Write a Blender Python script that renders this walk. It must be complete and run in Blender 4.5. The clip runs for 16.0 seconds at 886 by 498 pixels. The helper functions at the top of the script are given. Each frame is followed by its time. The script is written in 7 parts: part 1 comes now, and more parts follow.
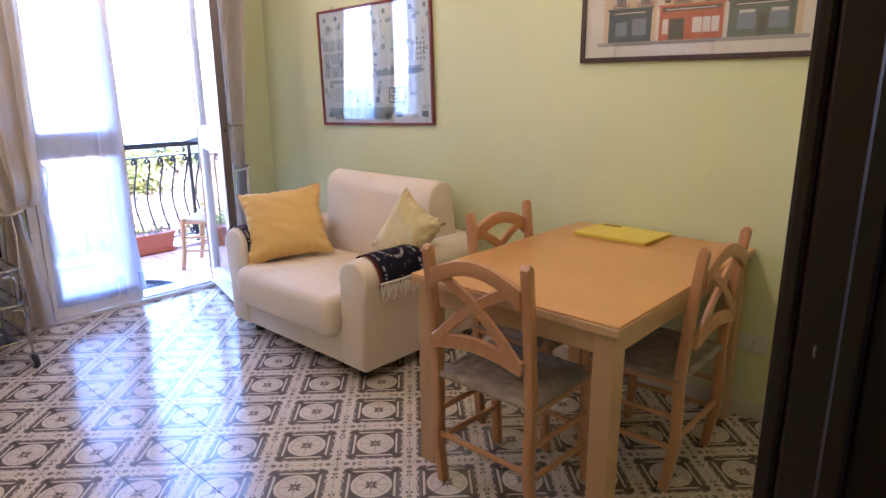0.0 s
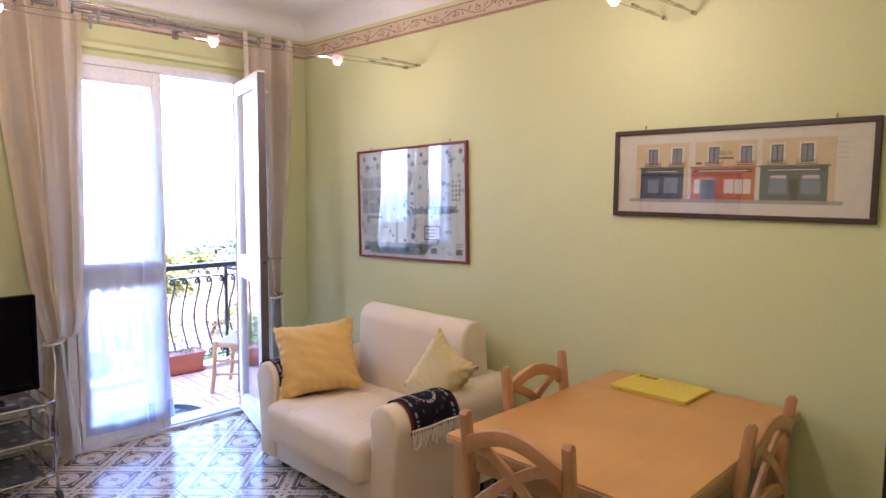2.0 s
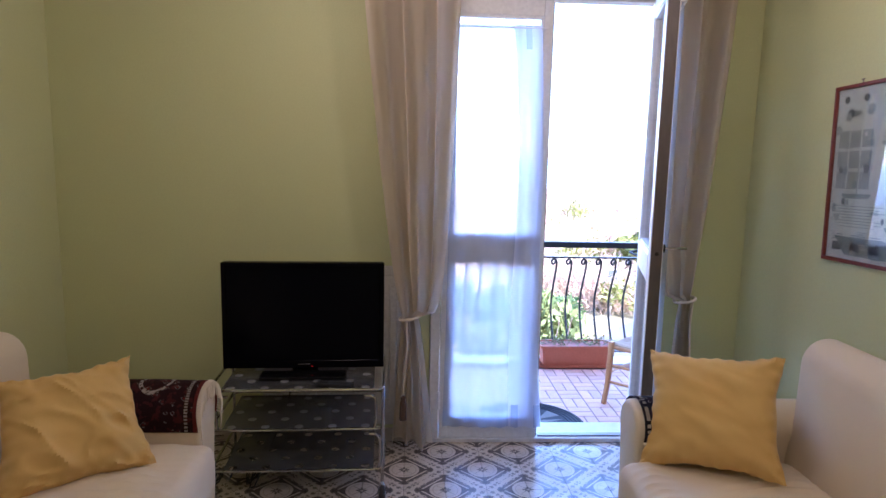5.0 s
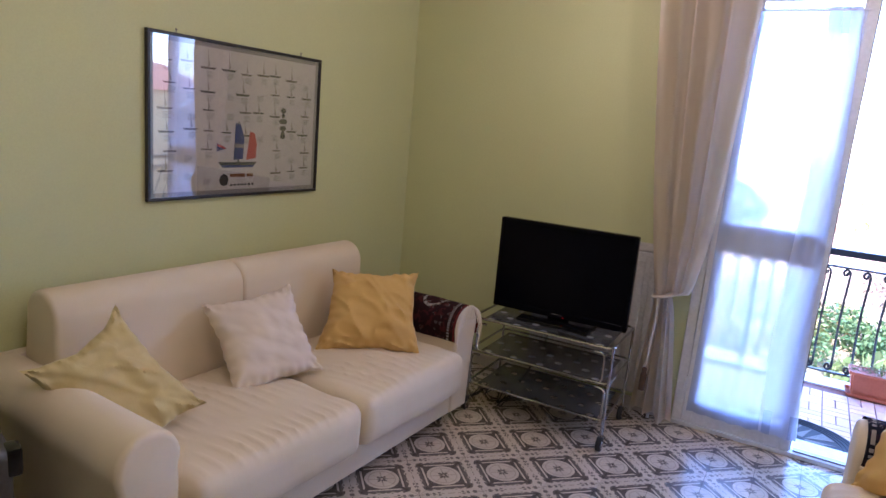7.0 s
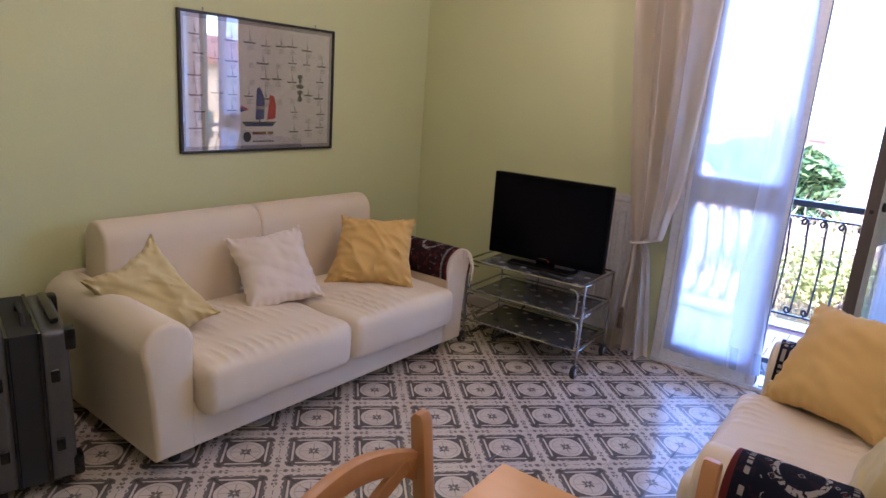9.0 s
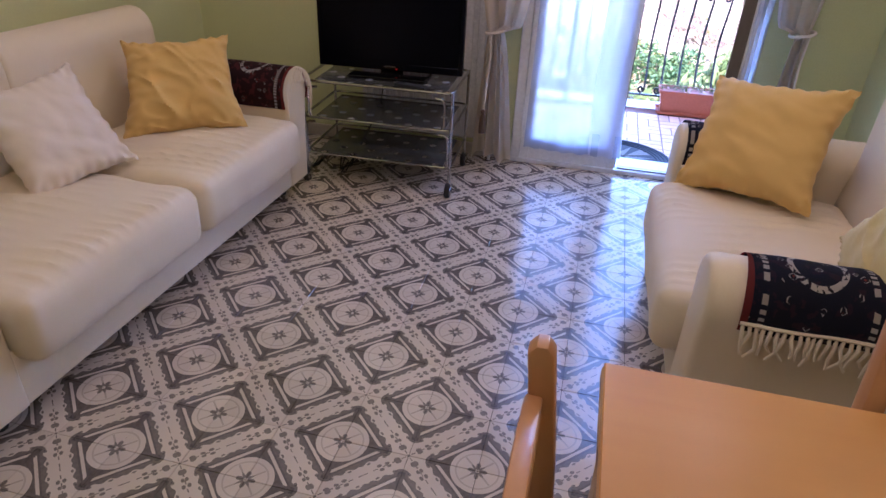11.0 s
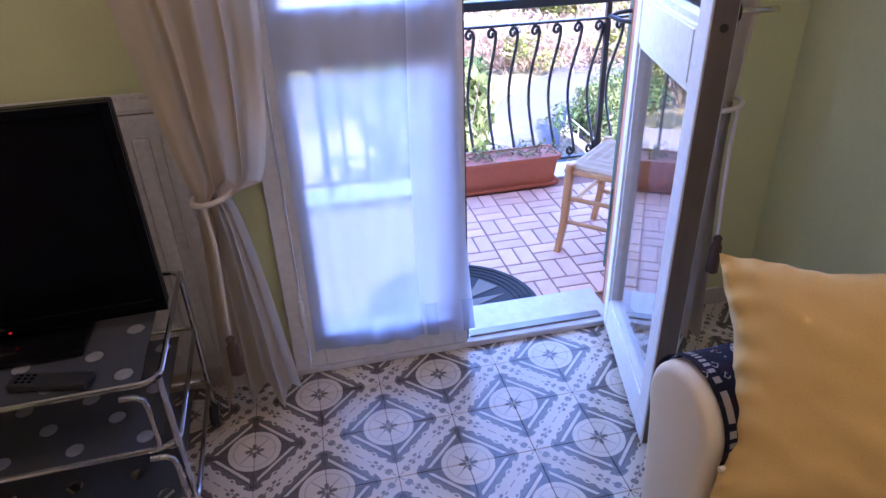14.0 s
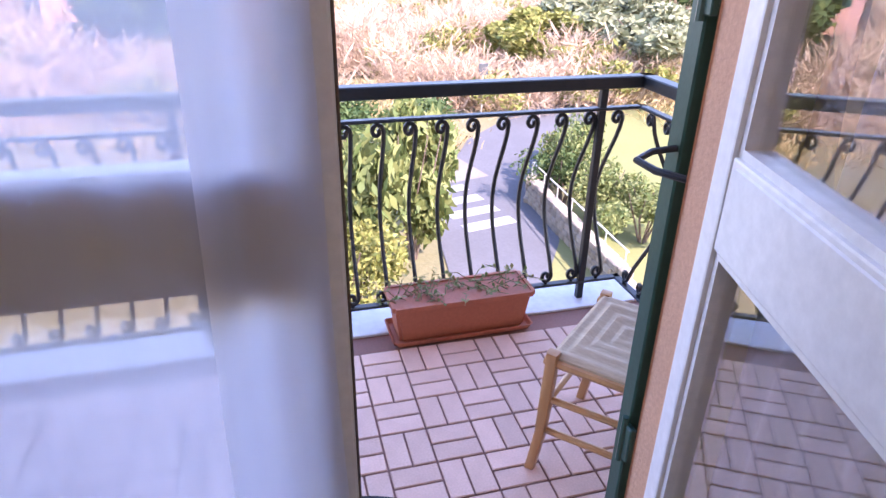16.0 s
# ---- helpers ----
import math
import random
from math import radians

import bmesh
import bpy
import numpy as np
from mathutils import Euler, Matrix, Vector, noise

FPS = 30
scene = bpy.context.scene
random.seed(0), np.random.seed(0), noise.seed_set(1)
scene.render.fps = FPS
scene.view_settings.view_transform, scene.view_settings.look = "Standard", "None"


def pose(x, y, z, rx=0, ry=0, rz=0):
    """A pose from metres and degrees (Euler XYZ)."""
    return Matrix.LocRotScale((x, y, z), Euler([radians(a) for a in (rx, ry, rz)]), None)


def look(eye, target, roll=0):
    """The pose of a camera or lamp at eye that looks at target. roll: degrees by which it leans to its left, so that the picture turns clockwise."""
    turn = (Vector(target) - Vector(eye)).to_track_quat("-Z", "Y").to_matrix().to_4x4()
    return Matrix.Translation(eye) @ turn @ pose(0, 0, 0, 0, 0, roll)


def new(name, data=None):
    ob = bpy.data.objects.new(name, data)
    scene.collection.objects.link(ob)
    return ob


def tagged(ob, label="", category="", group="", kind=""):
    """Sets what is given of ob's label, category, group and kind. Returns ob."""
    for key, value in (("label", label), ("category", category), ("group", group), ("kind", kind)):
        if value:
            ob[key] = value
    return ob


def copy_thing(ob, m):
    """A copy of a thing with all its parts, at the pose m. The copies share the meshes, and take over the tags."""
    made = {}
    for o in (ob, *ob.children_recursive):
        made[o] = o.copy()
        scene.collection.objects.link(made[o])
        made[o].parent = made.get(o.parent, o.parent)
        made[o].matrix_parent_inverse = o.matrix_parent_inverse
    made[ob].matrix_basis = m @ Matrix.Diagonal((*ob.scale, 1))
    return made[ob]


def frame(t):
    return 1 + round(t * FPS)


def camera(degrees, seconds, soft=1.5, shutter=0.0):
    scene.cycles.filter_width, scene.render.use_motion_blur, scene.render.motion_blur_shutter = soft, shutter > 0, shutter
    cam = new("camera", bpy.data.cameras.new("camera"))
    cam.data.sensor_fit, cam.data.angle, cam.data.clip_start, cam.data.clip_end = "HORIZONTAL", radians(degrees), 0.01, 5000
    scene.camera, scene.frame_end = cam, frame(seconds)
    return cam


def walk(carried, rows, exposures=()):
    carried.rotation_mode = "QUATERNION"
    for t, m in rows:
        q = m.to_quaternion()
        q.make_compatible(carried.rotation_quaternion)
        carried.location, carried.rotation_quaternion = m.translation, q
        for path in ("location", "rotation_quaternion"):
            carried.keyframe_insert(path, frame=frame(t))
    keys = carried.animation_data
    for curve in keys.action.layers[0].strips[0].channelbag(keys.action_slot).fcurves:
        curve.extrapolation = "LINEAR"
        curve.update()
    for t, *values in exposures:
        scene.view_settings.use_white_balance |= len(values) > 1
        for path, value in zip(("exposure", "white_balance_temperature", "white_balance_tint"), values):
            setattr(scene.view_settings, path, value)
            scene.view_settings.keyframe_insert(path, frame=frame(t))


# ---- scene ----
cam = camera(69.5, 16.0)
PATH = [
    (0, (0.003, 0.047, 1.44), (-1.302, 1.478, 0.94), -0.4),
    (0.5, (-0.017, 0.018, 1.499), (-1.327, 1.459, 1.045), 0.1),
    (1, (-0.029, -0.003, 1.562), (-1.362, 1.451, 1.236), 0.6),
    (1.5, (-0.03, -0.002, 1.613), (-1.39, 1.446, 1.387), 0.7),
    (2, (-0.042, 0.02, 1.646), (-1.439, 1.439, 1.463), 0.5),
    (2.5, (-0.08, 0.122, 1.655), (-1.593, 1.421, 1.504), 0.4),
    (3, (-0.181, 0.246, 1.64), (-1.86, 1.321, 1.49), 1.4),
    (3.2, (-0.248, 0.279, 1.624), (-1.99, 1.248, 1.466), 1.8),
    (5.3, (-0.971, 1.118, 1.576), (-2.945, 1.019, 1.272), 1.9),
    (5.5, (-0.96, 1.181, 1.564), (-2.917, 0.916, 1.251), 2.6),
    (6, (-0.884, 1.402, 1.548), (-2.698, 0.638, 1.191), 3.7),
    (6.5, (-0.763, 1.509, 1.55), (-2.487, 0.568, 1.174), 4.5),
    (7, (-0.664, 1.635, 1.563), (-2.366, 0.658, 1.175), 5.0),
    (7.5, (-0.626, 1.835, 1.578), (-2.265, 0.762, 1.174), 4.1),
    (8, (-0.573, 2.069, 1.567), (-2.148, 0.903, 1.165), 3.8),
    (8.5, (-0.51, 2.155, 1.586), (-2.082, 0.992, 1.166), 4.0),
    (9, (-0.505, 2.223, 1.546), (-2.08, 1.09, 1.059), 4.2),
    (9.5, (-0.554, 2.208, 1.488), (-2.128, 1.147, 0.856), 4.2),
    (10, (-0.642, 2.06, 1.449), (-2.241, 1.223, 0.588), 4.6),
    (10.2, (-0.671, 1.959, 1.436), (-2.281, 1.261, 0.477), 4.6),
    (10.9, (-0.745, 1.6, 1.425), (-2.425, 1.18, 0.425), 2.9),
    (11.6, (-1.0, 1.3, 1.41), (-2.7, 1.22, 0.36), 0.8),
    (12.3, (-1.438, 1.177, 1.397), (-3.106, 1.385, 0.314), -1.1),
    (12.5, (-1.596, 1.185, 1.386), (-3.274, 1.405, 0.321), -1.8),
    (13, (-1.948, 1.216, 1.41), (-3.638, 1.465, 0.369), -2.5),
    (13.5, (-2.27, 1.215, 1.433), (-3.968, 1.529, 0.423), -2.1),
    (14, (-2.544, 1.29, 1.424), (-4.254, 1.643, 0.449), -2.1),
    (14.1, (-2.612, 1.311, 1.438), (-4.322, 1.674, 0.466), -1.7),
    (14.5, (-2.824, 1.425, 1.476), (-4.559, 1.793, 0.55), -0.9),
    (15, (-3.103, 1.483, 1.459), (-4.845, 1.885, 0.564), 0.2),
    (15.5, (-3.335, 1.541, 1.436), (-5.073, 1.985, 0.553), 0.7),
    (16, (-3.588, 1.661, 1.42), (-5.315, 2.136, 0.53), 1.0),
]
walk(cam, [(t, look(eye, target, roll)) for t, eye, target, roll in PATH],
     exposures=[(0.0, 4.5, 5200, 33), (1.2, 4.45, 5200, 32), (2.0, 4.4, 5300, 33), (2.5, 4.22, 5250, 31), (3.0, 4.02, 5150, 28), (5.5, 3.65, 5050, 29), (6.5, 3.8, 5000, 30), (7.0, 3.95, 5000, 31), (10.0, 4.05, 5000, 34),
                (12.5, 3.86, 5150, 36), (14.0, 3.58, 5150, 38), (14.5, 3.5, 5450, 38), (15.0, 3.3, 5650, 41), (16.0, 2.9, 6400, 38)])

# ---- world, sun, large lights ----
SUN_ELEV, SUN_AZ = 44.0, 60.0     # the sun stands behind the house, to the east
world = bpy.data.worlds.new("sky")
scene.world = world
world.use_nodes = True
wn = world.node_tree.nodes
sky = wn.new("ShaderNodeTexSky")
sky.sky_type = "NISHITA"
sky.sun_disc = False
sky.dust_density, sky.ozone_density = 0.4, 2.2
sky.sun_elevation = radians(SUN_ELEV)
sky.sun_rotation = radians(SUN_AZ)
wn["Background"].inputs["Strength"].default_value = 0.15
world.node_tree.links.new(sky.outputs[0], wn["Background"].inputs["Color"])

sun_data = bpy.data.lights.new("sun", "SUN")
sun_data.energy, sun_data.angle, sun_data.color = 2.2, radians(0.53), (1.0, 0.95, 0.87)
sun = new("sun", sun_data)
sa, se = radians(SUN_AZ), radians(SUN_ELEV)
sun_way = Vector((-math.sin(sa) * math.cos(se), -math.cos(sa) * math.cos(se), -math.sin(se)))
sun.matrix_world = look((0, 0, 30), Vector((0, 0, 30)) + sun_way)


# ---- materials ----


class Ex:
    """Arithmetic on shader sockets."""

    def __init__(self, nt, s):
        self.nt, self.s = nt, s

    def op(self, kind, *others, clamp=False):
        n = self.nt.nodes.new("ShaderNodeMath")
        n.operation, n.use_clamp = kind, clamp
        for k, v in enumerate((self, *others)):
            if isinstance(v, Ex):
                self.nt.links.new(v.s, n.inputs[k])
            else:
                n.inputs[k].default_value = v
        return Ex(self.nt, n.outputs[0])

    def __add__(self, o): return self.op("ADD", o)
    def __sub__(self, o): return self.op("SUBTRACT", o)
    def __mul__(self, o): return self.op("MULTIPLY", o)
    def less(self, o): return self.op("LESS_THAN", o)
    def more(self, o): return self.op("GREATER_THAN", o)
    def absv(self): return self.op("ABSOLUTE")
    def frac(self): return self.op("FRACT")
    def mx(self, o): return self.op("MAXIMUM", o)
    def mn(self, o): return self.op("MINIMUM", o)
    def sin(self): return self.op("SINE")
    def sqrt(self): return self.op("SQRT")


def base_mat(name):
    m = bpy.data.materials.new(name)
    m.use_nodes = True
    return m, m.node_tree, m.node_tree.nodes["Principled BSDF"]


def noise_tex(nt, scale, detail=4.0, coord="Object", rough=0.55, squash=(1, 1, 1)):
    tc = nt.nodes.new("ShaderNodeTexCoord")
    mp = nt.nodes.new("ShaderNodeMapping")
    mp.inputs["Scale"].default_value = squash
    n = nt.nodes.new("ShaderNodeTexNoise")
    n.inputs["Scale"].default_value, n.inputs["Detail"].default_value = scale, detail
    n.inputs["Roughness"].default_value = rough
    nt.links.new(tc.outputs[coord], mp.inputs[0])
    nt.links.new(mp.outputs[0], n.inputs["Vector"])
    return n


def mix_col(nt, fac, a, b):
    n = nt.nodes.new("ShaderNodeMix")
    n.data_type = "RGBA"
    for k, v in ((0, fac), (6, a), (7, b)):
        if isinstance(v, Ex):
            v = v.s
        if isinstance(v, bpy.types.NodeSocket):
            nt.links.new(v, n.inputs[k])
        else:
            n.inputs[k].default_value = (*v, 1) if isinstance(v, tuple) else v
    return n.outputs[2]


def ramp(nt, sock, lo, hi):
    n = nt.nodes.new("ShaderNodeMapRange")
    n.inputs[1].default_value, n.inputs[2].default_value = lo, hi
    nt.links.new(sock, n.inputs[0])
    return n.outputs[0]


def bump(nt, b, sock, strength, dist=0.01):
    n = nt.nodes.new("ShaderNodeBump")
    n.inputs["Strength"].default_value, n.inputs["Distance"].default_value = strength, dist
    nt.links.new(sock, n.inputs["Height"])
    nt.links.new(n.outputs[0], b.inputs["Normal"])


def surface(name, col, col2=None, rough=0.6, metal=0.0, big=3.0, fine=60.0, bumps=0.15, dist=0.004,
            squash=(1, 1, 1), rvar=0.1, spec=0.5, per_object=0.0, speck=0.8):
    """A plain surface with cloudy variation at two scales and a fine relief."""
    m, nt, b = base_mat(name)
    col2 = col2 or tuple(c * 0.8 for c in col)
    n1, n2 = noise_tex(nt, big, 3, squash=squash), noise_tex(nt, fine, 4, squash=squash)
    c = mix_col(nt, ramp(nt, n1.outputs[0], 0.3, 0.7), col, col2)
    c = mix_col(nt, ramp(nt, n2.outputs[0], 0.25, 0.95), c, tuple(x * speck for x in col2))
    if per_object:
        oi = nt.nodes.new("ShaderNodeObjectInfo")
        hsv = nt.nodes.new("ShaderNodeHueSaturation")
        r = Ex(nt, oi.outputs["Random"]) * per_object + (1 - per_object / 2)
        nt.links.new(r.s, hsv.inputs["Value"])
        nt.links.new(c, hsv.inputs["Color"])
        c = hsv.outputs[0]
    nt.links.new(c, b.inputs["Base Color"])
    rr = Ex(nt, n1.outputs[0]) * rvar + (rough - rvar / 2)
    nt.links.new(rr.s, b.inputs["Roughness"])
    b.inputs["Metallic"].default_value = metal
    b.inputs["Specular IOR Level"].default_value = spec
    if bumps:
        bump(nt, b, n2.outputs[0], bumps, dist)
    return m


def wood(name, c1, c2, rough=0.35, squash=(1, 1, 0.08), scale=30):
    m, nt, b = base_mat(name)
    n1, n2 = noise_tex(nt, scale, 6, squash=squash, rough=0.6), noise_tex(nt, 2.5, 2)
    c = mix_col(nt, ramp(nt, n1.outputs[0], 0.3, 0.72), c1, c2)
    c = mix_col(nt, ramp(nt, n2.outputs[0], 0.3, 0.8), c, tuple(x * 0.86 for x in c2))
    nt.links.new(c, b.inputs["Base Color"])
    b.inputs["Roughness"].default_value = rough
    bump(nt, b, n1.outputs[0], 0.08, 0.002)
    return m


def fabric(name, col, col2=None, weave=700.0, wrinkle=7.0, wr=0.35, rough=0.92, crease=0.0):
    m, nt, b = base_mat(name)
    col2 = col2 or tuple(c * 0.88 for c in col)
    n1, n2, n3 = noise_tex(nt, 3, 3), noise_tex(nt, weave, 2), noise_tex(nt, wrinkle, 5, rough=0.5)
    c = mix_col(nt, ramp(nt, n1.outputs[0], 0.3, 0.7), col, col2)
    c = mix_col(nt, ramp(nt, n2.outputs[0], 0.4, 0.9), c, tuple(x * 0.85 for x in col2))
    nt.links.new(c, b.inputs["Base Color"])
    b.inputs["Roughness"].default_value = rough
    b.inputs["Specular IOR Level"].default_value = 0.2
    b.inputs["Sheen Weight"].default_value = 0.15
    h = Ex(nt, n3.outputs[0]) * 1.0 + Ex(nt, n2.outputs[0]) * 0.06
    if crease:
        n4 = noise_tex(nt, 5.0, 3, squash=(0.9, 5.0, 1.2), rough=0.45)
        n4.inputs["Distortion"].default_value = 1.1
        ridge = ((Ex(nt, n4.outputs[0]) - 0.5).absv() * -9.0 + 1.0).mx(0.0)
        patch = Ex(nt, ramp(nt, n1.outputs[0], 0.36, 0.56))
        h = h + ridge * patch * crease
    bump(nt, b, h.s, wr, 0.012)
    return m


def glass_mat(name, tint=(1, 1, 1)):
    """Clear panes: gloss rises towards a grazing view, the rest goes straight through."""
    m, nt, b = base_mat(name)
    nt.nodes.remove(b)
    tr, gl = nt.nodes.new("ShaderNodeBsdfTransparent"), nt.nodes.new("ShaderNodeBsdfGlossy")
    tr.inputs[0].default_value = (*tint, 1)
    gl.inputs["Roughness"].default_value = 0.0
    lw, mx = nt.nodes.new("ShaderNodeLayerWeight"), nt.nodes.new("ShaderNodeMixShader")
    lw.inputs["Blend"].default_value = 0.5
    f = Ex(nt, lw.outputs["Facing"]).op("POWER", 2.8) * 0.87 + 0.11
    nt.links.new(f.s, mx.inputs[0])
    nt.links.new(tr.outputs[0], mx.inputs[1])
    nt.links.new(gl.outputs[0], mx.inputs[2])
    nt.links.new(mx.outputs[0], nt.nodes["Material Output"].inputs[0])
    return m


def cloth_through(name, col, clear, glow):
    """Thin cloth: part lets the view through, part scatters light to the far side."""
    m, nt, b = base_mat(name)
    nt.nodes.remove(b)
    tr, df, tl = (nt.nodes.new("ShaderNodeBsdf" + k) for k in ("Transparent", "Diffuse", "Translucent"))
    n = noise_tex(nt, 9, 4, squash=(1, 1, 0.1))
    c = mix_col(nt, ramp(nt, n.outputs[0], 0.3, 0.8), col, tuple(x * 0.9 for x in col))
    for k in (df, tl):
        nt.links.new(c, k.inputs[0])
    m1, m2 = nt.nodes.new("ShaderNodeMixShader"), nt.nodes.new("ShaderNodeMixShader")
    m1.inputs[0].default_value, m2.inputs[0].default_value = glow, clear
    nt.links.new(df.outputs[0], m1.inputs[1])
    nt.links.new(tl.outputs[0], m1.inputs[2])
    nt.links.new(m1.outputs[0], m2.inputs[1])
    nt.links.new(tr.outputs[0], m2.inputs[2])
    nt.links.new(m2.outputs[0], nt.nodes["Material Output"].inputs[0])
    return m


def floor_tile_mat():
    """Cream and grey-brown printed cement-look tile: discs in dark diamonds between leafy bands."""
    m, nt, b = base_mat("patterned_floor_tile")
    g = nt.nodes.new("ShaderNodeNewGeometry")
    sp = nt.nodes.new("ShaderNodeSeparateXYZ")
    nt.links.new(g.outputs["Position"], sp.inputs[0])
    x, y = Ex(nt, sp.outputs[0]), Ex(nt, sp.outputs[1])
    wob = Ex(nt, noise_tex(nt, 40, 2, coord="Object").outputs[0]) * 0.008 - 0.004
    a, c = (x + y) * 2.5 + 40.0, (x - y) * 2.5 + 40.0
    p, q = (a.frac() - 0.5).absv() + wob, (c.frac() - 0.5).absv() + wob
    r = (p * p + q * q).sqrt()
    d = p.mx(q)
    e = p.mn(q)
    disc = r.less(0.272)
    square = d.less(0.29)
    dark = square * (disc * -1.0 + 1.0)
    ring = r.more(0.205) * r.less(0.222)
    ang = (p * q * 4.0).op("DIVIDE", (p * p + q * q + 0.0005))       # 0 on the axes, 2 on the diagonals
    star = r.less((ang - 1.0).absv() * 0.06 + 0.045) * r.more(0.022)
    spoke = e.less(0.010) * r.less(0.2) * r.more(0.1)
    tip = (p + q).less(0.70) * (p - q).absv().less(0.05) * square.less(0.5)
    scal = ((e * 44.0).sin() * 0.014 + 0.006)
    line = d.more(0.322) * d.less(0.342)
    halo = d.more(0.342) * d.less(scal + 0.380)
    # leaves along the bands
    v = nt.nodes.new("ShaderNodeTexVoronoi")
    v.inputs["Scale"].default_value = 1.0
    v.inputs["Randomness"].default_value = 0.55
    grain0 = Ex(nt, noise_tex(nt, 14, 2).outputs[0]) * 0.9
    cb = nt.nodes.new("ShaderNodeCombineXYZ")
    nt.links.new((d * 15.0 + 0.25).s, cb.inputs[0])
    nt.links.new((e * 10.5 + grain0 * 0.4).s, cb.inputs[1])
    nt.links.new(cb.outputs[0], v.inputs["Vector"])
    grain = Ex(nt, v.outputs["Distance"])
    w = d * -1.0 + 0.5
    leaf = grain.less(0.37) * e.more(0.14) * w.less(0.118) + grain.less(0.26) * e.less(0.14) * w.less(0.11)
    spine = w.less(0.006) * (e * 60.0).sin().more(0.1)
    stud = (p + q).more(0.982)
    inkd = (dark + tip + line).mn(1.0)
    fine = (leaf + star + spine + stud).mn(1.0) * 0.8 + spoke * 0.35 + ring * 0.28 + halo * 0.85
    ink = (inkd * 0.93 + fine).mn(1.0)
    n1, n2 = noise_tex(nt, 2.2, 3), noise_tex(nt, 90, 3)
    pale = mix_col(nt, ramp(nt, n1.outputs[0], 0.3, 0.7), (0.62, 0.53, 0.41), (0.55, 0.465, 0.35))
    deep = mix_col(nt, ramp(nt, n2.outputs[0], 0.3, 0.8), (0.060, 0.052, 0.048), (0.125, 0.108, 0.095))
    oi = nt.nodes.new("ShaderNodeObjectInfo")
    hsv = nt.nodes.new("ShaderNodeHueSaturation")
    nt.links.new((Ex(nt, oi.outputs["Random"]) * 0.12 + 0.94).s, hsv.inputs["Value"])
    nt.links.new(mix_col(nt, ink, pale, deep), hsv.inputs["Color"])
    nt.links.new(hsv.outputs[0], b.inputs["Base Color"])
    nt.links.new((Ex(nt, n1.outputs[0]) * 0.14 + 0.12).s, b.inputs["Roughness"])
    b.inputs["Specular IOR Level"].default_value = 0.6
    b.inputs["Coat Weight"].default_value = 0.14
    b.inputs["Coat Roughness"].default_value = 0.10
    b.inputs["Coat IOR"].default_value = 1.7
    bump(nt, b, n1.outputs[0], 0.05, 0.004)
    return m


def leaf_mat(name, c1, c2, rough=0.6):
    m, nt, b = base_mat(name)
    g = nt.nodes.new("ShaderNodeNewGeometry")
    c = mix_col(nt, g.outputs["Random Per Island"], c1, c2)
    nt.links.new(c, b.inputs["Base Color"])
    b.inputs["Roughness"].default_value = rough
    b.inputs["Specular IOR Level"].default_value = 0.25
    tl, mx = nt.nodes.new("ShaderNodeBsdfTranslucent"), nt.nodes.new("ShaderNodeMixShader")
    nt.links.new(c, tl.inputs[0])
    mx.inputs[0].default_value = 0.25
    nt.links.new(b.outputs[0], mx.inputs[1])
    nt.links.new(tl.outputs[0], mx.inputs[2])
    nt.links.new(mx.outputs[0], nt.nodes["Material Output"].inputs[0])
    return m


def rug_mat(name, field, motif, y0, y1):
    """Small oriental rug lying across an arm; y runs along the arm from y0 to y1."""
    m, nt, b = base_mat(name)
    tc = nt.nodes.new("ShaderNodeTexCoord")
    sp = nt.nodes.new("ShaderNodeSeparateXYZ")
    nt.links.new(tc.outputs["Object"], sp.inputs[0])
    x, y, z = (Ex(nt, sp.outputs[k]) for k in range(3))
    v = nt.nodes.new("ShaderNodeTexVoronoi")
    v.distance, v.inputs["Scale"].default_value = "MANHATTAN", 24
    nt.links.new(tc.outputs["Object"], v.inputs["Vector"])
    cell = Ex(nt, v.outputs["Distance"])
    n = Ex(nt, noise_tex(nt, 75, 2).outputs[0])
    n2 = Ex(nt, noise_tex(nt, 30, 2).outputs[0])
    end = (y - y0).mn((y * -1.0) + y1)
    across = x.absv() - 0.10
    ring = ((y - (y0 + y1) / 2) * (y - (y0 + y1) / 2) + across * across * 0.8).sqrt()
    c = mix_col(nt, n2.more(0.58), field, motif)
    c = mix_col(nt, cell.less(0.16), c, (0.24, 0.035, 0.035))
    c = mix_col(nt, (cell - 0.33).absv().less(0.03) * n.more(0.47), c, (0.50, 0.44, 0.38))
    c = mix_col(nt, (ring - 0.062).absv().less(0.007) * n.more(0.45), c, (0.58, 0.53, 0.47))
    c = mix_col(nt, (end - 0.048).absv().less(0.007) * ((x + z) * 420.0).sin().more(-0.2), c, (0.52, 0.47, 0.41))
    c = mix_col(nt, end.less(0.020), c, (0.20, 0.03, 0.03))
    nt.links.new(c, b.inputs["Base Color"])
    b.inputs["Roughness"].default_value = 0.95
    bump(nt, b, noise_tex(nt, 500, 2).outputs[0], 0.5, 0.003)
    return m


def glow_mat(name, col, strength):
    m, nt, b = base_mat(name)
    b.inputs["Base Color"].default_value = (*col, 1)
    b.inputs["Emission Color"].default_value = (*col, 1)
    b.inputs["Emission Strength"].default_value = strength
    return m


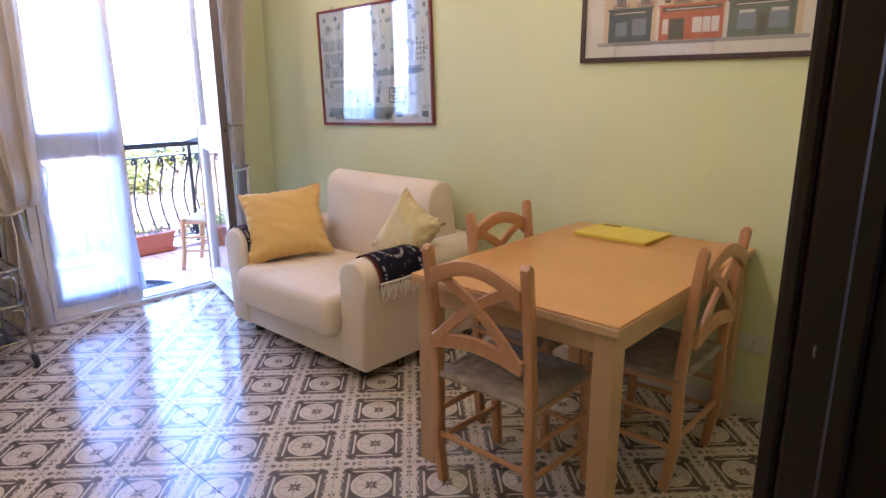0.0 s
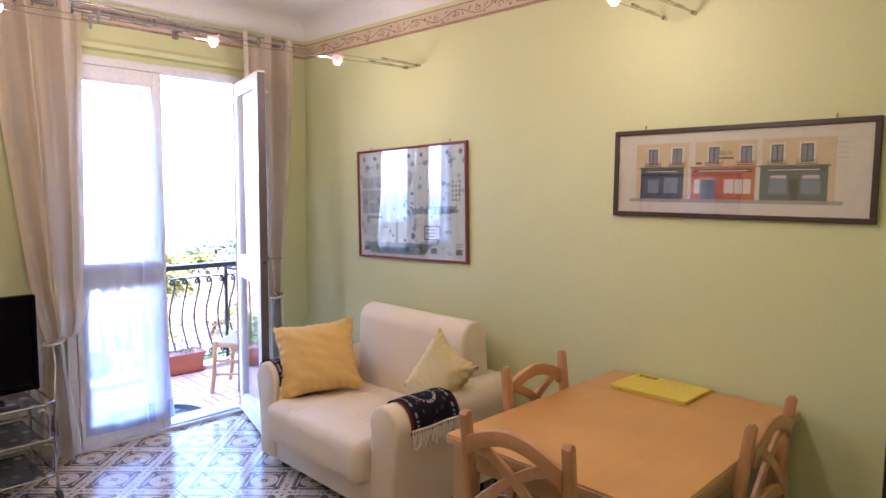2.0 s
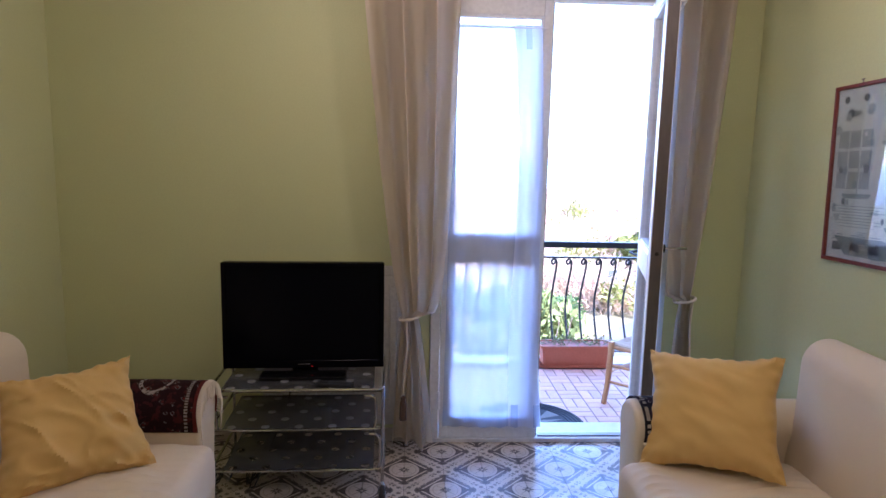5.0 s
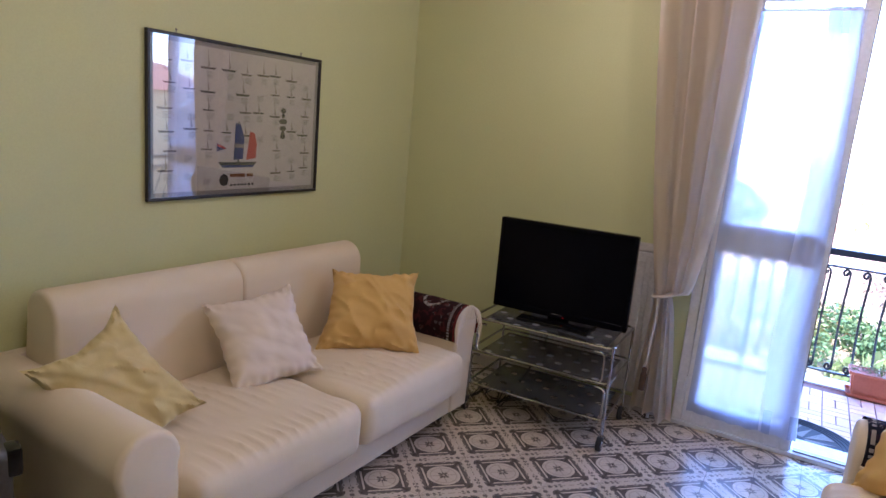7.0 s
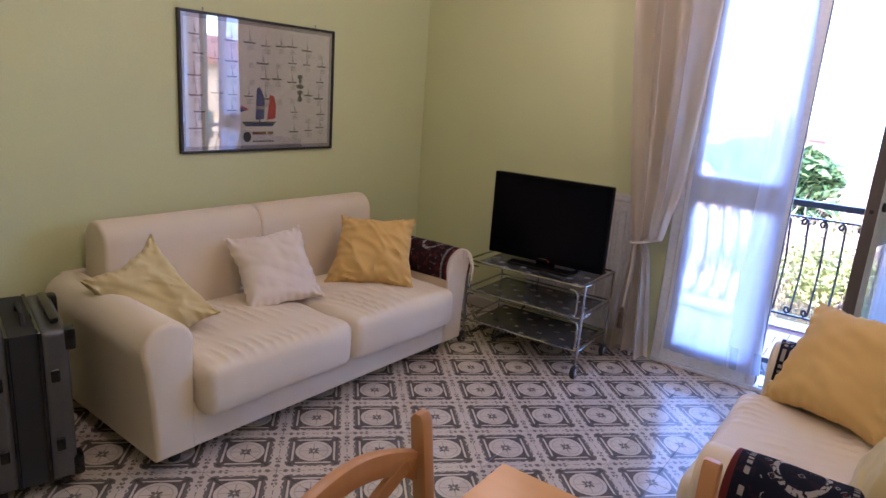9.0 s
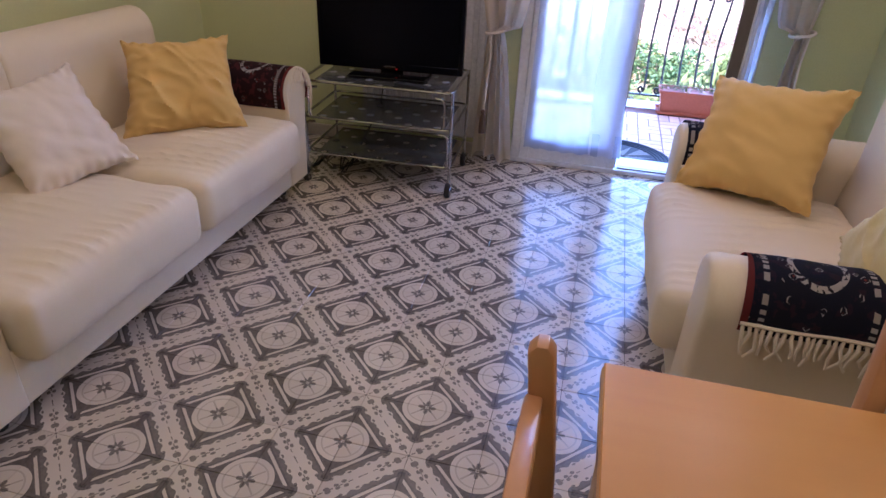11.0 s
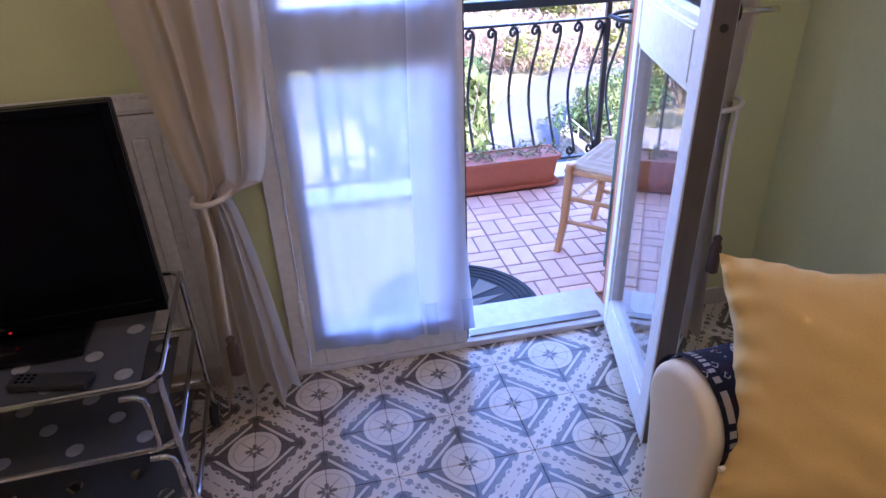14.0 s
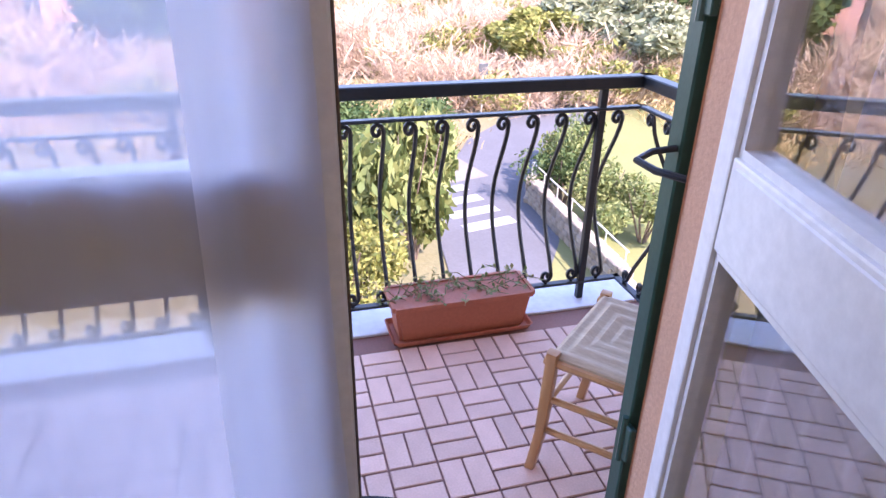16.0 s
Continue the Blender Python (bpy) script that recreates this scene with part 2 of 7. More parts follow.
GREEN = surface("green_wall_paint", (0.62, 0.63, 0.32), (0.58, 0.59, 0.295), rough=0.62, big=1.1, fine=130, bumps=0.035, dist=0.002, speck=0.95)
CEIL = surface("white_ceiling_paint", (0.80, 0.78, 0.74), (0.76, 0.74, 0.70), rough=0.8, big=1.5, fine=90, bumps=0.08)
SKIRT = surface("pale_stone_skirting", (0.62, 0.55, 0.46), (0.55, 0.48, 0.40), rough=0.4, big=6, fine=70)
GROUT = surface("tile_grout", (0.10, 0.09, 0.08), rough=0.9, fine=200)
TILE = floor_tile_mat()
WHITE = surface("white_door_paint", (0.78, 0.77, 0.76), (0.72, 0.71, 0.70), rough=0.38, big=4, fine=45, bumps=0.06)
EDGEWOOD = surface("worn_primed_edge", (0.15, 0.122, 0.105), (0.10, 0.082, 0.07), rough=0.7, big=8, fine=60, squash=(1, 1, 0.2))
PEACH = surface("peach_outer_render", (0.66, 0.38, 0.24), (0.58, 0.33, 0.21), rough=0.9, big=3, fine=120, bumps=0.4)
MARBLE = surface("white_marble_sill", (0.74, 0.73, 0.72), (0.62, 0.61, 0.62), rough=0.3, big=5, fine=25, bumps=0.03)
BRASS = surface("worn_steel_fitting", (0.35, 0.33, 0.30), rough=0.4, metal=1, fine=90)
GLASS = glass_mat("clear_glass")
CREAM = fabric("cream_cotton_cover", (0.77, 0.66, 0.48), (0.73, 0.615, 0.435), wrinkle=3.5, wr=0.30, crease=0.0)
CREAMSEAT = fabric("creased_cream_cotton_seat", (0.77, 0.66, 0.48), (0.73, 0.615, 0.435), wrinkle=3.5, wr=0.26, crease=0.0)
MUSTARD = fabric("mustard_velvet", (0.72, 0.48, 0.15), (0.64, 0.41, 0.12), wrinkle=4, wr=0.22, crease=0.0)
PALEYEL = fabric("pale_yellow_cotton", (0.66, 0.55, 0.27), (0.60, 0.48, 0.22), wrinkle=4, wr=0.25, crease=0.2)
OFFWHITE = fabric("ivory_cotton", (0.80, 0.69, 0.56), wrinkle=4, wr=0.2, crease=0.0)
CURTAIN = cloth_through("sand_cotton_drape", (0.84, 0.76, 0.64), 0.0, 0.36)
# The cloth is white; its bluish tone is skylight put into the colour.
SHEER = cloth_through("skylit_white_voile", (0.68, 0.75, 0.91), 0.40, 0.66)
SHEERFOLD = cloth_through("folded_white_voile", (0.82, 0.84, 0.92), 0.10, 0.58)
FRINGE = fabric("ecru_fringe", (0.86, 0.76, 0.60))
RUG = rug_mat("navy_oriental_rug", (0.010, 0.012, 0.030), (0.030, 0.016, 0.034), 0.078, 0.417)
RUG2 = rug_mat("dark_oriental_rug", (0.010, 0.012, 0.030), (0.030, 0.016, 0.034), 0.0, 0.37)
RUGRED = rug_mat("burgundy_oriental_rug", (0.035, 0.008, 0.014), (0.10, 0.02, 0.025), 0.004, 0.40)
TASSEL = fabric("brown_tassel", (0.10, 0.06, 0.04))
BEECH = wood("honey_beech", (0.56, 0.30, 0.125), (0.46, 0.22, 0.085), rough=0.33)
TABLETOP = wood("beech_veneer", (0.66, 0.345, 0.095), (0.60, 0.295, 0.075), rough=0.28, squash=(1, 0.05, 1), scale=22)
TABLELEG = wood("pale_beech", (0.58, 0.37, 0.18), (0.50, 0.30, 0.14), rough=0.4)
DARKWOOD = wood("dark_stained_door_wood", (0.034, 0.009, 0.006), (0.015, 0.005, 0.004), rough=0.4)
RUSH = surface("woven_rush", (0.62, 0.46, 0.30), (0.48, 0.34, 0.21), rough=0.85, big=25, fine=140, bumps=0.6, squash=(1, 0.2, 1))
RUSHGREY = surface("faded_rush", (0.44, 0.35, 0.25), (0.22, 0.165, 0.12), rough=0.9, big=25, fine=140, bumps=0.6)
CHROME = surface("chrome_tube", (0.62, 0.62, 0.63), rough=0.16, metal=1, fine=40, bumps=0.0)
SHELF = surface("grey_painted_steel", (0.10, 0.103, 0.112), (0.085, 0.088, 0.095), rough=0.24, spec=0.9, metal=0.15, fine=200, bumps=0.02)
BLACKGLOSS = surface("black_gloss_plastic", (0.008, 0.008, 0.009), rough=0.12, fine=40, bumps=0.0)
SCREEN = surface("dark_screen", (0.003, 0.003, 0.005), rough=0.22, fine=40, bumps=0.0, rvar=0.02, spec=0.08)
BLACKMAT = surface("black_rubber", (0.018, 0.018, 0.018), rough=0.7, fine=120)
SILVER = surface("silver_case_shell", (0.15, 0.15, 0.155), (0.12, 0.12, 0.125), rough=0.38, metal=0.6, fine=100)
RADWHITE = surface("ivory_radiator_enamel", (0.74, 0.71, 0.66), rough=0.35, fine=60, bumps=0.03)
IRON = surface("dark_wrought_iron", (0.030, 0.036, 0.042), (0.022, 0.026, 0.03), rough=0.42, metal=0.3, fine=60)
TERRA = surface("terracotta_plastic", (0.50, 0.16, 0.085), (0.45, 0.14, 0.07), rough=0.55, fine=80)
SOIL = surface("dry_soil", (0.09, 0.065, 0.045), (0.05, 0.038, 0.028), rough=0.95, big=20, fine=90, bumps=0.8, dist=0.02)
BRICKP = surface("pink_terrace_brick", (0.82, 0.53, 0.40), (0.72, 0.45, 0.335), rough=0.55, big=14, fine=150, bumps=0.25, per_object=0.22)
MORTAR = surface("dark_red_joint", (0.34, 0.175, 0.135), rough=0.85, fine=120)
SHUTTER = surface("dark_green_shutter_paint", (0.018, 0.075, 0.055), (0.014, 0.06, 0.045), rough=0.4, fine=60)
MATGREY = surface("grey_mat_pile", (0.22, 0.205, 0.18), rough=0.95, fine=300, bumps=0.6)
FRAMERED = wood("cherry_frame", (0.22, 0.045, 0.03), (0.15, 0.03, 0.02), rough=0.35)
FRAMEDARK = wood("walnut_frame", (0.06, 0.028, 0.018), (0.035, 0.016, 0.01), rough=0.4)
FRAMEBLACK = surface("black_frame", (0.02, 0.018, 0.017), rough=0.4, fine=60)
YELLOW = surface("yellow_card_folder", (0.80, 0.62, 0.06), (0.76, 0.58, 0.05), rough=0.45, fine=60, bumps=0.04)
PLASTICW = surface("ivory_plastic", (0.72, 0.66, 0.56), rough=0.4, fine=50, bumps=0.02)


def ink(name, c):
    return surface("print_" + name, c, tuple(x * 0.85 for x in c), rough=0.7, big=30, fine=200, bumps=0.0, spec=0.2)


# ---- mesh tools ----

def thing(name, m=None, label="", category="", group="", kind=""):
    ob = new(name)
    ob.empty_display_size = 0.1
    if m is not None:
        ob.matrix_world = m
    return tagged(ob, label, category, group, kind)


def mesh_of(name, bm, material, smooth=False, angle=40):
    me = bpy.data.meshes.new(name)
    bmesh.ops.recalc_face_normals(bm, faces=bm.faces)
    if smooth:
        lim = radians(angle)
        for f in bm.faces:
            f.smooth = True
        for e in bm.edges:
            if len(e.link_faces) == 2 and e.calc_face_angle(0) > lim:
                e.smooth = False
    bm.to_mesh(me)
    bm.free()
    me.materials.append(material)
    return me


def part(name, bm, material, parent=None, label="", smooth=False):
    ob = new(name, mesh_of(name, bm, material, smooth))
    if parent is not None:
        ob.parent = parent
    if label:
        ob["label"] = label
    return ob


def B():
    return bmesh.new()


def box(bm, x0, x1, y0, y1, z0, z1, bevel=0.0, seg=2):
    r = bmesh.ops.create_cube(bm, size=1)
    vs = r["verts"]
    bmesh.ops.scale(bm, vec=(x1 - x0, y1 - y0, z1 - z0), verts=vs)
    bmesh.ops.translate(bm, vec=((x0 + x1) / 2, (y0 + y1) / 2, (z0 + z1) / 2), verts=vs)
    if bevel > 0:
        es = list({e for v in vs for e in v.link_edges})
        bmesh.ops.bevel(bm, geom=es, offset=bevel, segments=seg, affect="EDGES", profile=0.6)
    return bm


def tube(bm, pts, r, n=8, closed=False, flat=1.0, r1=None):
    """A round bar through pts; r1 is the radius at its end."""
    pts = [Vector(p) for p in pts]
    rings, N = [], len(pts)
    up = Vector((0, 0, 1))
    prev = None
    for i, p in enumerate(pts):
        if closed:
            t = pts[(i + 1) % N] - pts[i - 1]
        else:
            t = pts[min(i + 1, N - 1)] - pts[max(i - 1, 0)]
        t.normalize()
        if prev is None:
            a = t.cross(up) if abs(t.z) < 0.95 else t.cross(Vector((1, 0, 0)))
        else:
            a = prev - t * prev.dot(t)
        a.normalize()
        prev = a
        b = t.cross(a)
        rr = r if r1 is None else r + (r1 - r) * i / (N - 1)
        rings.append([bm.verts.new(p + (a * math.cos(2 * math.pi * k / n) + b * flat * math.sin(2 * math.pi * k / n)) * rr) for k in range(n)])
    for i in range(N if closed else N - 1):
        A, C = rings[i], rings[(i + 1) % N]
        for k in range(n):
            bm.faces.new((A[k], A[(k + 1) % n], C[(k + 1) % n], C[k]))
    if not closed:
        bm.faces.new(rings[0][::-1])
        bm.faces.new(rings[-1])
    return bm


def lathe(bm, prof, n=16, at=(0, 0, 0)):
    """Turn (radius, height) pairs about z."""
    at = Vector(at)
    rings = [[bm.verts.new(at + Vector((r * math.cos(2 * math.pi * k / n), r * math.sin(2 * math.pi * k / n), z))) for k in range(n)] for r, z in prof]
    for A, C in zip(rings, rings[1:]):
        for k in range(n):
            bm.faces.new((A[k], A[(k + 1) % n], C[(k + 1) % n], C[k]))
    bm.faces.new(rings[0][::-1])
    bm.faces.new(rings[-1])
    return bm


def prism(bm, outline, axis, a0, a1, bevel=0.0, seg=3):
    """Push a closed 2D outline along an axis ('x': outline is (y, z); 'y': (x, z); 'z': (x, y))."""
    def P(u, v, a):
        return {"x": (a, u, v), "y": (u, a, v), "z": (u, v, a)}[axis]
    A = [bm.verts.new(P(u, v, a0)) for u, v in outline]
    C = [bm.verts.new(P(u, v, a1)) for u, v in outline]
    caps = [bm.faces.new(A[::-1]), bm.faces.new(C)]
    n = len(A)
    for k in range(n):
        bm.faces.new((A[k], A[(k + 1) % n], C[(k + 1) % n], C[k]))
    bmesh.ops.recalc_face_normals(bm, faces=bm.faces)
    if bevel > 0:
        bmesh.ops.bevel(bm, geom=list({e for f in caps for e in f.edges}), offset=bevel, segments=seg, affect="EDGES", profile=0.5)
    return bm


def arc(cx, cy, r, a0, a1, n, ry=None):
    ry = r if ry is None else ry
    return [(cx + r * math.cos(radians(a0 + (a1 - a0) * k / n)), cy + ry * math.sin(radians(a0 + (a1 - a0) * k / n))) for k in range(n + 1)]


def sheet(bm, nu, nv, f, thick=0.0):
    """A grid of f(u, v), u and v from 0 to 1; with thickness it is closed."""
    V = [[bm.verts.new(f(i / nu, j / nv)) for j in range(nv + 1)] for i in range(nu + 1)]
    fs = [bm.faces.new((V[i][j], V[i + 1][j], V[i + 1][j + 1], V[i][j + 1])) for i in range(nu) for j in range(nv)]
    if thick:
        bmesh.ops.solidify(bm, geom=fs, thickness=thick)
    return bm


def from_arrays(name, verts, faces, material, parent=None, smooth=False):
    me = bpy.data.meshes.new(name)
    me.from_pydata([tuple(v) for v in verts], [], [tuple(f) for f in faces])
    if smooth:
        me.polygons.foreach_set("use_smooth", [True] * len(me.polygons))
    me.materials.append(material)
    ob = new(name, me)
    if parent is not None:
        ob.parent = parent
    return ob


def struct(name, bm, material, label, category, smooth=False):
    return tagged(part(name, bm, material, None, "", smooth), label, category, "", "structure")

# ---- the room ----
XW, XE, YS, YN, ZC = -4.34, -0.117, -0.81, 2.85, 2.90
XO = -4.56                       # outer face of the window wall
DY0, DY1, DZ = 1.13, 2.30, 2.44  # balcony door opening

bm = B(); box(bm, XW - 0.02, XE + 0.14, YS - 0.02, YN + 0.02, -0.12, -0.006)
floor_slab = struct("floor", bm, GROUT, "cream and grey patterned ceramic tile floor with dark joints", "floor")
bm = B(); box(bm, XO, XE + 0.12, YN, YN + 0.2, -0.1, ZC + 0.1)
struct("wall_north", bm, GREEN, "pale green painted plaster wall with framed pictures", "wall")
bm = B(); box(bm, XO, XE + 0.12, YS - 0.2, YS, -0.1, ZC + 0.1)
struct("wall_south", bm, GREEN, "pale green painted plaster wall behind the sofa", "wall")
bm = B(); box(bm, -1.565, -0.95, YS + 0.001, -0.72, 0, ZC)
struct("wall_pier", bm, GREEN, "pale green plaster pier beside the sofa", "wall")
bm = B()
for y0, y1, z0, z1 in ((YS, DY0, -0.1, ZC + 0.1), (DY1, YN, -0.1, ZC + 0.1), (DY0, DY1, DZ, ZC + 0.1)):
    box(bm, -4.42, XW, y0, y1, z0, z1)
struct("wall_west", bm, GREEN, "pale green plaster window wall round the balcony door", "wall")
bm = B()
for y0, y1, z0, z1 in ((YS, -0.20, -0.1, ZC + 0.1), (0.66, YN, -0.1, ZC + 0.1), (-0.20, 0.66, 2.10, ZC + 0.1)):
    box(bm, XE, XE + 0.12, y0, y1, z0, z1)
struct("wall_east", bm, GREEN, "pale green plaster wall with the entrance doorway", "wall")
# ceiling with a coved edge
bm = B()
cv = 0.13
box(bm, XW, XE, YS, YN, ZC, ZC + 0.1)
cove = [(0, 0)] + arc(cv, -cv, cv, 90, 180, 8)
prism(bm, [(YN - u, ZC + v) for u, v in cove], "x", XW, XE)
prism(bm, [(YS + u, ZC + v) for u, v in cove], "x", XW, XE)
prism(bm, [(XW + u, ZC + v) for u, v in cove], "y", YS, YN)
prism(bm, [(XE - u, ZC + v) for u, v in cove], "y", YS, YN)
struct("ceiling", bm, CEIL, "white plaster ceiling with a coved edge", "ceiling", True)

# wallpaper border under the ceiling
FR_BASE = surface("cream_border_paper", (0.66, 0.52, 0.36), (0.60, 0.47, 0.32), rough=0.8, big=9, fine=80, bumps=0.05)
FR_LINE = ink("border_brown", (0.30, 0.17, 0.09))
FR_LEAF = ink("border_rose", (0.46, 0.22, 0.13))
FR_OLIVE = ink("border_olive", (0.25, 0.21, 0.10))
FZ0, FZ1 = 2.635, 2.745


def frieze(name, length, place):
    """place(s, z, d) -> world point, s along the wall, d out from it."""
    base = B()
    vs = [base.verts.new(place(*p)) for p in ((0, FZ0, .003), (length, FZ0, .003), (length, FZ1, .003), (0, FZ1, .003),
                                              (0, FZ0, .0005), (length, FZ0, .0005), (length, FZ1, .0005), (0, FZ1, .0005))]
    for f in ((0, 1, 2, 3), (7, 6, 5, 4), (0, 4, 5, 1), (1, 5, 6, 2), (2, 6, 7, 3), (3, 7, 4, 0)):
        base.faces.new([vs[k] for k in f])
    ob = struct(name, base, FR_BASE, "cream wallpaper border with a scrolling vine pattern", "border")
    line, leaf, olive = B(), B(), B()

    def strip(bm, pts, w, d):
        prev = None
        for k, (s, z) in enumerate(pts):
            a, b = pts[max(k - 1, 0)], pts[min(k + 1, len(pts) - 1)]
            tx, tz = b[0] - a[0], b[1] - a[1]
            ln = math.hypot(tx, tz) or 1
            nx, nz = -tz / ln * w, tx / ln * w
            cur = (bm.verts.new(place(s + nx, z + nz, d)), bm.verts.new(place(s - nx, z - nz, d)))
            if prev:
                bm.faces.new((prev[0], cur[0], cur[1], prev[1]))
            prev = cur
    for z in (FZ0 + 0.006, FZ1 - 0.006, FZ0 + 0.014):
        strip(line, [(0.001, z), (length - 0.001, z)], 0.0025, 0.0045)
    zm, per = (FZ0 + FZ1) / 2, 0.17
    rnd = random.Random(3)
    for k in range(int(length / per)):
        s0 = k * per
        sg = 1 if k % 2 else -1
        strip(olive, [(s0 + per * j / 10, zm + sg * 0.022 * math.sin(math.pi * j / 10)) for j in range(11)], 0.0022, 0.0045)
        strip(olive, [(s0 + per * .45 + 0.026 * math.exp(-.16 * j) * math.cos(.7 * j), zm + sg * (-0.008 + 0.026 * math.exp(-.16 * j) * math.sin(.7 * j))) for j in range(14)], 0.002, 0.005)
        for j in range(7):
            cs, cz = s0 + per * rnd.random(), zm + rnd.uniform(-.03, .03)
            a, r = rnd.uniform(0, 6.3), rnd.uniform(.007, .014)
            tgt = leaf if j % 2 else olive
            tgt.faces.new([tgt.verts.new(place(cs + r * q * math.cos(a + w), cz + r * q * math.sin(a + w), 0.0055 + 0.0001 * j)) for q, w in ((1, 0), (.55, .9), (.8, 2.6), (.8, 3.7), (.55, 5.4))])
    for nm, bmx, mt in (("border_line", line, FR_LINE), ("leaf_print", leaf, FR_LEAF), ("vine_print", olive, FR_OLIVE)):
        part(nm, bmx, mt, ob)
    return ob


frieze("trim_1", XE - XW, lambda s, z, d: (XW + s, YN - d, z))
frieze("trim_2", YN - YS, lambda s, z, d: (XW + d, YS + s, z))
frieze("trim_3", XE - XW, lambda s, z, d: (XW + s, YS + d, z))

# skirting
bm = B()
box(bm, XW + 0.012, XE, YN - 0.012, YN, 0, 0.075, 0.003, 1)
struct("baseboard_1", bm, SKIRT, "pale stone skirting along the green wall", "skirting")
bm = B()
box(bm, XW + 0.012, -1.57, YS, YS + 0.012, 0, 0.075, 0.003, 1)
struct("baseboard_2", bm, SKIRT, "pale stone skirting behind the sofa", "skirting")
bm = B()
box(bm, XW, XW + 0.012, YS, DY0 - 0.03, 0, 0.075, 0.003, 1)
box(bm, XW, XW + 0.012, DY1 + 0.03, YN, 0, 0.075, 0.003, 1)
struct("baseboard_3", bm, SKIRT, "pale stone skirting on the window wall", "skirting")

# ledge moulding over the balcony door
bm = B()
prism(bm, [(XW, 2.475), (XW + 0.035, 2.485), (XW + 0.04, 2.515), (XW + 0.012, 2.54), (XW, 2.54)], "y", DY0 - 0.12, DY1 + 0.10)
struct("trim_4", bm, GREEN, "green painted ledge moulding over the balcony door", "moulding")

# ---- hall behind the entrance ----
bm = B()
box(bm, XE + 0.123, 1.9, -1.3, 1.6, -0.1, -0.004)
struct("floor_hall", bm, SKIRT, "plain hall floor beyond the entrance", "floor")
bm = B()
box(bm, 1.9, 2.0, -1.3, 1.6, 0, 2.6)
box(bm, XE + 0.123, 1.9, 1.6, 1.7, 0, 2.6)
box(bm, XE + 0.123, 1.9, -1.4, -1.3, 0, 2.6)
struct("wall_hall", bm, CEIL, "plain white hall walls", "wall")
bm = B()
box(bm, XE + 0.123, 2.0, -1.4, 1.7, 2.6, 2.7)
struct("ceiling_hall", bm, CEIL, "plain white hall ceiling", "ceiling")

door = thing("door_1", pose(0, 0, 0), "dark brown stained wooden entrance doorframe, door standing open", "door", kind="structure")
for nm, y0, y1, z1 in (("jamb", 0.635, 0.659, 2.08), ("jamb", -0.199, -0.175, 2.08)):
    bm = B(); box(bm, XE - 0.004, XE + 0.124, y0, y1, 0, z1, 0.004, 1); part(nm, bm, DARKWOOD, door)
bm = B(); box(bm, XE - 0.004, XE + 0.124, -0.199, 0.659, 2.08, 2.099, 0.003, 1); part("head", bm, DARKWOOD, door)
for y0, y1, z0, z1 in ((0.637, 0.71, 0, 2.16), (-0.25, -0.177, 0, 2.16), (-0.177, 0.637, 2.09, 2.16)):
    bm = B(); box(bm, XE - 0.022, XE - 0.0045, y0, y1, z0, z1, 0.005, 2); part("casing", bm, DARKWOOD, door)
bm = B(); box(bm, XE + 0.03, XE + 0.05, 0.622, 0.634, 0, 2.07, 0.003, 1); part("door_stop", bm, DARKWOOD, door)
bm = B(); box(bm, XE + 0.125, XE + 0.95, 0.634, 0.675, 0.01, 2.07, 0.004, 1); leafd = part("door_leaf", bm, DARKWOOD, door)
bm = B(); box(bm, XE + 0.012, XE + 0.015, 0.6335, 0.6352, 1.21, 1.222, 0.001, 1); part("strike_plate", bm, BRASS, door, "small steel strike plate")

# ---- balcony door ----
win = thing("window_1", pose(0, 0, 0), "white glazed balcony door, one leaf open, one closed behind voile", "balcony door", kind="structure")
FX0, FX1 = -4.40, -4.315
bm = B()
for xa, y0, y1, z0, z1 in ((FX0, DY0, DY0 + 0.055, 0, DZ), (-4.335, DY1 - 0.02, DY1, 0, DZ), (FX0, DY0 + 0.055, DY1 - 0.02, DZ - 0.055, DZ)):
    box(bm, xa, FX1, y0 + 0.001, y1 - 0.001, z0, z1 - 0.001, 0.004, 1)
part("window_frame", bm, WHITE, win)
bm = B()
box(bm, FX0 - 0.13, FX1 + 0.005, DY0 + 0.001, DY1 - 0.001, 0.0, 0.024, 0.003, 1)
sill = part("window_sill", bm, MARBLE, win, "white marble threshold")
bm = B()
box(bm, FX0 + 0.03, FX1 - 0.02, 1.75, DY1 - 0.048, 0.024, 0.032, 0.002, 1)
part("threshold_strip", bm, BRASS, win, "worn metal threshold strip")


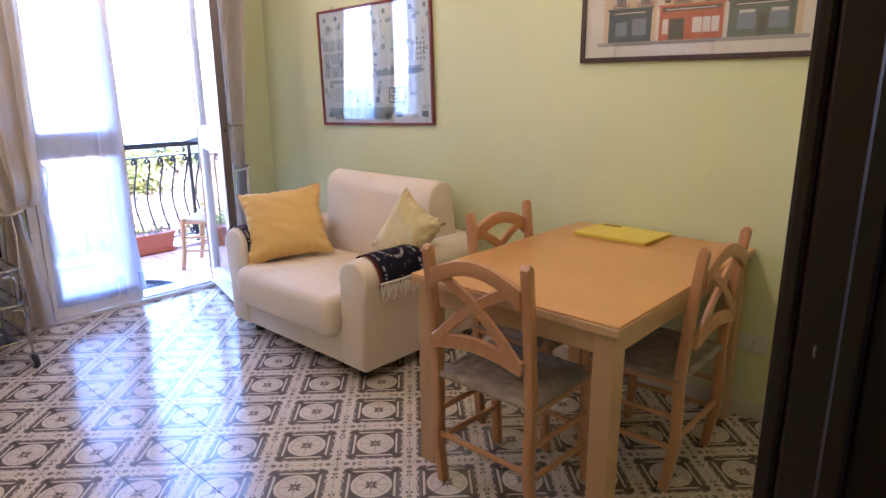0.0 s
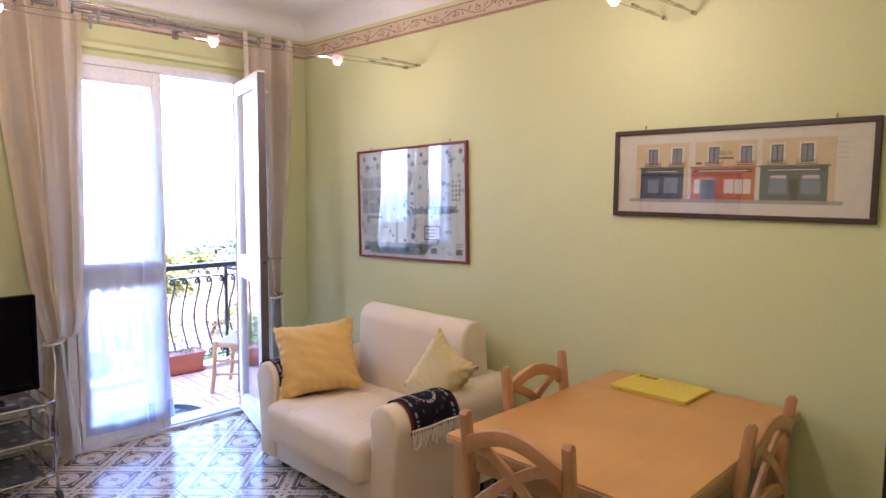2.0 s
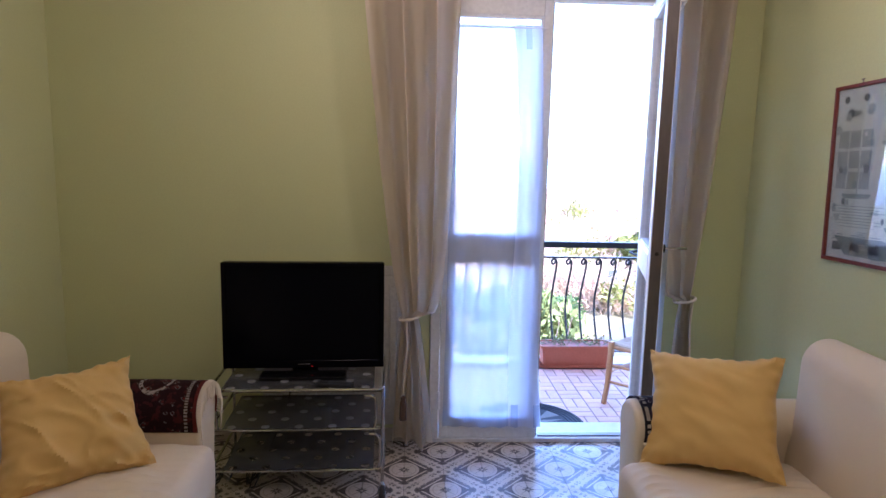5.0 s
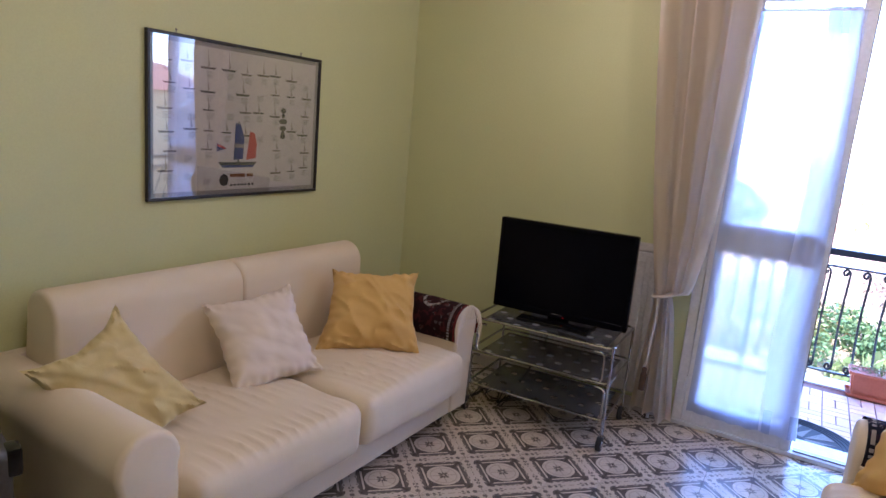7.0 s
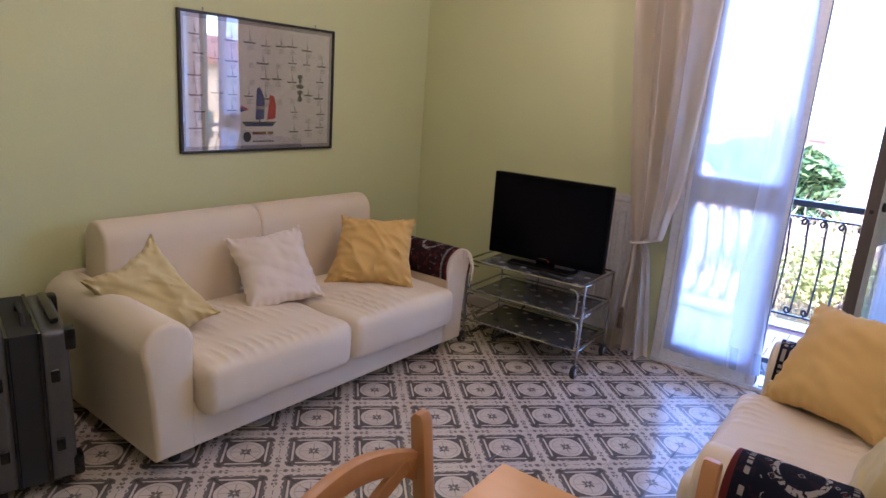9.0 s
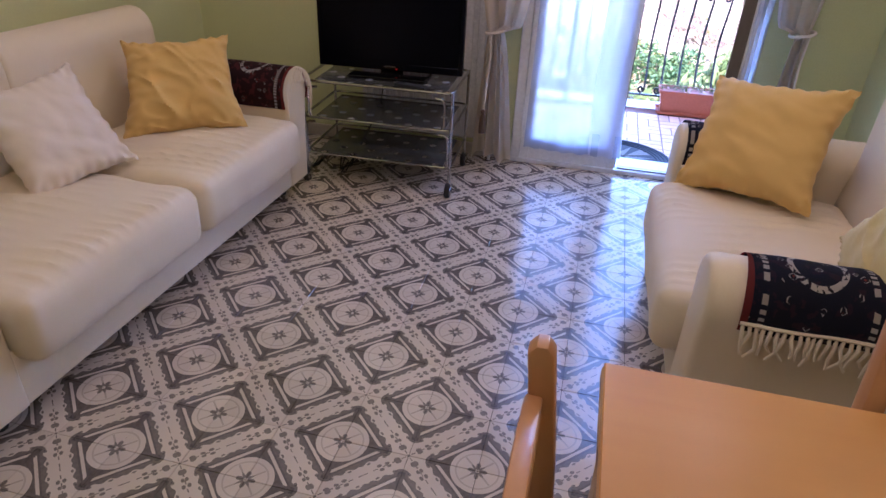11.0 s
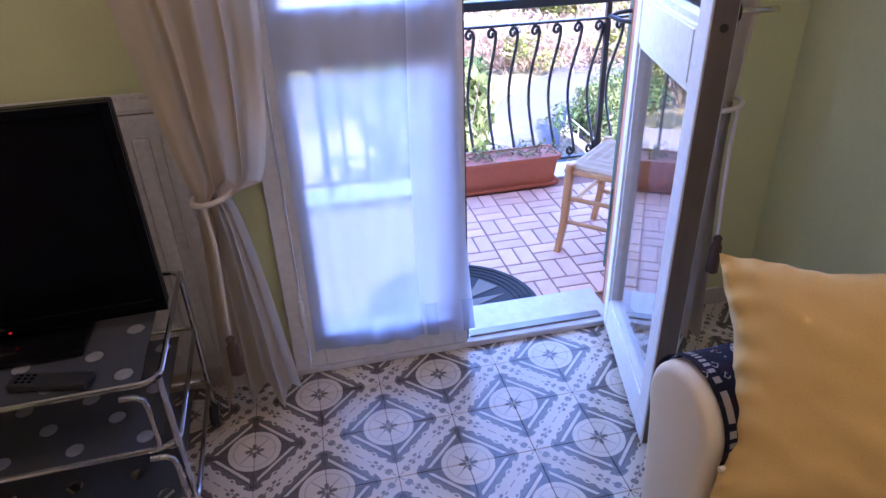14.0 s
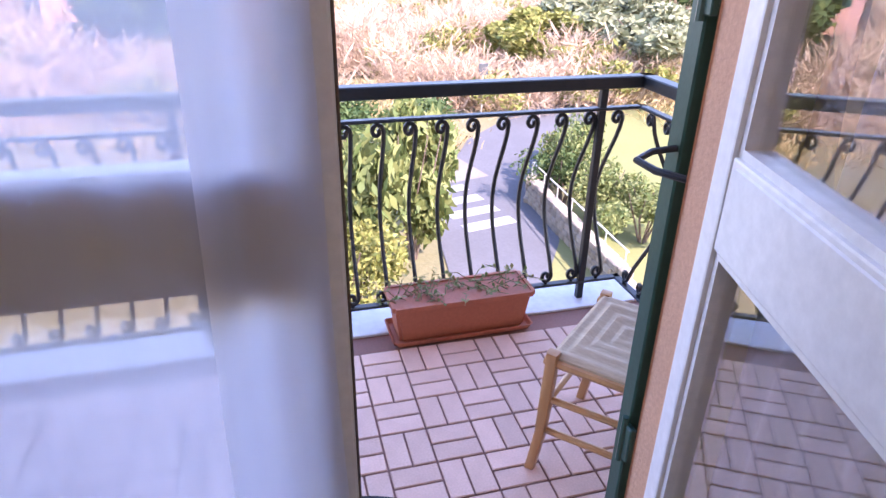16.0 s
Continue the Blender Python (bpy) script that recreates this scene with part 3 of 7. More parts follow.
def glazed_leaf(name, m, w, h, pin_side, S=0.072, S0=0.0):
    """A door leaf: local x across from the hinge, y through its thickness, z up."""
    leaf = new(name)
    leaf.parent = win
    leaf.matrix_local = m
    T = 0.055
    S0 = S0 or S      # stile on the hinge side
    r0, r1, b1 = 1.00, 1.135, 0.115
    for x0, x1 in ((0, S0), (w - S, w)):
        bm = B(); box(bm, x0, x1, 0, T, 0, h, 0.005, 2); part("stile", bm, WHITE, leaf)
    for z0, z1, nm in ((0.0, b1, "bottom_rail"), (r0, r1, "mid_rail"), (h - 0.08, h, "top_rail")):
        bm = B(); box(bm, S0, w - S, 0.002, T - 0.002, z0, z1, 0.004, 2)
        part(nm, bm, WHITE, leaf)
    bm = B(); box(bm, S0 + 0.012, w - S - 0.012, -0.0005, T + 0.0005, r0 + 0.010, r1 - 0.010, 0.002, 1); part("raised_panel", bm, WHITE, leaf)
    for z0, z1 in ((b1, r0), (r1, h - 0.08)):
        bm = B()
        for x0, x1, a, c in ((S0, S0 + 0.012, z0, z1), (w - S - 0.012, w - S, z0, z1), (S0 + 0.012, w - S - 0.012, z0, z0 + 0.012), (S0 + 0.012, w - S - 0.012, z1 - 0.012, z1)):
            box(bm, x0, x1, 0.008, T - 0.008, a, c)
        part("bead", bm, WHITE, leaf)
        bm = B(); box(bm, S0 + 0.004, w - S - 0.004, T / 2 - 0.002, T / 2 + 0.002, z0 + 0.004, z1 - 0.004)
        p = part("pane", bm, GLASS, leaf); p.visible_shadow = False
    bm = B(); box(bm, w + 0.0005, w + 0.004, 0.004, T - 0.004, 0.01, h - 0.01); part("leaf_edge", bm, EDGEWOOD, leaf, "worn unpainted closing edge")
    for z in (0.17, 1.25, h - 0.22):
        bm = B()
        lathe(bm, [(0.008, 0), (0.009, 0.004), (0.009, 0.045), (0.0075, 0.047), (0.0075, 0.049), (0.009, 0.051), (0.009, 0.092), (0.006, 0.1)], 10, (-0.004, pin_side, z))
        box(bm, 0.0, 0.03, min(pin_side, 0) + 0.002 if pin_side < 0 else T, 0.0 if pin_side < 0 else T + 0.004, z + 0.004, z + 0.046, 0.001, 1)
        part("hinge", bm, WHITE, leaf)
    return leaf


H_LEAF = 2.35
m = Matrix.Translation((-4.352, DY0 + 0.057, 0.03)) @ Matrix.Rotation(radians(90), 4, "Z") @ Matrix.Translation((0, -0.045, 0))
fixed = glazed_leaf("closed_leaf", m, 0.545, H_LEAF, -0.006, 0.050)
# open leaf: hinged at the far jamb, swung into the room
hx, hy, ex, ey = -4.305, 2.245, -3.705, 2.083
ang = math.degrees(math.atan2(ey - hy, ex - hx))
m = Matrix.Translation((hx, hy, 0.03)) @ Matrix.Rotation(radians(ang), 4, "Z")
openl = glazed_leaf("open_leaf", m, 0.61, H_LEAF, 0.061, 0.075, 0.048)
bm = B()
tube(bm, [(0.6135, 0.028, 1.142), (0.6155, 0.028, 1.142)], 0.009, 12)
part("lock_hole", bm, BLACKMAT, openl)
bm = B(); tube(bm, [(0.575, 0.055, 1.165), (0.575, 0.066, 1.165)], 0.019, 14); part("rosette", bm, BLACKMAT, openl, "dark handle rosette", True)
bm = B(); tube(bm, [(0.575, 0.064, 1.165), (0.571, 0.105, 1.167), (0.555, 0.135, 1.165), (0.52, 0.165, 1.16)], 0.006, 8); part("handle", bm, CHROME, openl, "slim chrome lever handle", True)

# sheer curtain on the closed leaf
bm = B()


def sheer_pt(u, v):
    z = 2.25 - v * 2.15
    y0, y1 = 1.205 + 0.01 * math.sin(3 * v), 1.665 + 0.075 * v ** 0.7 + 0.018 * math.sin(7 * v) * v
    y = y0 + (y1 - y0) * u
    fold = 0.006 * math.sin(u * 34 + 1.5 * math.sin(2 * v)) + 0.010 * math.sin(u * 9 + 4 * v) * v
    hem = 0.5 if v < 0.05 else 1.0
    return (-4.297 + fold * hem * 0.6 + 0.010 * u * v, y, z + 0.004 * math.sin(u * 40) * (v > .98))


sheet(bm, 60, 50, sheer_pt)
sheer = tagged(part("sheer_curtain", bm, SHEER, None, "", True), "white voile curtain hung on the closed door leaf", "sheer curtain")
bm = B()
sheet(bm, 60, 4, lambda u, v: tuple(Vector(sheer_pt(u, v * 0.055)) + Vector((0.003, 0, 0))))
part("top_hem", bm, SHEER, sheer, "gathered double hem", True)
bm = B()
sheet(bm, 60, 4, lambda u, v: tuple(Vector(sheer_pt(u, 0.94 + v * 0.06)) + Vector((0.003, 0, 0))))
part("bottom_hem", bm, SHEER, sheer, "double hem", True)
bm = B()
sheet(bm, 24, 50, lambda u, v: tuple(Vector(sheer_pt(0.70 + 0.30 * u + 0.03 * math.sin(5 * v) * (1 - u), v)) + Vector((0.006 + 0.006 * math.sin(u * 9 + 3 * v), 0.002, 0.001))))
part("folded_edge", bm, SHEERFOLD, sheer, "voile folded double along the closing edge", True)
bm = B(); tube(bm, [(-4.287, 1.19, 2.235), (-4.287, 1.70, 2.235)], 0.004, 8)
part("curtain_wire", bm, WHITE, sheer)

# second voile on the room side of the open leaf
bm = B()


def open_sheer_pt(u, v):
    fold = 0.007 * math.sin(u * 38 + 1.2 * math.sin(2 * v)) + 0.006 * math.sin(u * 11 + 3 * v) * v
    return (0.05 + (0.48 + 0.01 * math.sin(5 * v)) * u, 0.078 + fold, 2.24 - 2.12 * v)


sheet(bm, 60, 40, open_sheer_pt)
osheer = tagged(part("sheer_curtain", bm, SHEER, None, "", True), "white voile curtain hung on the open door leaf", "sheer curtain")
osheer.matrix_world = Matrix.Translation((hx, hy, 0.03)) @ Matrix.Rotation(radians(ang), 4, "Z")
bm = B(); tube(bm, [(0.02, 0.078, 2.225), (0.59, 0.078, 2.225)], 0.004, 8)
for x in (0.022, 0.588):
    tube(bm, [(x, 0.054, 2.225), (x, 0.08, 2.225)], 0.004, 8)
part("curtain_wire", bm, WHITE, osheer)

# ---- drapes ----
ZT = 2.70


def drape(name, side, yt0, yt1, ti0, ti1, yb0, yb1, x0, seed, label, ZTIE=0.76):
    """side +1: the free edge is at larger y and sweeps in to the tie."""
    ob = thing(name, pose(x0, (yt0 + yt1) / 2, 0), label, "curtain", "drapes at the balcony door")
    oy = (yt0 + yt1) / 2
    ph = seed * 1.7

    def edge(z):
        if z >= ZTIE:
            s = (z - ZTIE) / (ZT - ZTIE)
            fast, slow = s ** 0.20, s ** 0.72
            a = ti0 + (yt0 - ti0) * (slow if side > 0 else fast)
            b = ti1 + (yt1 - ti1) * (fast if side > 0 else slow)
        else:
            s = (ZTIE - z) / ZTIE
            a, b = ti0 + (yb0 - ti0) * s ** 0.8, ti1 + (yb1 - ti1) * s ** 0.8
        return a, b

    def P(u, z):
        a, b = edge(z)
        near = math.exp(-((z - ZTIE) / 0.10) ** 2)
        far = min(1.0, abs(z - ZTIE) / 1.2)
        amp = 0.034 + 0.032 * far - 0.004 * near
        w = math.sin(2 * math.pi * 2.6 * u + ph + 0.7 * math.sin(1.1 * z + seed)) + 0.20 * math.sin(2 * math.pi * 6.3 * u + 1.2 * z + ph)
        sag = 0.075 * math.exp(-((z - ZTIE - 0.14) / 0.11) ** 2) * (u if side > 0 else 1 - u)
        y = a + (b - a) * u + 0.010 * math.cos(2 * math.pi * 2.6 * u + ph)
        return (amp * w + sag + 0.02 * near, y - oy, z)

    bm = B()
    sheet(bm, 90, 70, lambda u, v: P(u, ZT - v * (ZT - ZTIE)), 0.004)
    part("upper_panel", bm, CURTAIN, ob, "", True)
    bm = B()
    sheet(bm, 90, 30, lambda u, v: P(u, ZTIE - v * (ZTIE - 0.06 - 0.02 * math.sin(6 * u))), 0.004)
    part("lower_panel", bm, CURTAIN, ob, "", True)
    # tie rope and tassel
    bm = B()
    a, b = ti0 - oy, ti1 - oy
    yc, ry = (a + b) / 2, (b - a) / 2 + 0.018
    tube(bm, [(0.02 + 0.058 * math.cos(q), yc + ry * math.sin(q), ZTIE + 0.012 * math.sin(q)) for q in [2 * math.pi * k / 20 for k in range(20)]], 0.008, 8, True)
    part("tie_rope", bm, CURTAIN, ob, "twisted cotton tieback", True)
    bm = B()
    sd = -1 if side > 0 else 1
    tube(bm, [(0.07, yc + 0.02 * sd, ZTIE), (0.078, yc + 0.012 * sd, ZTIE - 0.12), (0.075, yc + 0.03 * sd, ZTIE - 0.40)], 0.0055, 8)
    part("tie_end", bm, CURTAIN, ob, "", True)
    bm = B()
    lathe(bm, [(0.006, 0.13), (0.014, 0.12), (0.011, 0.105), (0.017, 0.09), (0.019, 0.0)], 12, (0.082, yc + 0.03 * sd, ZTIE - 0.53))
    part("tassel", bm, TASSEL, ob, "brown cotton tassel", True)
    # eyelet rings at the top
    for k in range(5):
        u = (k + 0.5) / 5
        p = P(u, ZT - 0.04)
        bm = B()
        tube(bm, [(0.026 * math.cos(q), p[1] + 0.004, ZT - 0.04 + 0.026 * math.sin(q)) for q in [2 * math.pi * j / 14 for j in range(14)]], 0.0035, 6, True)
        part("eyelet", bm, BRASS, ob, "", True)
    return ob


drape("curtain", 1, 0.75, 1.25, 0.985, 1.055, 0.93, 1.15, -4.17, 1, "sand-coloured cotton drape tied back beside the closed balcony door leaf")
drape("curtain", -1, 2.20, 2.67, 2.415, 2.48, 2.38, 2.53, -4.15, 4, "sand-coloured cotton drape tied back behind the open balcony door leaf", 0.87)
rod = thing("curtain_rod", pose(-4.18, 1.5, 2.66), "grey metal curtain rod above the balcony door", "curtain rod")
bm = B(); tube(bm, [(0, -1.03, 0), (0, 1.08, 0)], 0.011, 12); part("rod", bm, BRASS, rod, "", True)
bm = B(); tube(bm, [(0.05, -1.03, 0.03), (0.05, 1.08, 0.03)], 0.008, 12); part("second_rod", bm, CHROME, rod, "", True)
for y in (-1.03, 1.08):
    bm = B(); lathe(bm, [(0.004, -0.02), (0.018, -0.01), (0.022, 0), (0.018, 0.012), (0.004, 0.02)], 12)
    bmesh.ops.rotate(bm, matrix=Matrix.Rotation(radians(90), 3, "X"), verts=bm.verts)
    bmesh.ops.translate(bm, vec=(0, y, 0), verts=bm.verts)
    part("finial", bm, BRASS, rod, "", True)
for y in (-0.85, 0.35, 0.98):
    bm = B(); box(bm, -0.16, 0.055, y - 0.008, y + 0.008, -0.008, 0.004, 0.002, 1); box(bm, -0.16, -0.152, y - 0.02, y + 0.02, -0.04, 0.04, 0.003, 1)
    part("bracket", bm, BRASS, rod)

# ---- cable spotlights ----
LAMPGLASS = glow_mat("pink_glass_glow", (1.0, 0.32, 0.24), 0.045)
BULB = glow_mat("halogen_bulb", (1.0, 0.80, 0.62), 1.2)


HALOGEN = 0.56


def cable_track(x0, x1, y0, y1, z, lamps, label, slant=0.0):
    tr = thing("cable_light", pose((x0 + x1) / 2, (y0 + y1) / 2, z), label, "spotlight track", "low-voltage cable lights")
    ox, oy = (x0 + x1) / 2, (y0 + y1) / 2

    def off(y):
        return (y1 - y) * slant
    for x in (x0, x1):
        bm = B()
        n = 16
        tube(bm, [(x - ox + off(y0 + (y1 - y0) * k / n), y0 + (y1 - y0) * k / n - oy, -0.02 * math.sin(math.pi * k / n)) for k in range(n + 1)], 0.0022, 6)
        part("cable", bm, CHROME, tr)
        for ye, s in ((y1, -1), (y0, 1)):
            if abs(ye - YN) < 0.1 or abs(ye - YS) < 0.1:
                bm = B()
                lathe(bm, [(0.010, 0), (0.010, 0.03), (0.005, 0.034), (0.005, 0.10), (0.008, 0.11), (0.008, 0.17), (0.004, 0.18), (0.004, 0.26), (0.007, 0.265), (0.007, 0.31), (0.002, 0.32)], 10)
                bmesh.ops.rotate(bm, matrix=Matrix.Rotation(radians(-90 * s), 3, "X"), verts=bm.verts)
                bmesh.ops.translate(bm, vec=(x - ox + off(ye), ye - oy, 0), verts=bm.verts)
                part("tensioner", bm, CHROME, tr, "", True)
    for y in lamps:
        cy = y - oy
        bm = B()
        fx = off(y)
        tube(bm, [(x0 - ox + fx - 0.01, cy, -0.012), (fx, cy + 0.01, -0.008), (x1 - ox + fx + 0.01, cy, -0.012)], 0.005, 8)
        holder = part("lamp_holder", bm, CHROME, tr, "", True)
        bm = B(); lathe(bm, [(0.012, 0.018), (0.025, 0.015), (0.032, 0.003), (0.028, -0.014), (0.021, -0.024), (0.019, -0.022), (0.023, -0.011)], 18, (fx, cy, -0.022))
        part("lamp_shade", bm, LAMPGLASS, holder, "small pink glass lamp shade", True)
        bm = B(); lathe(bm, [(0.002, -0.038), (0.012, -0.034), (0.015, -0.028), (0.011, -0.020)], 12, (fx, cy, -0.022))
        part("bulb", bm, BULB, holder, "lit halogen bulb", True)
        d = bpy.data.lights.new("halogen", "POINT")
        d.energy, d.color, d.shadow_soft_size = HALOGEN * (0.48 if YN - y < 0.7 else 1.25), (1.0, 0.78, 0.54), 0.03
        L = new("halogen_light", d)
        L.location = (ox + fx, y, z - 0.095)
    return tr


t1 = cable_track(-3.165, -3.048, YS, YN, 2.43, (2.30, 1.58, 0.665), "pair of tensioned cables with small pink halogen spotlights", -0.11)
cable_track(-1.42, -1.286, YS, YN, 2.43, (2.32, 1.47, 0.62), "pair of tensioned cables with small pink halogen spotlights over the table", -0.05)
for x in (-0.0585, 0.0585):
    xx = x - 0.11 * (YN - 1.04)
    bm = B()
    tube(bm, [(xx, 0.02, -0.018), (xx, 0.02, ZC - 2.43)], 0.0015, 6)
    lathe(bm, [(0.005, -0.03), (0.008, -0.02), (0.008, 0.02), (0.004, 0.03)], 8, (xx, 0.02, -0.018))
    part("suspension_wire", bm, CHROME, t1)

# ---- radiator ----
rad = thing("radiator", pose(XW, 0.61, 0), "ivory enamelled panel radiator under the wall behind the television", "radiator")
bm = B(); box(bm, 0.03, 0.09, -0.37, 0.37, 0.13, 0.96, 0.012, 2); part("panel", bm, RADWHITE, rad)
for k in range(10):
    y = -0.32 + 0.64 * k / 9
    bm = B(); box(bm, 0.086, 0.098, y - 0.022, y + 0.022, 0.2, 0.9, 0.010, 2); part("rib", bm, RADWHITE, rad)
bm = B()
box(bm, 0.028, 0.095, -0.372, 0.372, 0.962, 0.972, 0.002, 1)
for k in range(37):
    y = -0.36 + 0.72 * k / 36
    box(bm, 0.034, 0.088, y - 0.004, y + 0.004, 0.972, 0.992)
box(bm, 0.088, 0.096, -0.372, 0.372, 0.972, 0.998); box(bm, 0.026, 0.034, -0.372, 0.372, 0.972, 0.998)
part("grille", bm, RADWHITE, rad, "slotted top grille")
for y in (-0.3, 0.3):
    bm = B(); box(bm, 0.0, 0.03, y - 0.02, y + 0.02, 0.3, 0.7); part("wall_bracket", bm, RADWHITE, rad)
bm = B(); tube(bm, [(0.06, 0.38, 0.16), (0.06, 0.40, 0.16), (0.06, 0.40, 0.0)], 0.009, 8); part("pipe", bm, RADWHITE, rad)
bm = B(); tube(bm, [(0.0, 0.34, 0.34), (0.005, 0.43, 0.34)], 0.02, 10); part("valve", bm, BLACKMAT, rad, "black thermostat valve", True)

# ---- sofas ----

def rounded_cushion(bm, x0, x1, y0, y1, z0, z1, r, seed, wrinkle=0.006, nx=96, ny=30, dome=0.02, ripple=0.0):
    """A stuffed block: a subdivided box pulled to a rounded shape with soft folds."""
    cx, cy, cz = (x0 + x1) / 2, (y0 + y1) / 2, (z0 + z1) / 2
    hx, hy, hz = (x1 - x0) / 2, (y1 - y0) / 2, (z1 - z0) / 2
    nz = 6
    bmesh.ops.create_grid(bm, x_segments=1, y_segments=1, size=0.001)
    bm.clear()
    idx = {}

    def V(i, j, k):
        if (i, j, k) not in idx:
            p = Vector((hx * (2 * i / nx - 1), hy * (2 * j / ny - 1), hz * (2 * k / nz - 1)))
            q = Vector((max(-hx + r, min(hx - r, p.x)), max(-hy + r, min(hy - r, p.y)), max(-hz + r, min(hz - r, p.z))))
            d = p - q
            if d.length > 1e-6:
                d = d.normalized() * r
            s = q + d
            u, w = p.x / hx, p.y / hy
            s.z += dome * (1 - u * u) * (1 - w * w) * (1 if p.z > 0 else 0.2)
            g = noise.noise(Vector((p.x * 3 + seed, p.y * 11, p.z * 4)))
            g2 = noise.noise(Vector((p.x * 9 + seed, p.y * 7, p.z * 9 + seed)))
            s += (d.normalized() if d.length else Vector((0, 0, 1))) * wrinkle * (g + 0.6 * g2)
            if ripple and p.z > 0:
                wav = p.x * 19 + 1.3 * noise.noise(Vector((p.x * 3.0 + seed, p.y * 1.6, 1.0))) + 2.2 * p.y
                fade = max(0.0, noise.noise(Vector((p.x * 3.4 - seed, p.y * 4.0, seed))) + 0.20)
                s.z += ripple * (1 - abs(math.sin(math.pi * wav))) ** 2 * min(1.0, 2.2 * fade) * max(0.0, 1 - abs(u) ** 6) * max(0.0, 1 - abs(w) ** 8)
            idx[(i, j, k)] = bm.verts.new((cx + s.x, cy + s.y, cz + s.z))
        return idx[(i, j, k)]
    for i in range(nx):
        for j in range(ny):
            for k in (0, nz):
                bm.faces.new((V(i, j, k), V(i + 1, j, k), V(i + 1, j + 1, k), V(i, j + 1, k)))
    for i in range(nx):
        for k in range(nz):
            for j in (0, ny):
                bm.faces.new((V(i, j, k), V(i + 1, j, k), V(i + 1, j, k + 1), V(i, j, k + 1)))
    for j in range(ny):
        for k in range(nz):
            for i in (0, nx):
                bm.faces.new((V(i, j, k), V(i, j + 1, k), V(i, j + 1, k + 1), V(i, j, k + 1)))
    return bm


ARM_PROFILE = [(0.0, 0.075), (0.165, 0.075), (0.175, 0.3), (0.19, 0.45)] + arc(0.10, 0.527, 0.105, -20, 200, 16) + [(0.0, 0.43)]


def couch(name, m, w, depth, seats, back_top, label):
    s = thing(name, m, label, "sofa")
    hw = w / 2
    aw = 0.165
    bm = B(); box(bm, -hw + aw - 0.01, hw - aw + 0.01, 0.012, depth - 0.03, 0.075, 0.27, 0.012, 2); part("base", bm, CREAM, s, "", True)
    for sg in (1, -1):
        bm = B()
        prism(bm, [(sg * (hw - aw + u), z) for u, z in ARM_PROFILE], "y", 0.0, depth - 0.06, 0.02, 3)
        part("arm", bm, CREAM, s, "rounded padded arm", True)
    sw = (w - 2 * aw) / seats
    for k in range(seats):
        x0 = -hw + aw + k * sw
        bm = B()
        rounded_cushion(bm, x0 + 0.004, x0 + sw - 0.004, -0.075, depth - 0.27, 0.215, 0.435, 0.055, k * 7.3 + w, 0.007, dome=0.018, ripple=0.011)
        part("seat_cushion", bm, CREAMSEAT, s, "loose-covered seat cushion", True)
        bm = B()
        yb = depth - 0.30
        prof = [(yb, 0.40), (yb + 0.03, 0.60)] + arc(yb + 0.135, back_top - 0.105, 0.10, 180, 0, 12) + [(depth - 0.03, 0.5), (depth - 0.03, 0.10), (yb + 0.1, 0.10)]
        prism(bm, prof, "x", x0 + (0.0 if k else -0.02), x0 + sw + (0.0 if k < seats - 1 else 0.02), 0.018, 3)
        part("backrest", bm, CREAM, s, "", True)
    bm = B(); box(bm, -hw + 0.05, hw - 0.05, depth - 0.06, depth, 0.075, 0.62, 0.02, 2); part("back_frame", bm, CREAM, s, "", True)
    for x in (-hw + 0.12, hw - 0.12):
        for y in (0.10, depth - 0.1):
            bm = B(); lathe(bm, [(0.022, 0.0), (0.026, 0.02), (0.024, 0.076)], 10, (x, y, 0)); part("leg", bm, BLACKMAT, s, "black castor foot", True)
    return s


love = couch("loveseat", pose(-2.815, 1.90, 0, 0, 0, 0), 1.20, 0.90, 1, 0.925, "cream cotton-covered two-seat sofa against the green wall")
sofa = couch("sofa", pose(-2.615, 0.16, 0, 0, 0, 178.3), 1.93, 0.93, 2, 0.875, "long cream cotton-covered sofa with two seat cushions and scatter cushions")


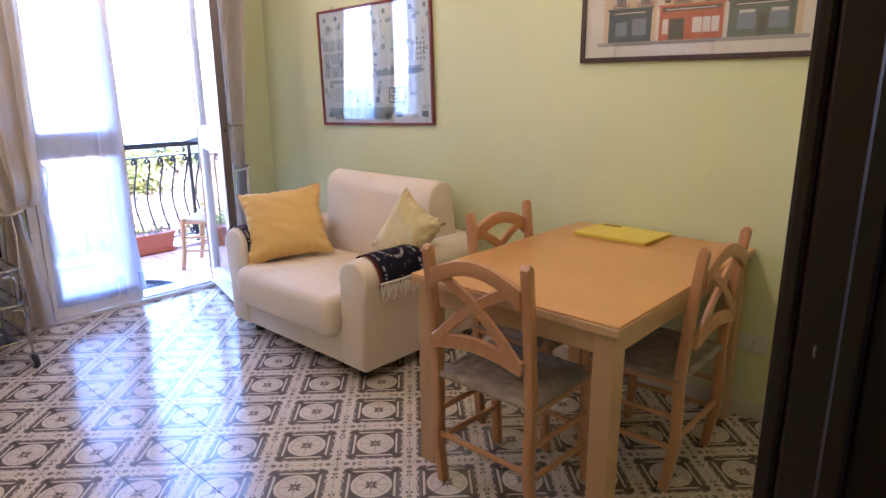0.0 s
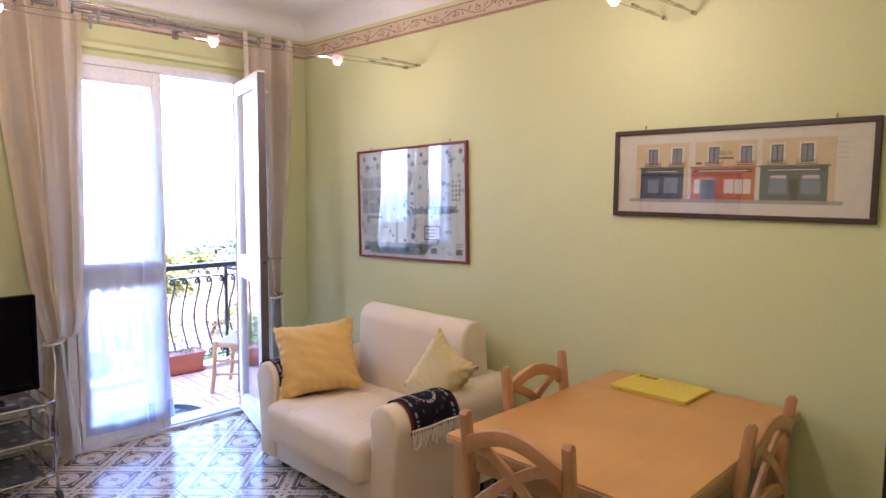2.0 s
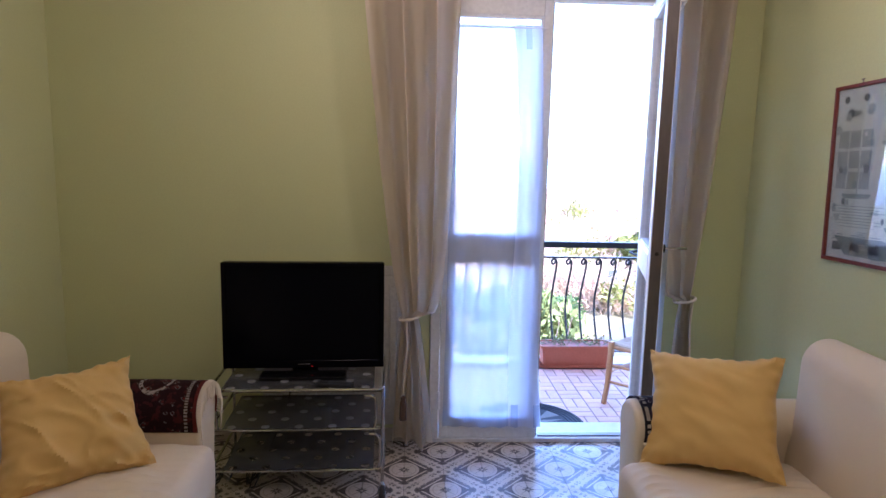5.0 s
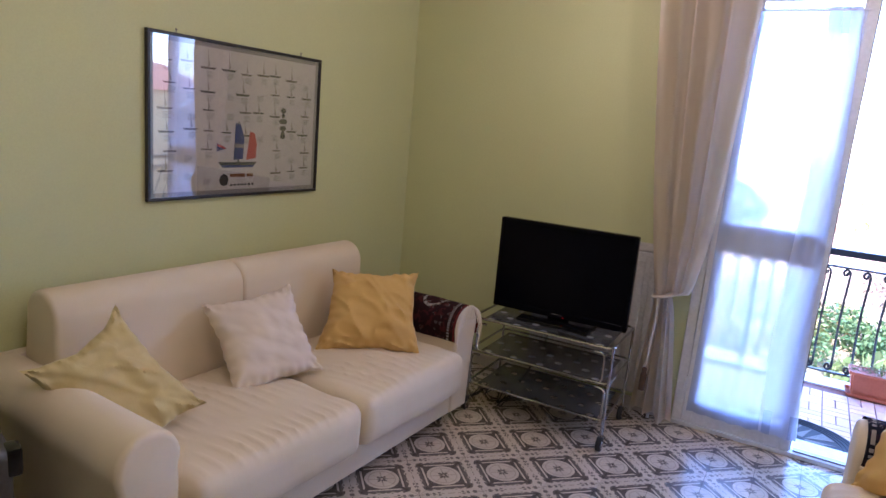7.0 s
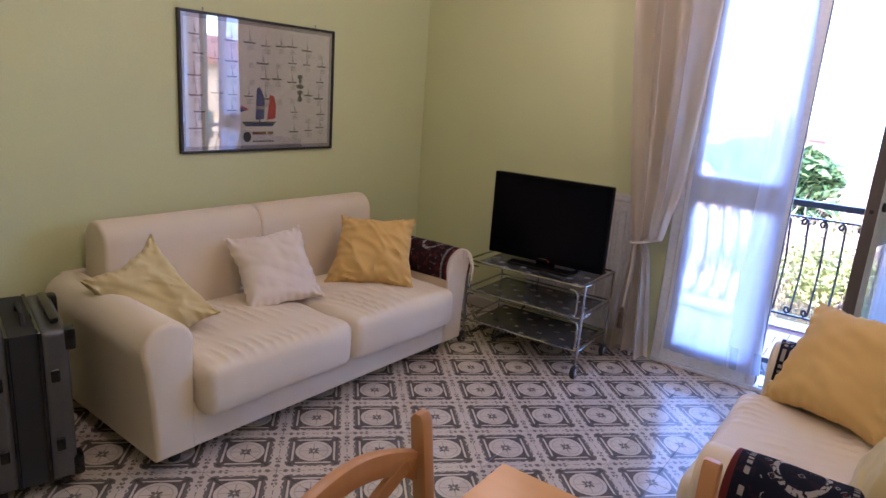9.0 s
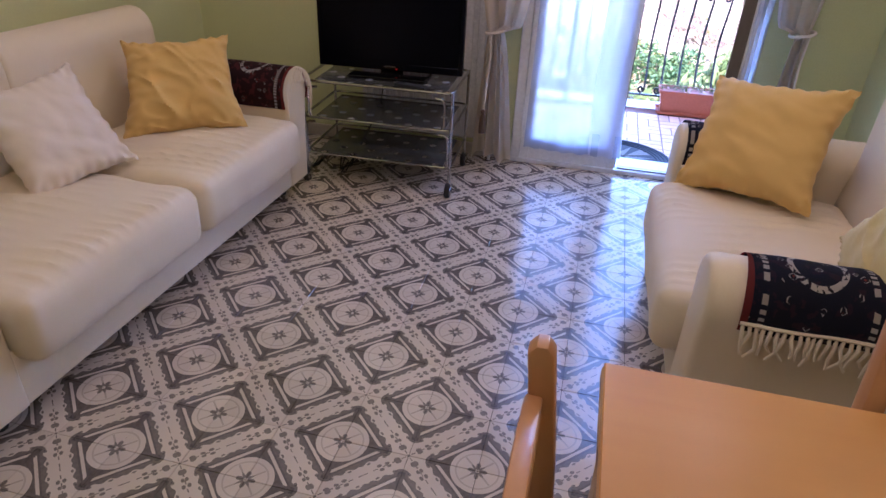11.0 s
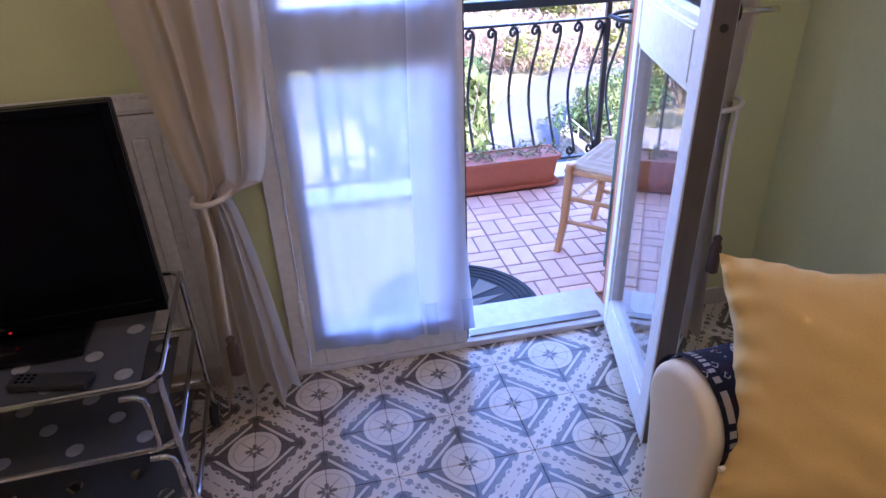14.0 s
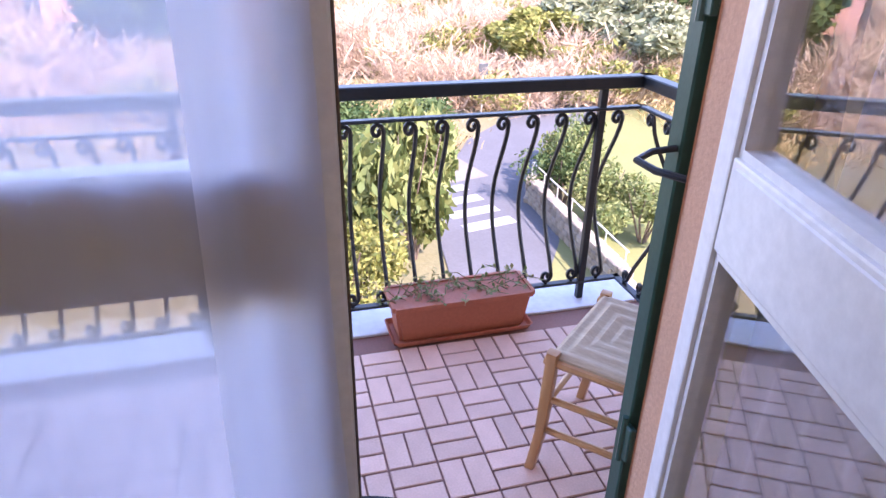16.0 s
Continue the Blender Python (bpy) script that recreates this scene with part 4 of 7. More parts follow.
def arm_rug(m, sg, y0, y1, label, z_in=0.42, z_out=0.42, cloth=RUG, front=False):
    ob = thing("armrest_rug", m, label, "rug", "small rugs on the sofa arms")
    prof = [(-0.012, z_in)] + arc(0.10, 0.527, 0.116, 195, -15, 18) + [(0.208, z_out)]
    N = len(prof) - 1

    def P(u, v):
        k = min(int(u * N), N - 1)
        f = u * N - k
        a, c = prof[k], prof[k + 1]
        wob = 0.003 * math.sin(9 * v + 5 * u)
        return (sg * (a[0] + (c[0] - a[0]) * f + wob), y0 + (y1 - y0) * v + 0.006 * math.sin(6 * u), a[1] + (c[1] - a[1]) * f)
    bm = B(); sheet(bm, 40, 14, P, 0.006)
    part("rug_cloth", bm, cloth, ob, "", True)
    if front:
        bm, rnd = B(), random.Random(9)
        for k in range(44):
            p = Vector(P((k + 0.5) / 44, 0.0))
            L = rnd.uniform(0.05, 0.075)
            tube(bm, [p, p + Vector((0, -0.016, -0.006)), p + Vector((rnd.uniform(-.006, .006), -0.020, -L * .55)), p + Vector((rnd.uniform(-.012, .012), -0.019, -L))], 0.0036, 5, r1=0.002)
        part("fringe", bm, FRINGE, ob, "knotted ecru fringe", True)
        return ob
    for u, zz in ((0.0, z_in), (1.0, z_out)):
        bm = B()
        rnd = random.Random(5)
        for k in range(20):
            p = Vector(P(u, (k + 0.5) / 20))
            out = -sg if u == 0 else sg
            L = rnd.uniform(0.07, 0.10)
            tube(bm, [p, p + Vector((out * 0.010, rnd.uniform(-.004, .004), -L * .3)), p + Vector((out * 0.009, rnd.uniform(-.010, .010), -L * .7)), p + Vector((out * 0.006, rnd.uniform(-.014, .014), -L))], 0.0058, 6, r1=0.0036)
        tube(bm, [Vector(P(u, k / 12)) + Vector((out * 0.006, 0, 0)) for k in range(13)], 0.006, 6)
        part("fringe", bm, FRINGE, ob, "knotted ecru fringe", True)
    return ob


lm = pose(-2.815, 1.90, 0)
arm_rug(lm @ pose(0.60 - 0.165, 0, 0), 1, 0.085, 0.41, "dark navy fringed rug with pale motifs over a sofa arm", 0.52, 0.52)
arm_rug(lm @ pose(-0.60 + 0.165, 0, 0), -1, 0.025, 0.36, "dark navy patterned fringed rug over a sofa arm", 0.50, 0.49, RUG2)
sm = pose(-2.615, 0.16, 0, 0, 0, 178.3)
arm_rug(sm @ pose(0.965 - 0.165, 0, 0), 1, 0.004, 0.40, "dark burgundy fringed rug over a sofa arm", 0.47, 0.47, RUGRED, True)


def pillow(name, m, w, h, t, material, seed, label, fold=0.0, trim=False, crumple=1.0, taper=0.0, skew=0.0):
    """Square scatter cushion; local x across, z up, y through; stands on its lower edge."""
    bm = B()
    n = 48

    def P(u, v, s):
        a, c = 2 * u - 1, 2 * v - 1
        pin = 1 - 0.13 * (1 - abs(a) ** 2.0) * abs(c) ** 3 + 0.012 * math.sin(9 * a + seed)
        pin2 = 1 - 0.13 * (1 - abs(c) ** 2.0) * abs(a) ** 3 + 0.012 * math.sin(8 * c + 2 * seed)
        x, z = a * w / 2 * pin2, c * h / 2 * pin
        th = max(0.0, (1 - abs(a) ** 2.6)) ** 0.55 * max(0.0, (1 - abs(c) ** 2.6)) ** 0.55
        y = s * t / 2 * th
        wr = noise.noise(Vector((a * 1.6 + seed, c * 4.2 + a * 1.5, s + seed)))
        cr = noise.noise(Vector((a * 4 + c * 3 + seed, c * 3 - a * 2, seed)))
        # folds running in from the corners
        da, dc = 1 - abs(a), 1 - abs(c)
        ray = math.sin(7 * math.atan2(da + 0.02, dc + 0.02) + seed) * math.exp(-2.6 * math.hypot(da, dc))
        # sharp creases lying mostly across the cushion, deeper low down where it sags
        k1 = noise.noise(Vector((a * 0.8 + 3 * seed, c * 2.6 + 1.1 * a + 0.5 * noise.noise(Vector((a * 2, c * 2, seed))), seed)))
        k2 = noise.noise(Vector((a * 2.4 + c * 1.6 - seed, c * 1.3 + 2 * seed, 3.3)))
        sharp = (max(0, 1 - 5 * abs(k1)) * (0.75 - 0.45 * c) + 0.6 * max(0, 1 - 6 * abs(k2))) * crumple
        edge = 0.010 * math.sin(31 * a + 3 * seed) * abs(c) ** 9 + 0.010 * math.sin(27 * c + seed) * abs(a) ** 9
        edge += s * (0.008 * math.sin(13 * c + 2 * a + seed + 2 * cr) * math.exp(-11 * da) + 0.008 * math.sin(11 * a - 2 * c + 2 * seed + 2 * wr) * math.exp(-11 * dc)) * th
        y += s * th ** 0.5 * (0.009 * wr + 0.004 * cr + 0.018 * ray + 0.008 * sharp) + edge
        if fold:
            y += fold * (0.25 - c * c * 0.3) + fold * 0.5 * a * c
            z -= abs(fold) * 0.35 * max(0, c) * (1 - a * a)
        x = x * (1 - taper * v) + skew * v
        return (x, y, z + h / 2)
    front = {}
    for s in (1, -1):
        for i in range(n + 1):
            for j in range(n + 1):
                rim = i in (0, n) or j in (0, n)
                if s == -1 and rim:
                    front[(-1, i, j)] = front[(1, i, j)]
                else:
                    front[(s, i, j)] = bm.verts.new(P(i / n, j / n, s))
        for i in range(n):
            for j in range(n):
                bm.faces.new((front[(s, i, j)], front[(s, i + 1, j)], front[(s, i + 1, j + 1)], front[(s, i, j + 1)]))
    ob = tagged(part(name, bm, material, None, "", True), label, "cushion", "scatter cushions")
    ob.matrix_world = m
    if trim:
        bm = B()
        tube(bm, [Vector(P(k / 40, 0.0, 1)) for k in range(41)], 0.004, 6)
        part("piping", bm, material, ob, "", True)
    return ob


pillow("cushion", pose(-3.08, 2.115, 0.452, -36, -6, 58), 0.50, 0.475, 0.17, MUSTARD, 1.0, "large plump mustard velvet cushion leaning on the loveseat arm", crumple=0.35)
pillow("cushion", pose(-2.45, 2.28, 0.51, -20, 28, -4), 0.33, 0.40, 0.13, PALEYEL, 2.3, "small pale yellow cushion slumped against the loveseat back", 0.03)
pillow("cushion", pose(-3.045, -0.105, 0.435, -38, -2, 126), 0.52, 0.44, 0.17, MUSTARD, 3.1, "creased mustard cushion leaning in the sofa corner", crumple=2.6, taper=0.16, skew=0.03)
pillow("cushion", pose(-2.52, -0.155, 0.43, -36, -7, 162), 0.41, 0.42, 0.14, OFFWHITE, 4.7, "ivory cotton cushion leaning on the sofa back", crumple=0.3)
pillow("cushion", pose(-1.955, -0.15, 0.42, -30, -30, 170), 0.35, 0.46, 0.14, PALEYEL, 5.9, "crumpled pale yellow cushion slumped over the sofa arm", 0.08, crumple=2.0)

# ---- dining table ----
TX0, TX1, TY0, TY1, TZ = -1.607, -0.77, 1.633, 2.835, 0.768
tab = thing("dining_table", pose((TX0 + TX1) / 2, (TY0 + TY1) / 2, 0), "pale beech veneer dining table pushed against the wall", "table")
hx_, hy_ = (TX1 - TX0) / 2, (TY1 - TY0) / 2
bm = B(); box(bm, -hx_ + 0.002, hx_ - 0.002, -hy_ + 0.002, hy_ - 0.30, TZ - 0.008, TZ, 0.002, 1); part("tabletop", bm, TABLETOP, tab, "honey veneer top")
bm = B(); box(bm, -hx_ + 0.002, hx_ - 0.002, hy_ - 0.2985, hy_ - 0.002, TZ - 0.008, TZ, 0.002, 1); part("extension_leaf", bm, TABLETOP, tab, "honey veneer extension leaf")
bm = B(); box(bm, -hx_, hx_, -hy_, hy_, TZ - 0.036, TZ - 0.008, 0.003, 1); part("edge_band", bm, TABLELEG, tab, "pale beech edge band")
for x0, x1, y0, y1 in ((-hx_ + .06, hx_ - .06, -hy_ + .035, -hy_ + .055), (-hx_ + .06, hx_ - .06, hy_ - .055, hy_ - .035),
                       (-hx_ + .035, -hx_ + .055, -hy_ + .06, hy_ - .06), (hx_ - .055, hx_ - .035, -hy_ + .06, hy_ - .06)):
    bm = B(); box(bm, x0, x1, y0, y1, TZ - 0.115, TZ - 0.036, 0.002, 1); part("apron", bm, TABLELEG, tab)
for x in (-hx_ + 0.02, hx_ - 0.09):
    for y in (-hy_ + 0.02, hy_ - 0.09):
        bm = B(); box(bm, x, x + 0.07, y, y + 0.07, 0, TZ - 0.037, 0.004, 2); part("leg", bm, TABLELEG, tab)

# ---- chairs ----

def strip_prism(bm, pts, w, y0, y1):
    """A flat slat of width w following (x, z) pts, from y0 to y1."""
    L, R = [], []
    for k, (x, z) in enumerate(pts):
        a, c = pts[max(k - 1, 0)], pts[min(k + 1, len(pts) - 1)]
        tx, tz = c[0] - a[0], c[1] - a[1]
        ln = math.hypot(tx, tz)
        L.append((x - tz / ln * w / 2, z + tx / ln * w / 2)); R.append((x + tz / ln * w / 2, z - tx / ln * w / 2))
    prism(bm, L + R[::-1], "y", y0, y1, 0.003, 1)
    return bm


def chair(name, m, label, seat_mat, back=True):
    """Faces +y; the back is at -y."""
    c = thing(name, m, label, "chair", "dining chairs")
    W = 0.20
    for sg in (-1, 1):
        bm = B()
        out = [(-0.165, 0), (-0.195, 0.2), (-0.19, 0.45), (-0.21, 0.7), (-0.235, 0.925 if back else 0.44)]
        if not back:
            out = out[:3]
        prof = out[:-1] + [(out[-1][0] + 0.001, out[-1][1] - 0.014), (out[-1][0] + 0.012, out[-1][1]), (out[-1][0] + 0.026, out[-1][1]), (out[-1][0] + 0.036, out[-1][1] - 0.012)] + [(y + 0.036, z) for y, z in out[-2::-1]]
        prism(bm, prof, "x", sg * W - 0.016, sg * W + 0.016, 0.005, 2)
        part("back_leg", bm, BEECH, c, "", True)
        bm = B(); lean = 0.0 if back else 0.028
        prism(bm, [(0.178, 0), (0.208, 0), (0.196 - lean * .4, 0.16), (0.199 - lean * .7, 0.30), (0.200 - lean, 0.463), (0.165 - lean, 0.463), (0.164 - lean * .7, 0.28), (0.165 - lean * .4, 0.15)], "x", sg * W * 1.03 - 0.018, sg * W * 1.03 + 0.018, 0.006, 2)
        part("front_leg", bm, BEECH, c, "", True)
        for z in (0.17, 0.29):
            bm = B(); tube(bm, [(sg * W * 1.02, 0.17, z), (sg * W, -0.17, z + 0.01)], 0.011, 8); part("side_stretcher", bm, BEECH, c, "", True)
        bm = B(); tube(bm, [(sg * W * 1.02, 0.18, 0.425), (sg * W, -0.17, 0.425)], 0.014, 8); part("seat_rail", bm, BEECH, c, "", True)
    for y, z in ((0.18, 0.23), (-0.175, 0.21)):
        bm = B(); tube(bm, [(-W, y, z), (W, y, z)], 0.011, 8); part("cross_stretcher", bm, BEECH, c, "", True)
    # woven seat: four wedges of cords
    bm = B()
    s0, s1, zt = 0.205, 0.195, 0.462
    n = 16

    def seat(u, v, top):
        x, y = (2 * u - 1) * (s0 + (0.012 if back else 0.0)), -0.185 + (0.39 if back else 0.350) * v
        a, b = abs(2 * u - 1), abs(2 * v - 1)
        ridge = 0.005 * math.sin(max(a, b) * n * math.pi * 2)
        edge = 0.016 * max(a, b) ** 8
        return (x, y, zt + ridge - edge - 0.008 * (1 - max(a, b)) if top else zt - 0.04 + edge)
    V = {}
    K = 40
    for top in (True, False):
        for i in range(K + 1):
            for j in range(K + 1):
                V[(top, i, j)] = bm.verts.new(seat(i / K, j / K, top))
        for i in range(K):
            for j in range(K):
                bm.faces.new((V[(top, i, j)], V[(top, i + 1, j)], V[(top, i + 1, j + 1)], V[(top, i, j + 1)]))
    for i in range(K):
        for a, b in (((i, 0), (i + 1, 0)), ((i, K), (i + 1, K)), ((0, i), (0, i + 1)), ((K, i), (K, i + 1))):
            bm.faces.new((V[(True, *a)], V[(True, *b)], V[(False, *b)], V[(False, *a)]))
    part("seat", bm, seat_mat, c, "woven rush seat", True)
    if back:
        y0, y1 = -0.222, -0.200
        bm = B()
        top = [(-0.186 + 0.372 * k / 14, 0.845 + 0.055 * math.sin(math.pi * k / 14)) for k in range(15)]
        low = [(-0.186 + 0.372 * k / 14, 0.775 + 0.075 * math.sin(math.pi * k / 14) ** 0.8) for k in range(15)]
        prism(bm, top + low[::-1], "y", y0 - 0.008, y1 - 0.006, 0.004, 2)
        part("top_rail", bm, BEECH, c, "arched top rail", True)
        for sg in (-1, 1):
            bm = B()
            pts = [(sg * (-0.17 + 0.33 * k / 12), 0.60 + 0.235 * (k / 12) ** 1.0 + 0.028 * math.sin(math.pi * k / 12)) for k in range(13)]
            strip_prism(bm, pts, 0.036, y0 + 0.003 + 0.0015 * sg, y1 - 0.003 + 0.0015 * sg)
            part("cross_slat", bm, BEECH, c, "", True)
        bm = B()
        strip_prism(bm, [(-0.186 + 0.372 * k / 12, 0.585 + 0.028 * math.sin(math.pi * k / 12)) for k in range(13)], 0.05, y0 + 0.006, y1 + 0.004)
        part("lower_rail", bm, BEECH, c, "curved lower rail", True)
    return c


ch = chair("dining_chair", pose(-1.225, 1.755, 0), "honey beech chair with crossed back and woven rush seat", RUSHGREY)
copy_thing(ch, pose(-0.93, 2.29, 0, 0, 0, 90))
copy_thing(ch, pose(-1.44, 2.235, 0, 0, 0, -90))

# ---- folder on the table ----
fo = thing("folder", pose(-1.30, 2.69, TZ + 0.001), "yellow card folder with printed cover lying on the table", "folder")
bm = B(); box(bm, -0.175, 0.175, -0.14, 0.14, 0.0, 0.002); part("back_cover", bm, YELLOW, fo)
bm = B(); prism(bm, [(-0.14, 0.0062), (0.14, 0.0062), (0.14, 0.010), (0.0, 0.017), (-0.14, 0.0165)], "x", -0.175, 0.175, 0.002, 1); part("front_cover", bm, YELLOW, fo)
bm = B(); box(bm, -0.168, 0.165, -0.135, 0.13, 0.0025, 0.0055); part("paper_stack", bm, OFFWHITE, fo, "white papers")
bm = B()
for k in range(3):
    box(bm, -0.15 + 0.0, -0.06, 0.06 + 0.02 * k, 0.066 + 0.02 * k, 0.012, 0.0135)
part("cover_print", bm, BLACKMAT, fo, "small dark printed lines")

# ---- trolley ----
PADGREY = surface("satin_steel_pad", (0.30, 0.30, 0.295), (0.25, 0.25, 0.25), rough=0.20, spec=1.0, fine=60, bumps=0.02)
cart = thing("tv_trolley", pose(-3.92, 0.512, 0, 0, 0, 2), "chrome tube trolley with three perforated grey steel shelves on castors", "trolley")
CX, CY = 0.235, 0.385
for zi, z in enumerate((0.53, 0.345, 0.15)):
    bm = B()
    nx, ny = 5, 9
    x0, x1, y0, y1 = -CX + 0.02, CX - 0.02, -CY + 0.045, CY - 0.045
    px, py, r = (x1 - x0) / nx, (y1 - y0) / ny, 0.0215
    for i in range(nx):
        for j in range(ny):
            cx, cy = x0 + (i + .5) * px, y0 + (j + .5) * py
            hole = (i + j) % 2 == 0
            q = [(cx - px / 2, cy - py / 2), (cx, cy - py / 2), (cx + px / 2, cy - py / 2), (cx + px / 2, cy), (cx + px / 2, cy + py / 2), (cx, cy + py / 2), (cx - px / 2, cy + py / 2), (cx - px / 2, cy)]
            O = [bm.verts.new((a, c, z)) for a, c in q]
            if hole:
                I = [bm.verts.new((cx + r * math.cos(radians(225 + 45 * k)), cy + r * math.sin(radians(225 + 45 * k)), z)) for k in range(8)]
                for k in range(8):
                    bm.faces.new((O[k], O[(k + 1) % 8], I[(k + 1) % 8], I[k]))
            else:
                bm.faces.new(O)
    bmesh.ops.remove_doubles(bm, verts=bm.verts, dist=0.0005)
    bmesh.ops.recalc_face_normals(bm, faces=bm.faces)
    bmesh.ops.solidify(bm, geom=list(bm.faces), thickness=0.003)
    sh = part("shelf", bm, SHELF, cart, "grey perforated steel shelf")
    if zi < 2:
        for i in range(nx):
            for j in range(ny):
                if (i + j) % 2 == 0:
                    bm = B(); lathe(bm, [(0.001, -0.004), (0.0195, -0.004), (0.0195, 0.0004), (0.016, 0.0012), (0.001, 0.0014)], 12, (x0 + (i + .5) * px, y0 + (j + .5) * py, z))
                    part("pad", bm, PADGREY, sh, "", True)
    bm = B()
    c = 0.04
    ring = []
    for sx, sy, a0 in ((1, 1, 0), (-1, 1, 90), (-1, -1, 180), (1, -1, 270)):
        ring += [(sx * (CX - c) + c * math.cos(radians(a0 + 22.5 * k)), sy * (CY - c) + c * math.sin(radians(a0 + 22.5 * k)), z + 0.012) for k in range(5)]
    tube(bm, ring, 0.0065, 8, True)
    part("shelf_rim", bm, CHROME, sh, "", True)
for sx in (-1, 1):
    for sy in (-1, 1):
        bm = B()
        top = 0.545
        tube(bm, [(sx * (CX - 0.012), sy * (CY - 0.004), 0.075), (sx * (CX - 0.01), sy * (CY - 0.002), 0.3), (sx * (CX - 0.01), sy * (CY - 0.002), top)], 0.0075, 8)
        part("upright", bm, CHROME, cart, "", True)
        bm = B()
        x, y = sx * (CX - 0.012), sy * (CY - 0.004)
        tube(bm, [(x, y, 0.085), (x, y, 0.062)], 0.011, 10)
        box(bm, x - 0.016, x + 0.016, y - 0.016, y - 0.013, 0.022, 0.066); box(bm, x - 0.016, x + 0.016, y + 0.013, y + 0.016, 0.022, 0.066); box(bm, x - 0.016, x + 0.016, y - 0.016, y + 0.016, 0.062, 0.067)
        cs = part("castor", bm, CHROME, cart)
        bm = B(); lathe(bm, [(0.010, -0.013), (0.033, -0.013), (0.038, -0.006), (0.038, 0.006), (0.033, 0.013), (0.010, 0.013)], 20)
        bmesh.ops.rotate(bm, matrix=Matrix.Rotation(radians(90), 3, "X"), verts=bm.verts)
        bmesh.ops.translate(bm, vec=(x + 0.014, y, 0.038), verts=bm.verts)
        part("wheel", bm, BLACKMAT, cs, "black rubber wheel", True)
        bm = B(); lathe(bm, [(0.001, -0.0165), (0.020, -0.016), (0.024, -0.0125), (0.024, 0.0125), (0.020, 0.016), (0.001, 0.0165)], 16)
        bmesh.ops.rotate(bm, matrix=Matrix.Rotation(radians(90), 3, "X"), verts=bm.verts)
        bmesh.ops.translate(bm, vec=(x + 0.014, y, 0.038), verts=bm.verts)
        part("hub_cap", bm, CHROME, cs, "domed chrome hub cap", True)

for z0, z1, inset in ((0.357, 0.515, 0.035), (0.162, 0.335, 0.015)):
    for sy in (-1, 1):
        bm = B()
        x, y = CX + 0.004, sy * (CY - inset)
        tube(bm, [(x, y - sy * 0.05, z1), (x, y - sy * 0.018, z1 - 0.002), (x, y - sy * 0.004, z1 - 0.014), (x, y, z1 - 0.04), (x, y, z0 + 0.03), (x, y - sy * 0.006, z0 + 0.008)], 0.0065, 8)
        part("tier_loop", bm, CHROME, cart, "", True)

# ---- television ----
tv = thing("television", pose(-3.935, 0.515, 0.534, 0, 0, 2.8), "black flat-screen television, switched off, on the trolley", "television")
bm = B(); box(bm, -0.045, -0.004, -0.379, 0.379, 0.028, 0.54, 0.010, 2); box(bm, -0.075, -0.045, -0.26, 0.26, 0.1, 0.44, 0.02, 2); part("housing", bm, SCREEN, tv)
bm = B()
for y0, y1, z0, z1 in ((-0.379, -0.357, 0.028, 0.54), (0.357, 0.379, 0.028, 0.54), (-0.357, 0.357, 0.518, 0.54), (-0.357, 0.357, 0.028, 0.064)):
    box(bm, -0.004, 0.008, y0, y1, z0, z1, 0.002, 1)
part("bezel", bm, SCREEN, tv, "slim black bezel")
bm = B(); box(bm, -0.003, 0.001, -0.357, 0.357, 0.064, 0.518); part("screen", bm, SCREEN, tv, "dark blank screen")
bm = B(); box(bm, 0.0081, 0.0088, -0.03, 0.03, 0.044, 0.050); part("badge", bm, CHROME, tv, "small silver badge")
bm = B(); box(bm, 0.0081, 0.0095, 0.034, 0.040, 0.034, 0.038); part("standby_light", bm, glow_mat("red_standby", (1.0, 0.03, 0.02), 0.03), tv, "tiny red standby light")
bm = B(); box(bm, -0.05, -0.02, -0.06, 0.06, 0.012, 0.1, 0.01, 2); part("neck", bm, BLACKGLOSS, tv)
bm = B(); box(bm, -0.12, 0.10, -0.20, 0.20, 0.0, 0.014, 0.005, 2); part("foot", bm, BLACKGLOSS, tv)
rc = thing("remote_control", pose(-3.755, 0.68, 0.534, 0, 0, 78), "black remote control with pale buttons on the trolley shelf", "remote control")
bm = B(); box(bm, -0.085, 0.085, -0.022, 0.022, 0, 0.018, 0.005, 2); part("body", bm, BLACKMAT, rc)
for i in range(3):
    for j in range(3):
        bm = B(); box(bm, -0.070 + 0.014 * i, -0.062 + 0.014 * i, -0.014 + 0.011 * j, -0.008 + 0.011 * j, 0.018, 0.0192); part("button", bm, CHROME, rc)
cb = thing("power_cables", pose(-3.98, 0.1, 0), "tangle of black power cables behind the trolley", "cable")
for k in range(4):
    rnd = random.Random(k)
    bm = B()
    pts = [(rnd.uniform(-.1, .12) + 0.06 * math.sin(j * .8 + k), 0.02 + 0.05 * j * .4 - 0.05, 0.006 + (0.12 * rnd.random() if 2 < j < 9 else 0)) for j in range(12)]
    pts += [(-0.12, 0.3, 0.30), (-0.10, 0.35, 0.55)] if k < 2 else [(-0.3, 0.1, 0.10)]
    sm_ = []
    for a, c in zip(pts, pts[1:]):
        for q in range(4):
            sm_.append(tuple(a[i] + (c[i] - a[i]) * q / 4 for i in range(3)))
    tube(bm, sm_, 0.0035, 6); part("cable", bm, BLACKMAT, cb, "", True)

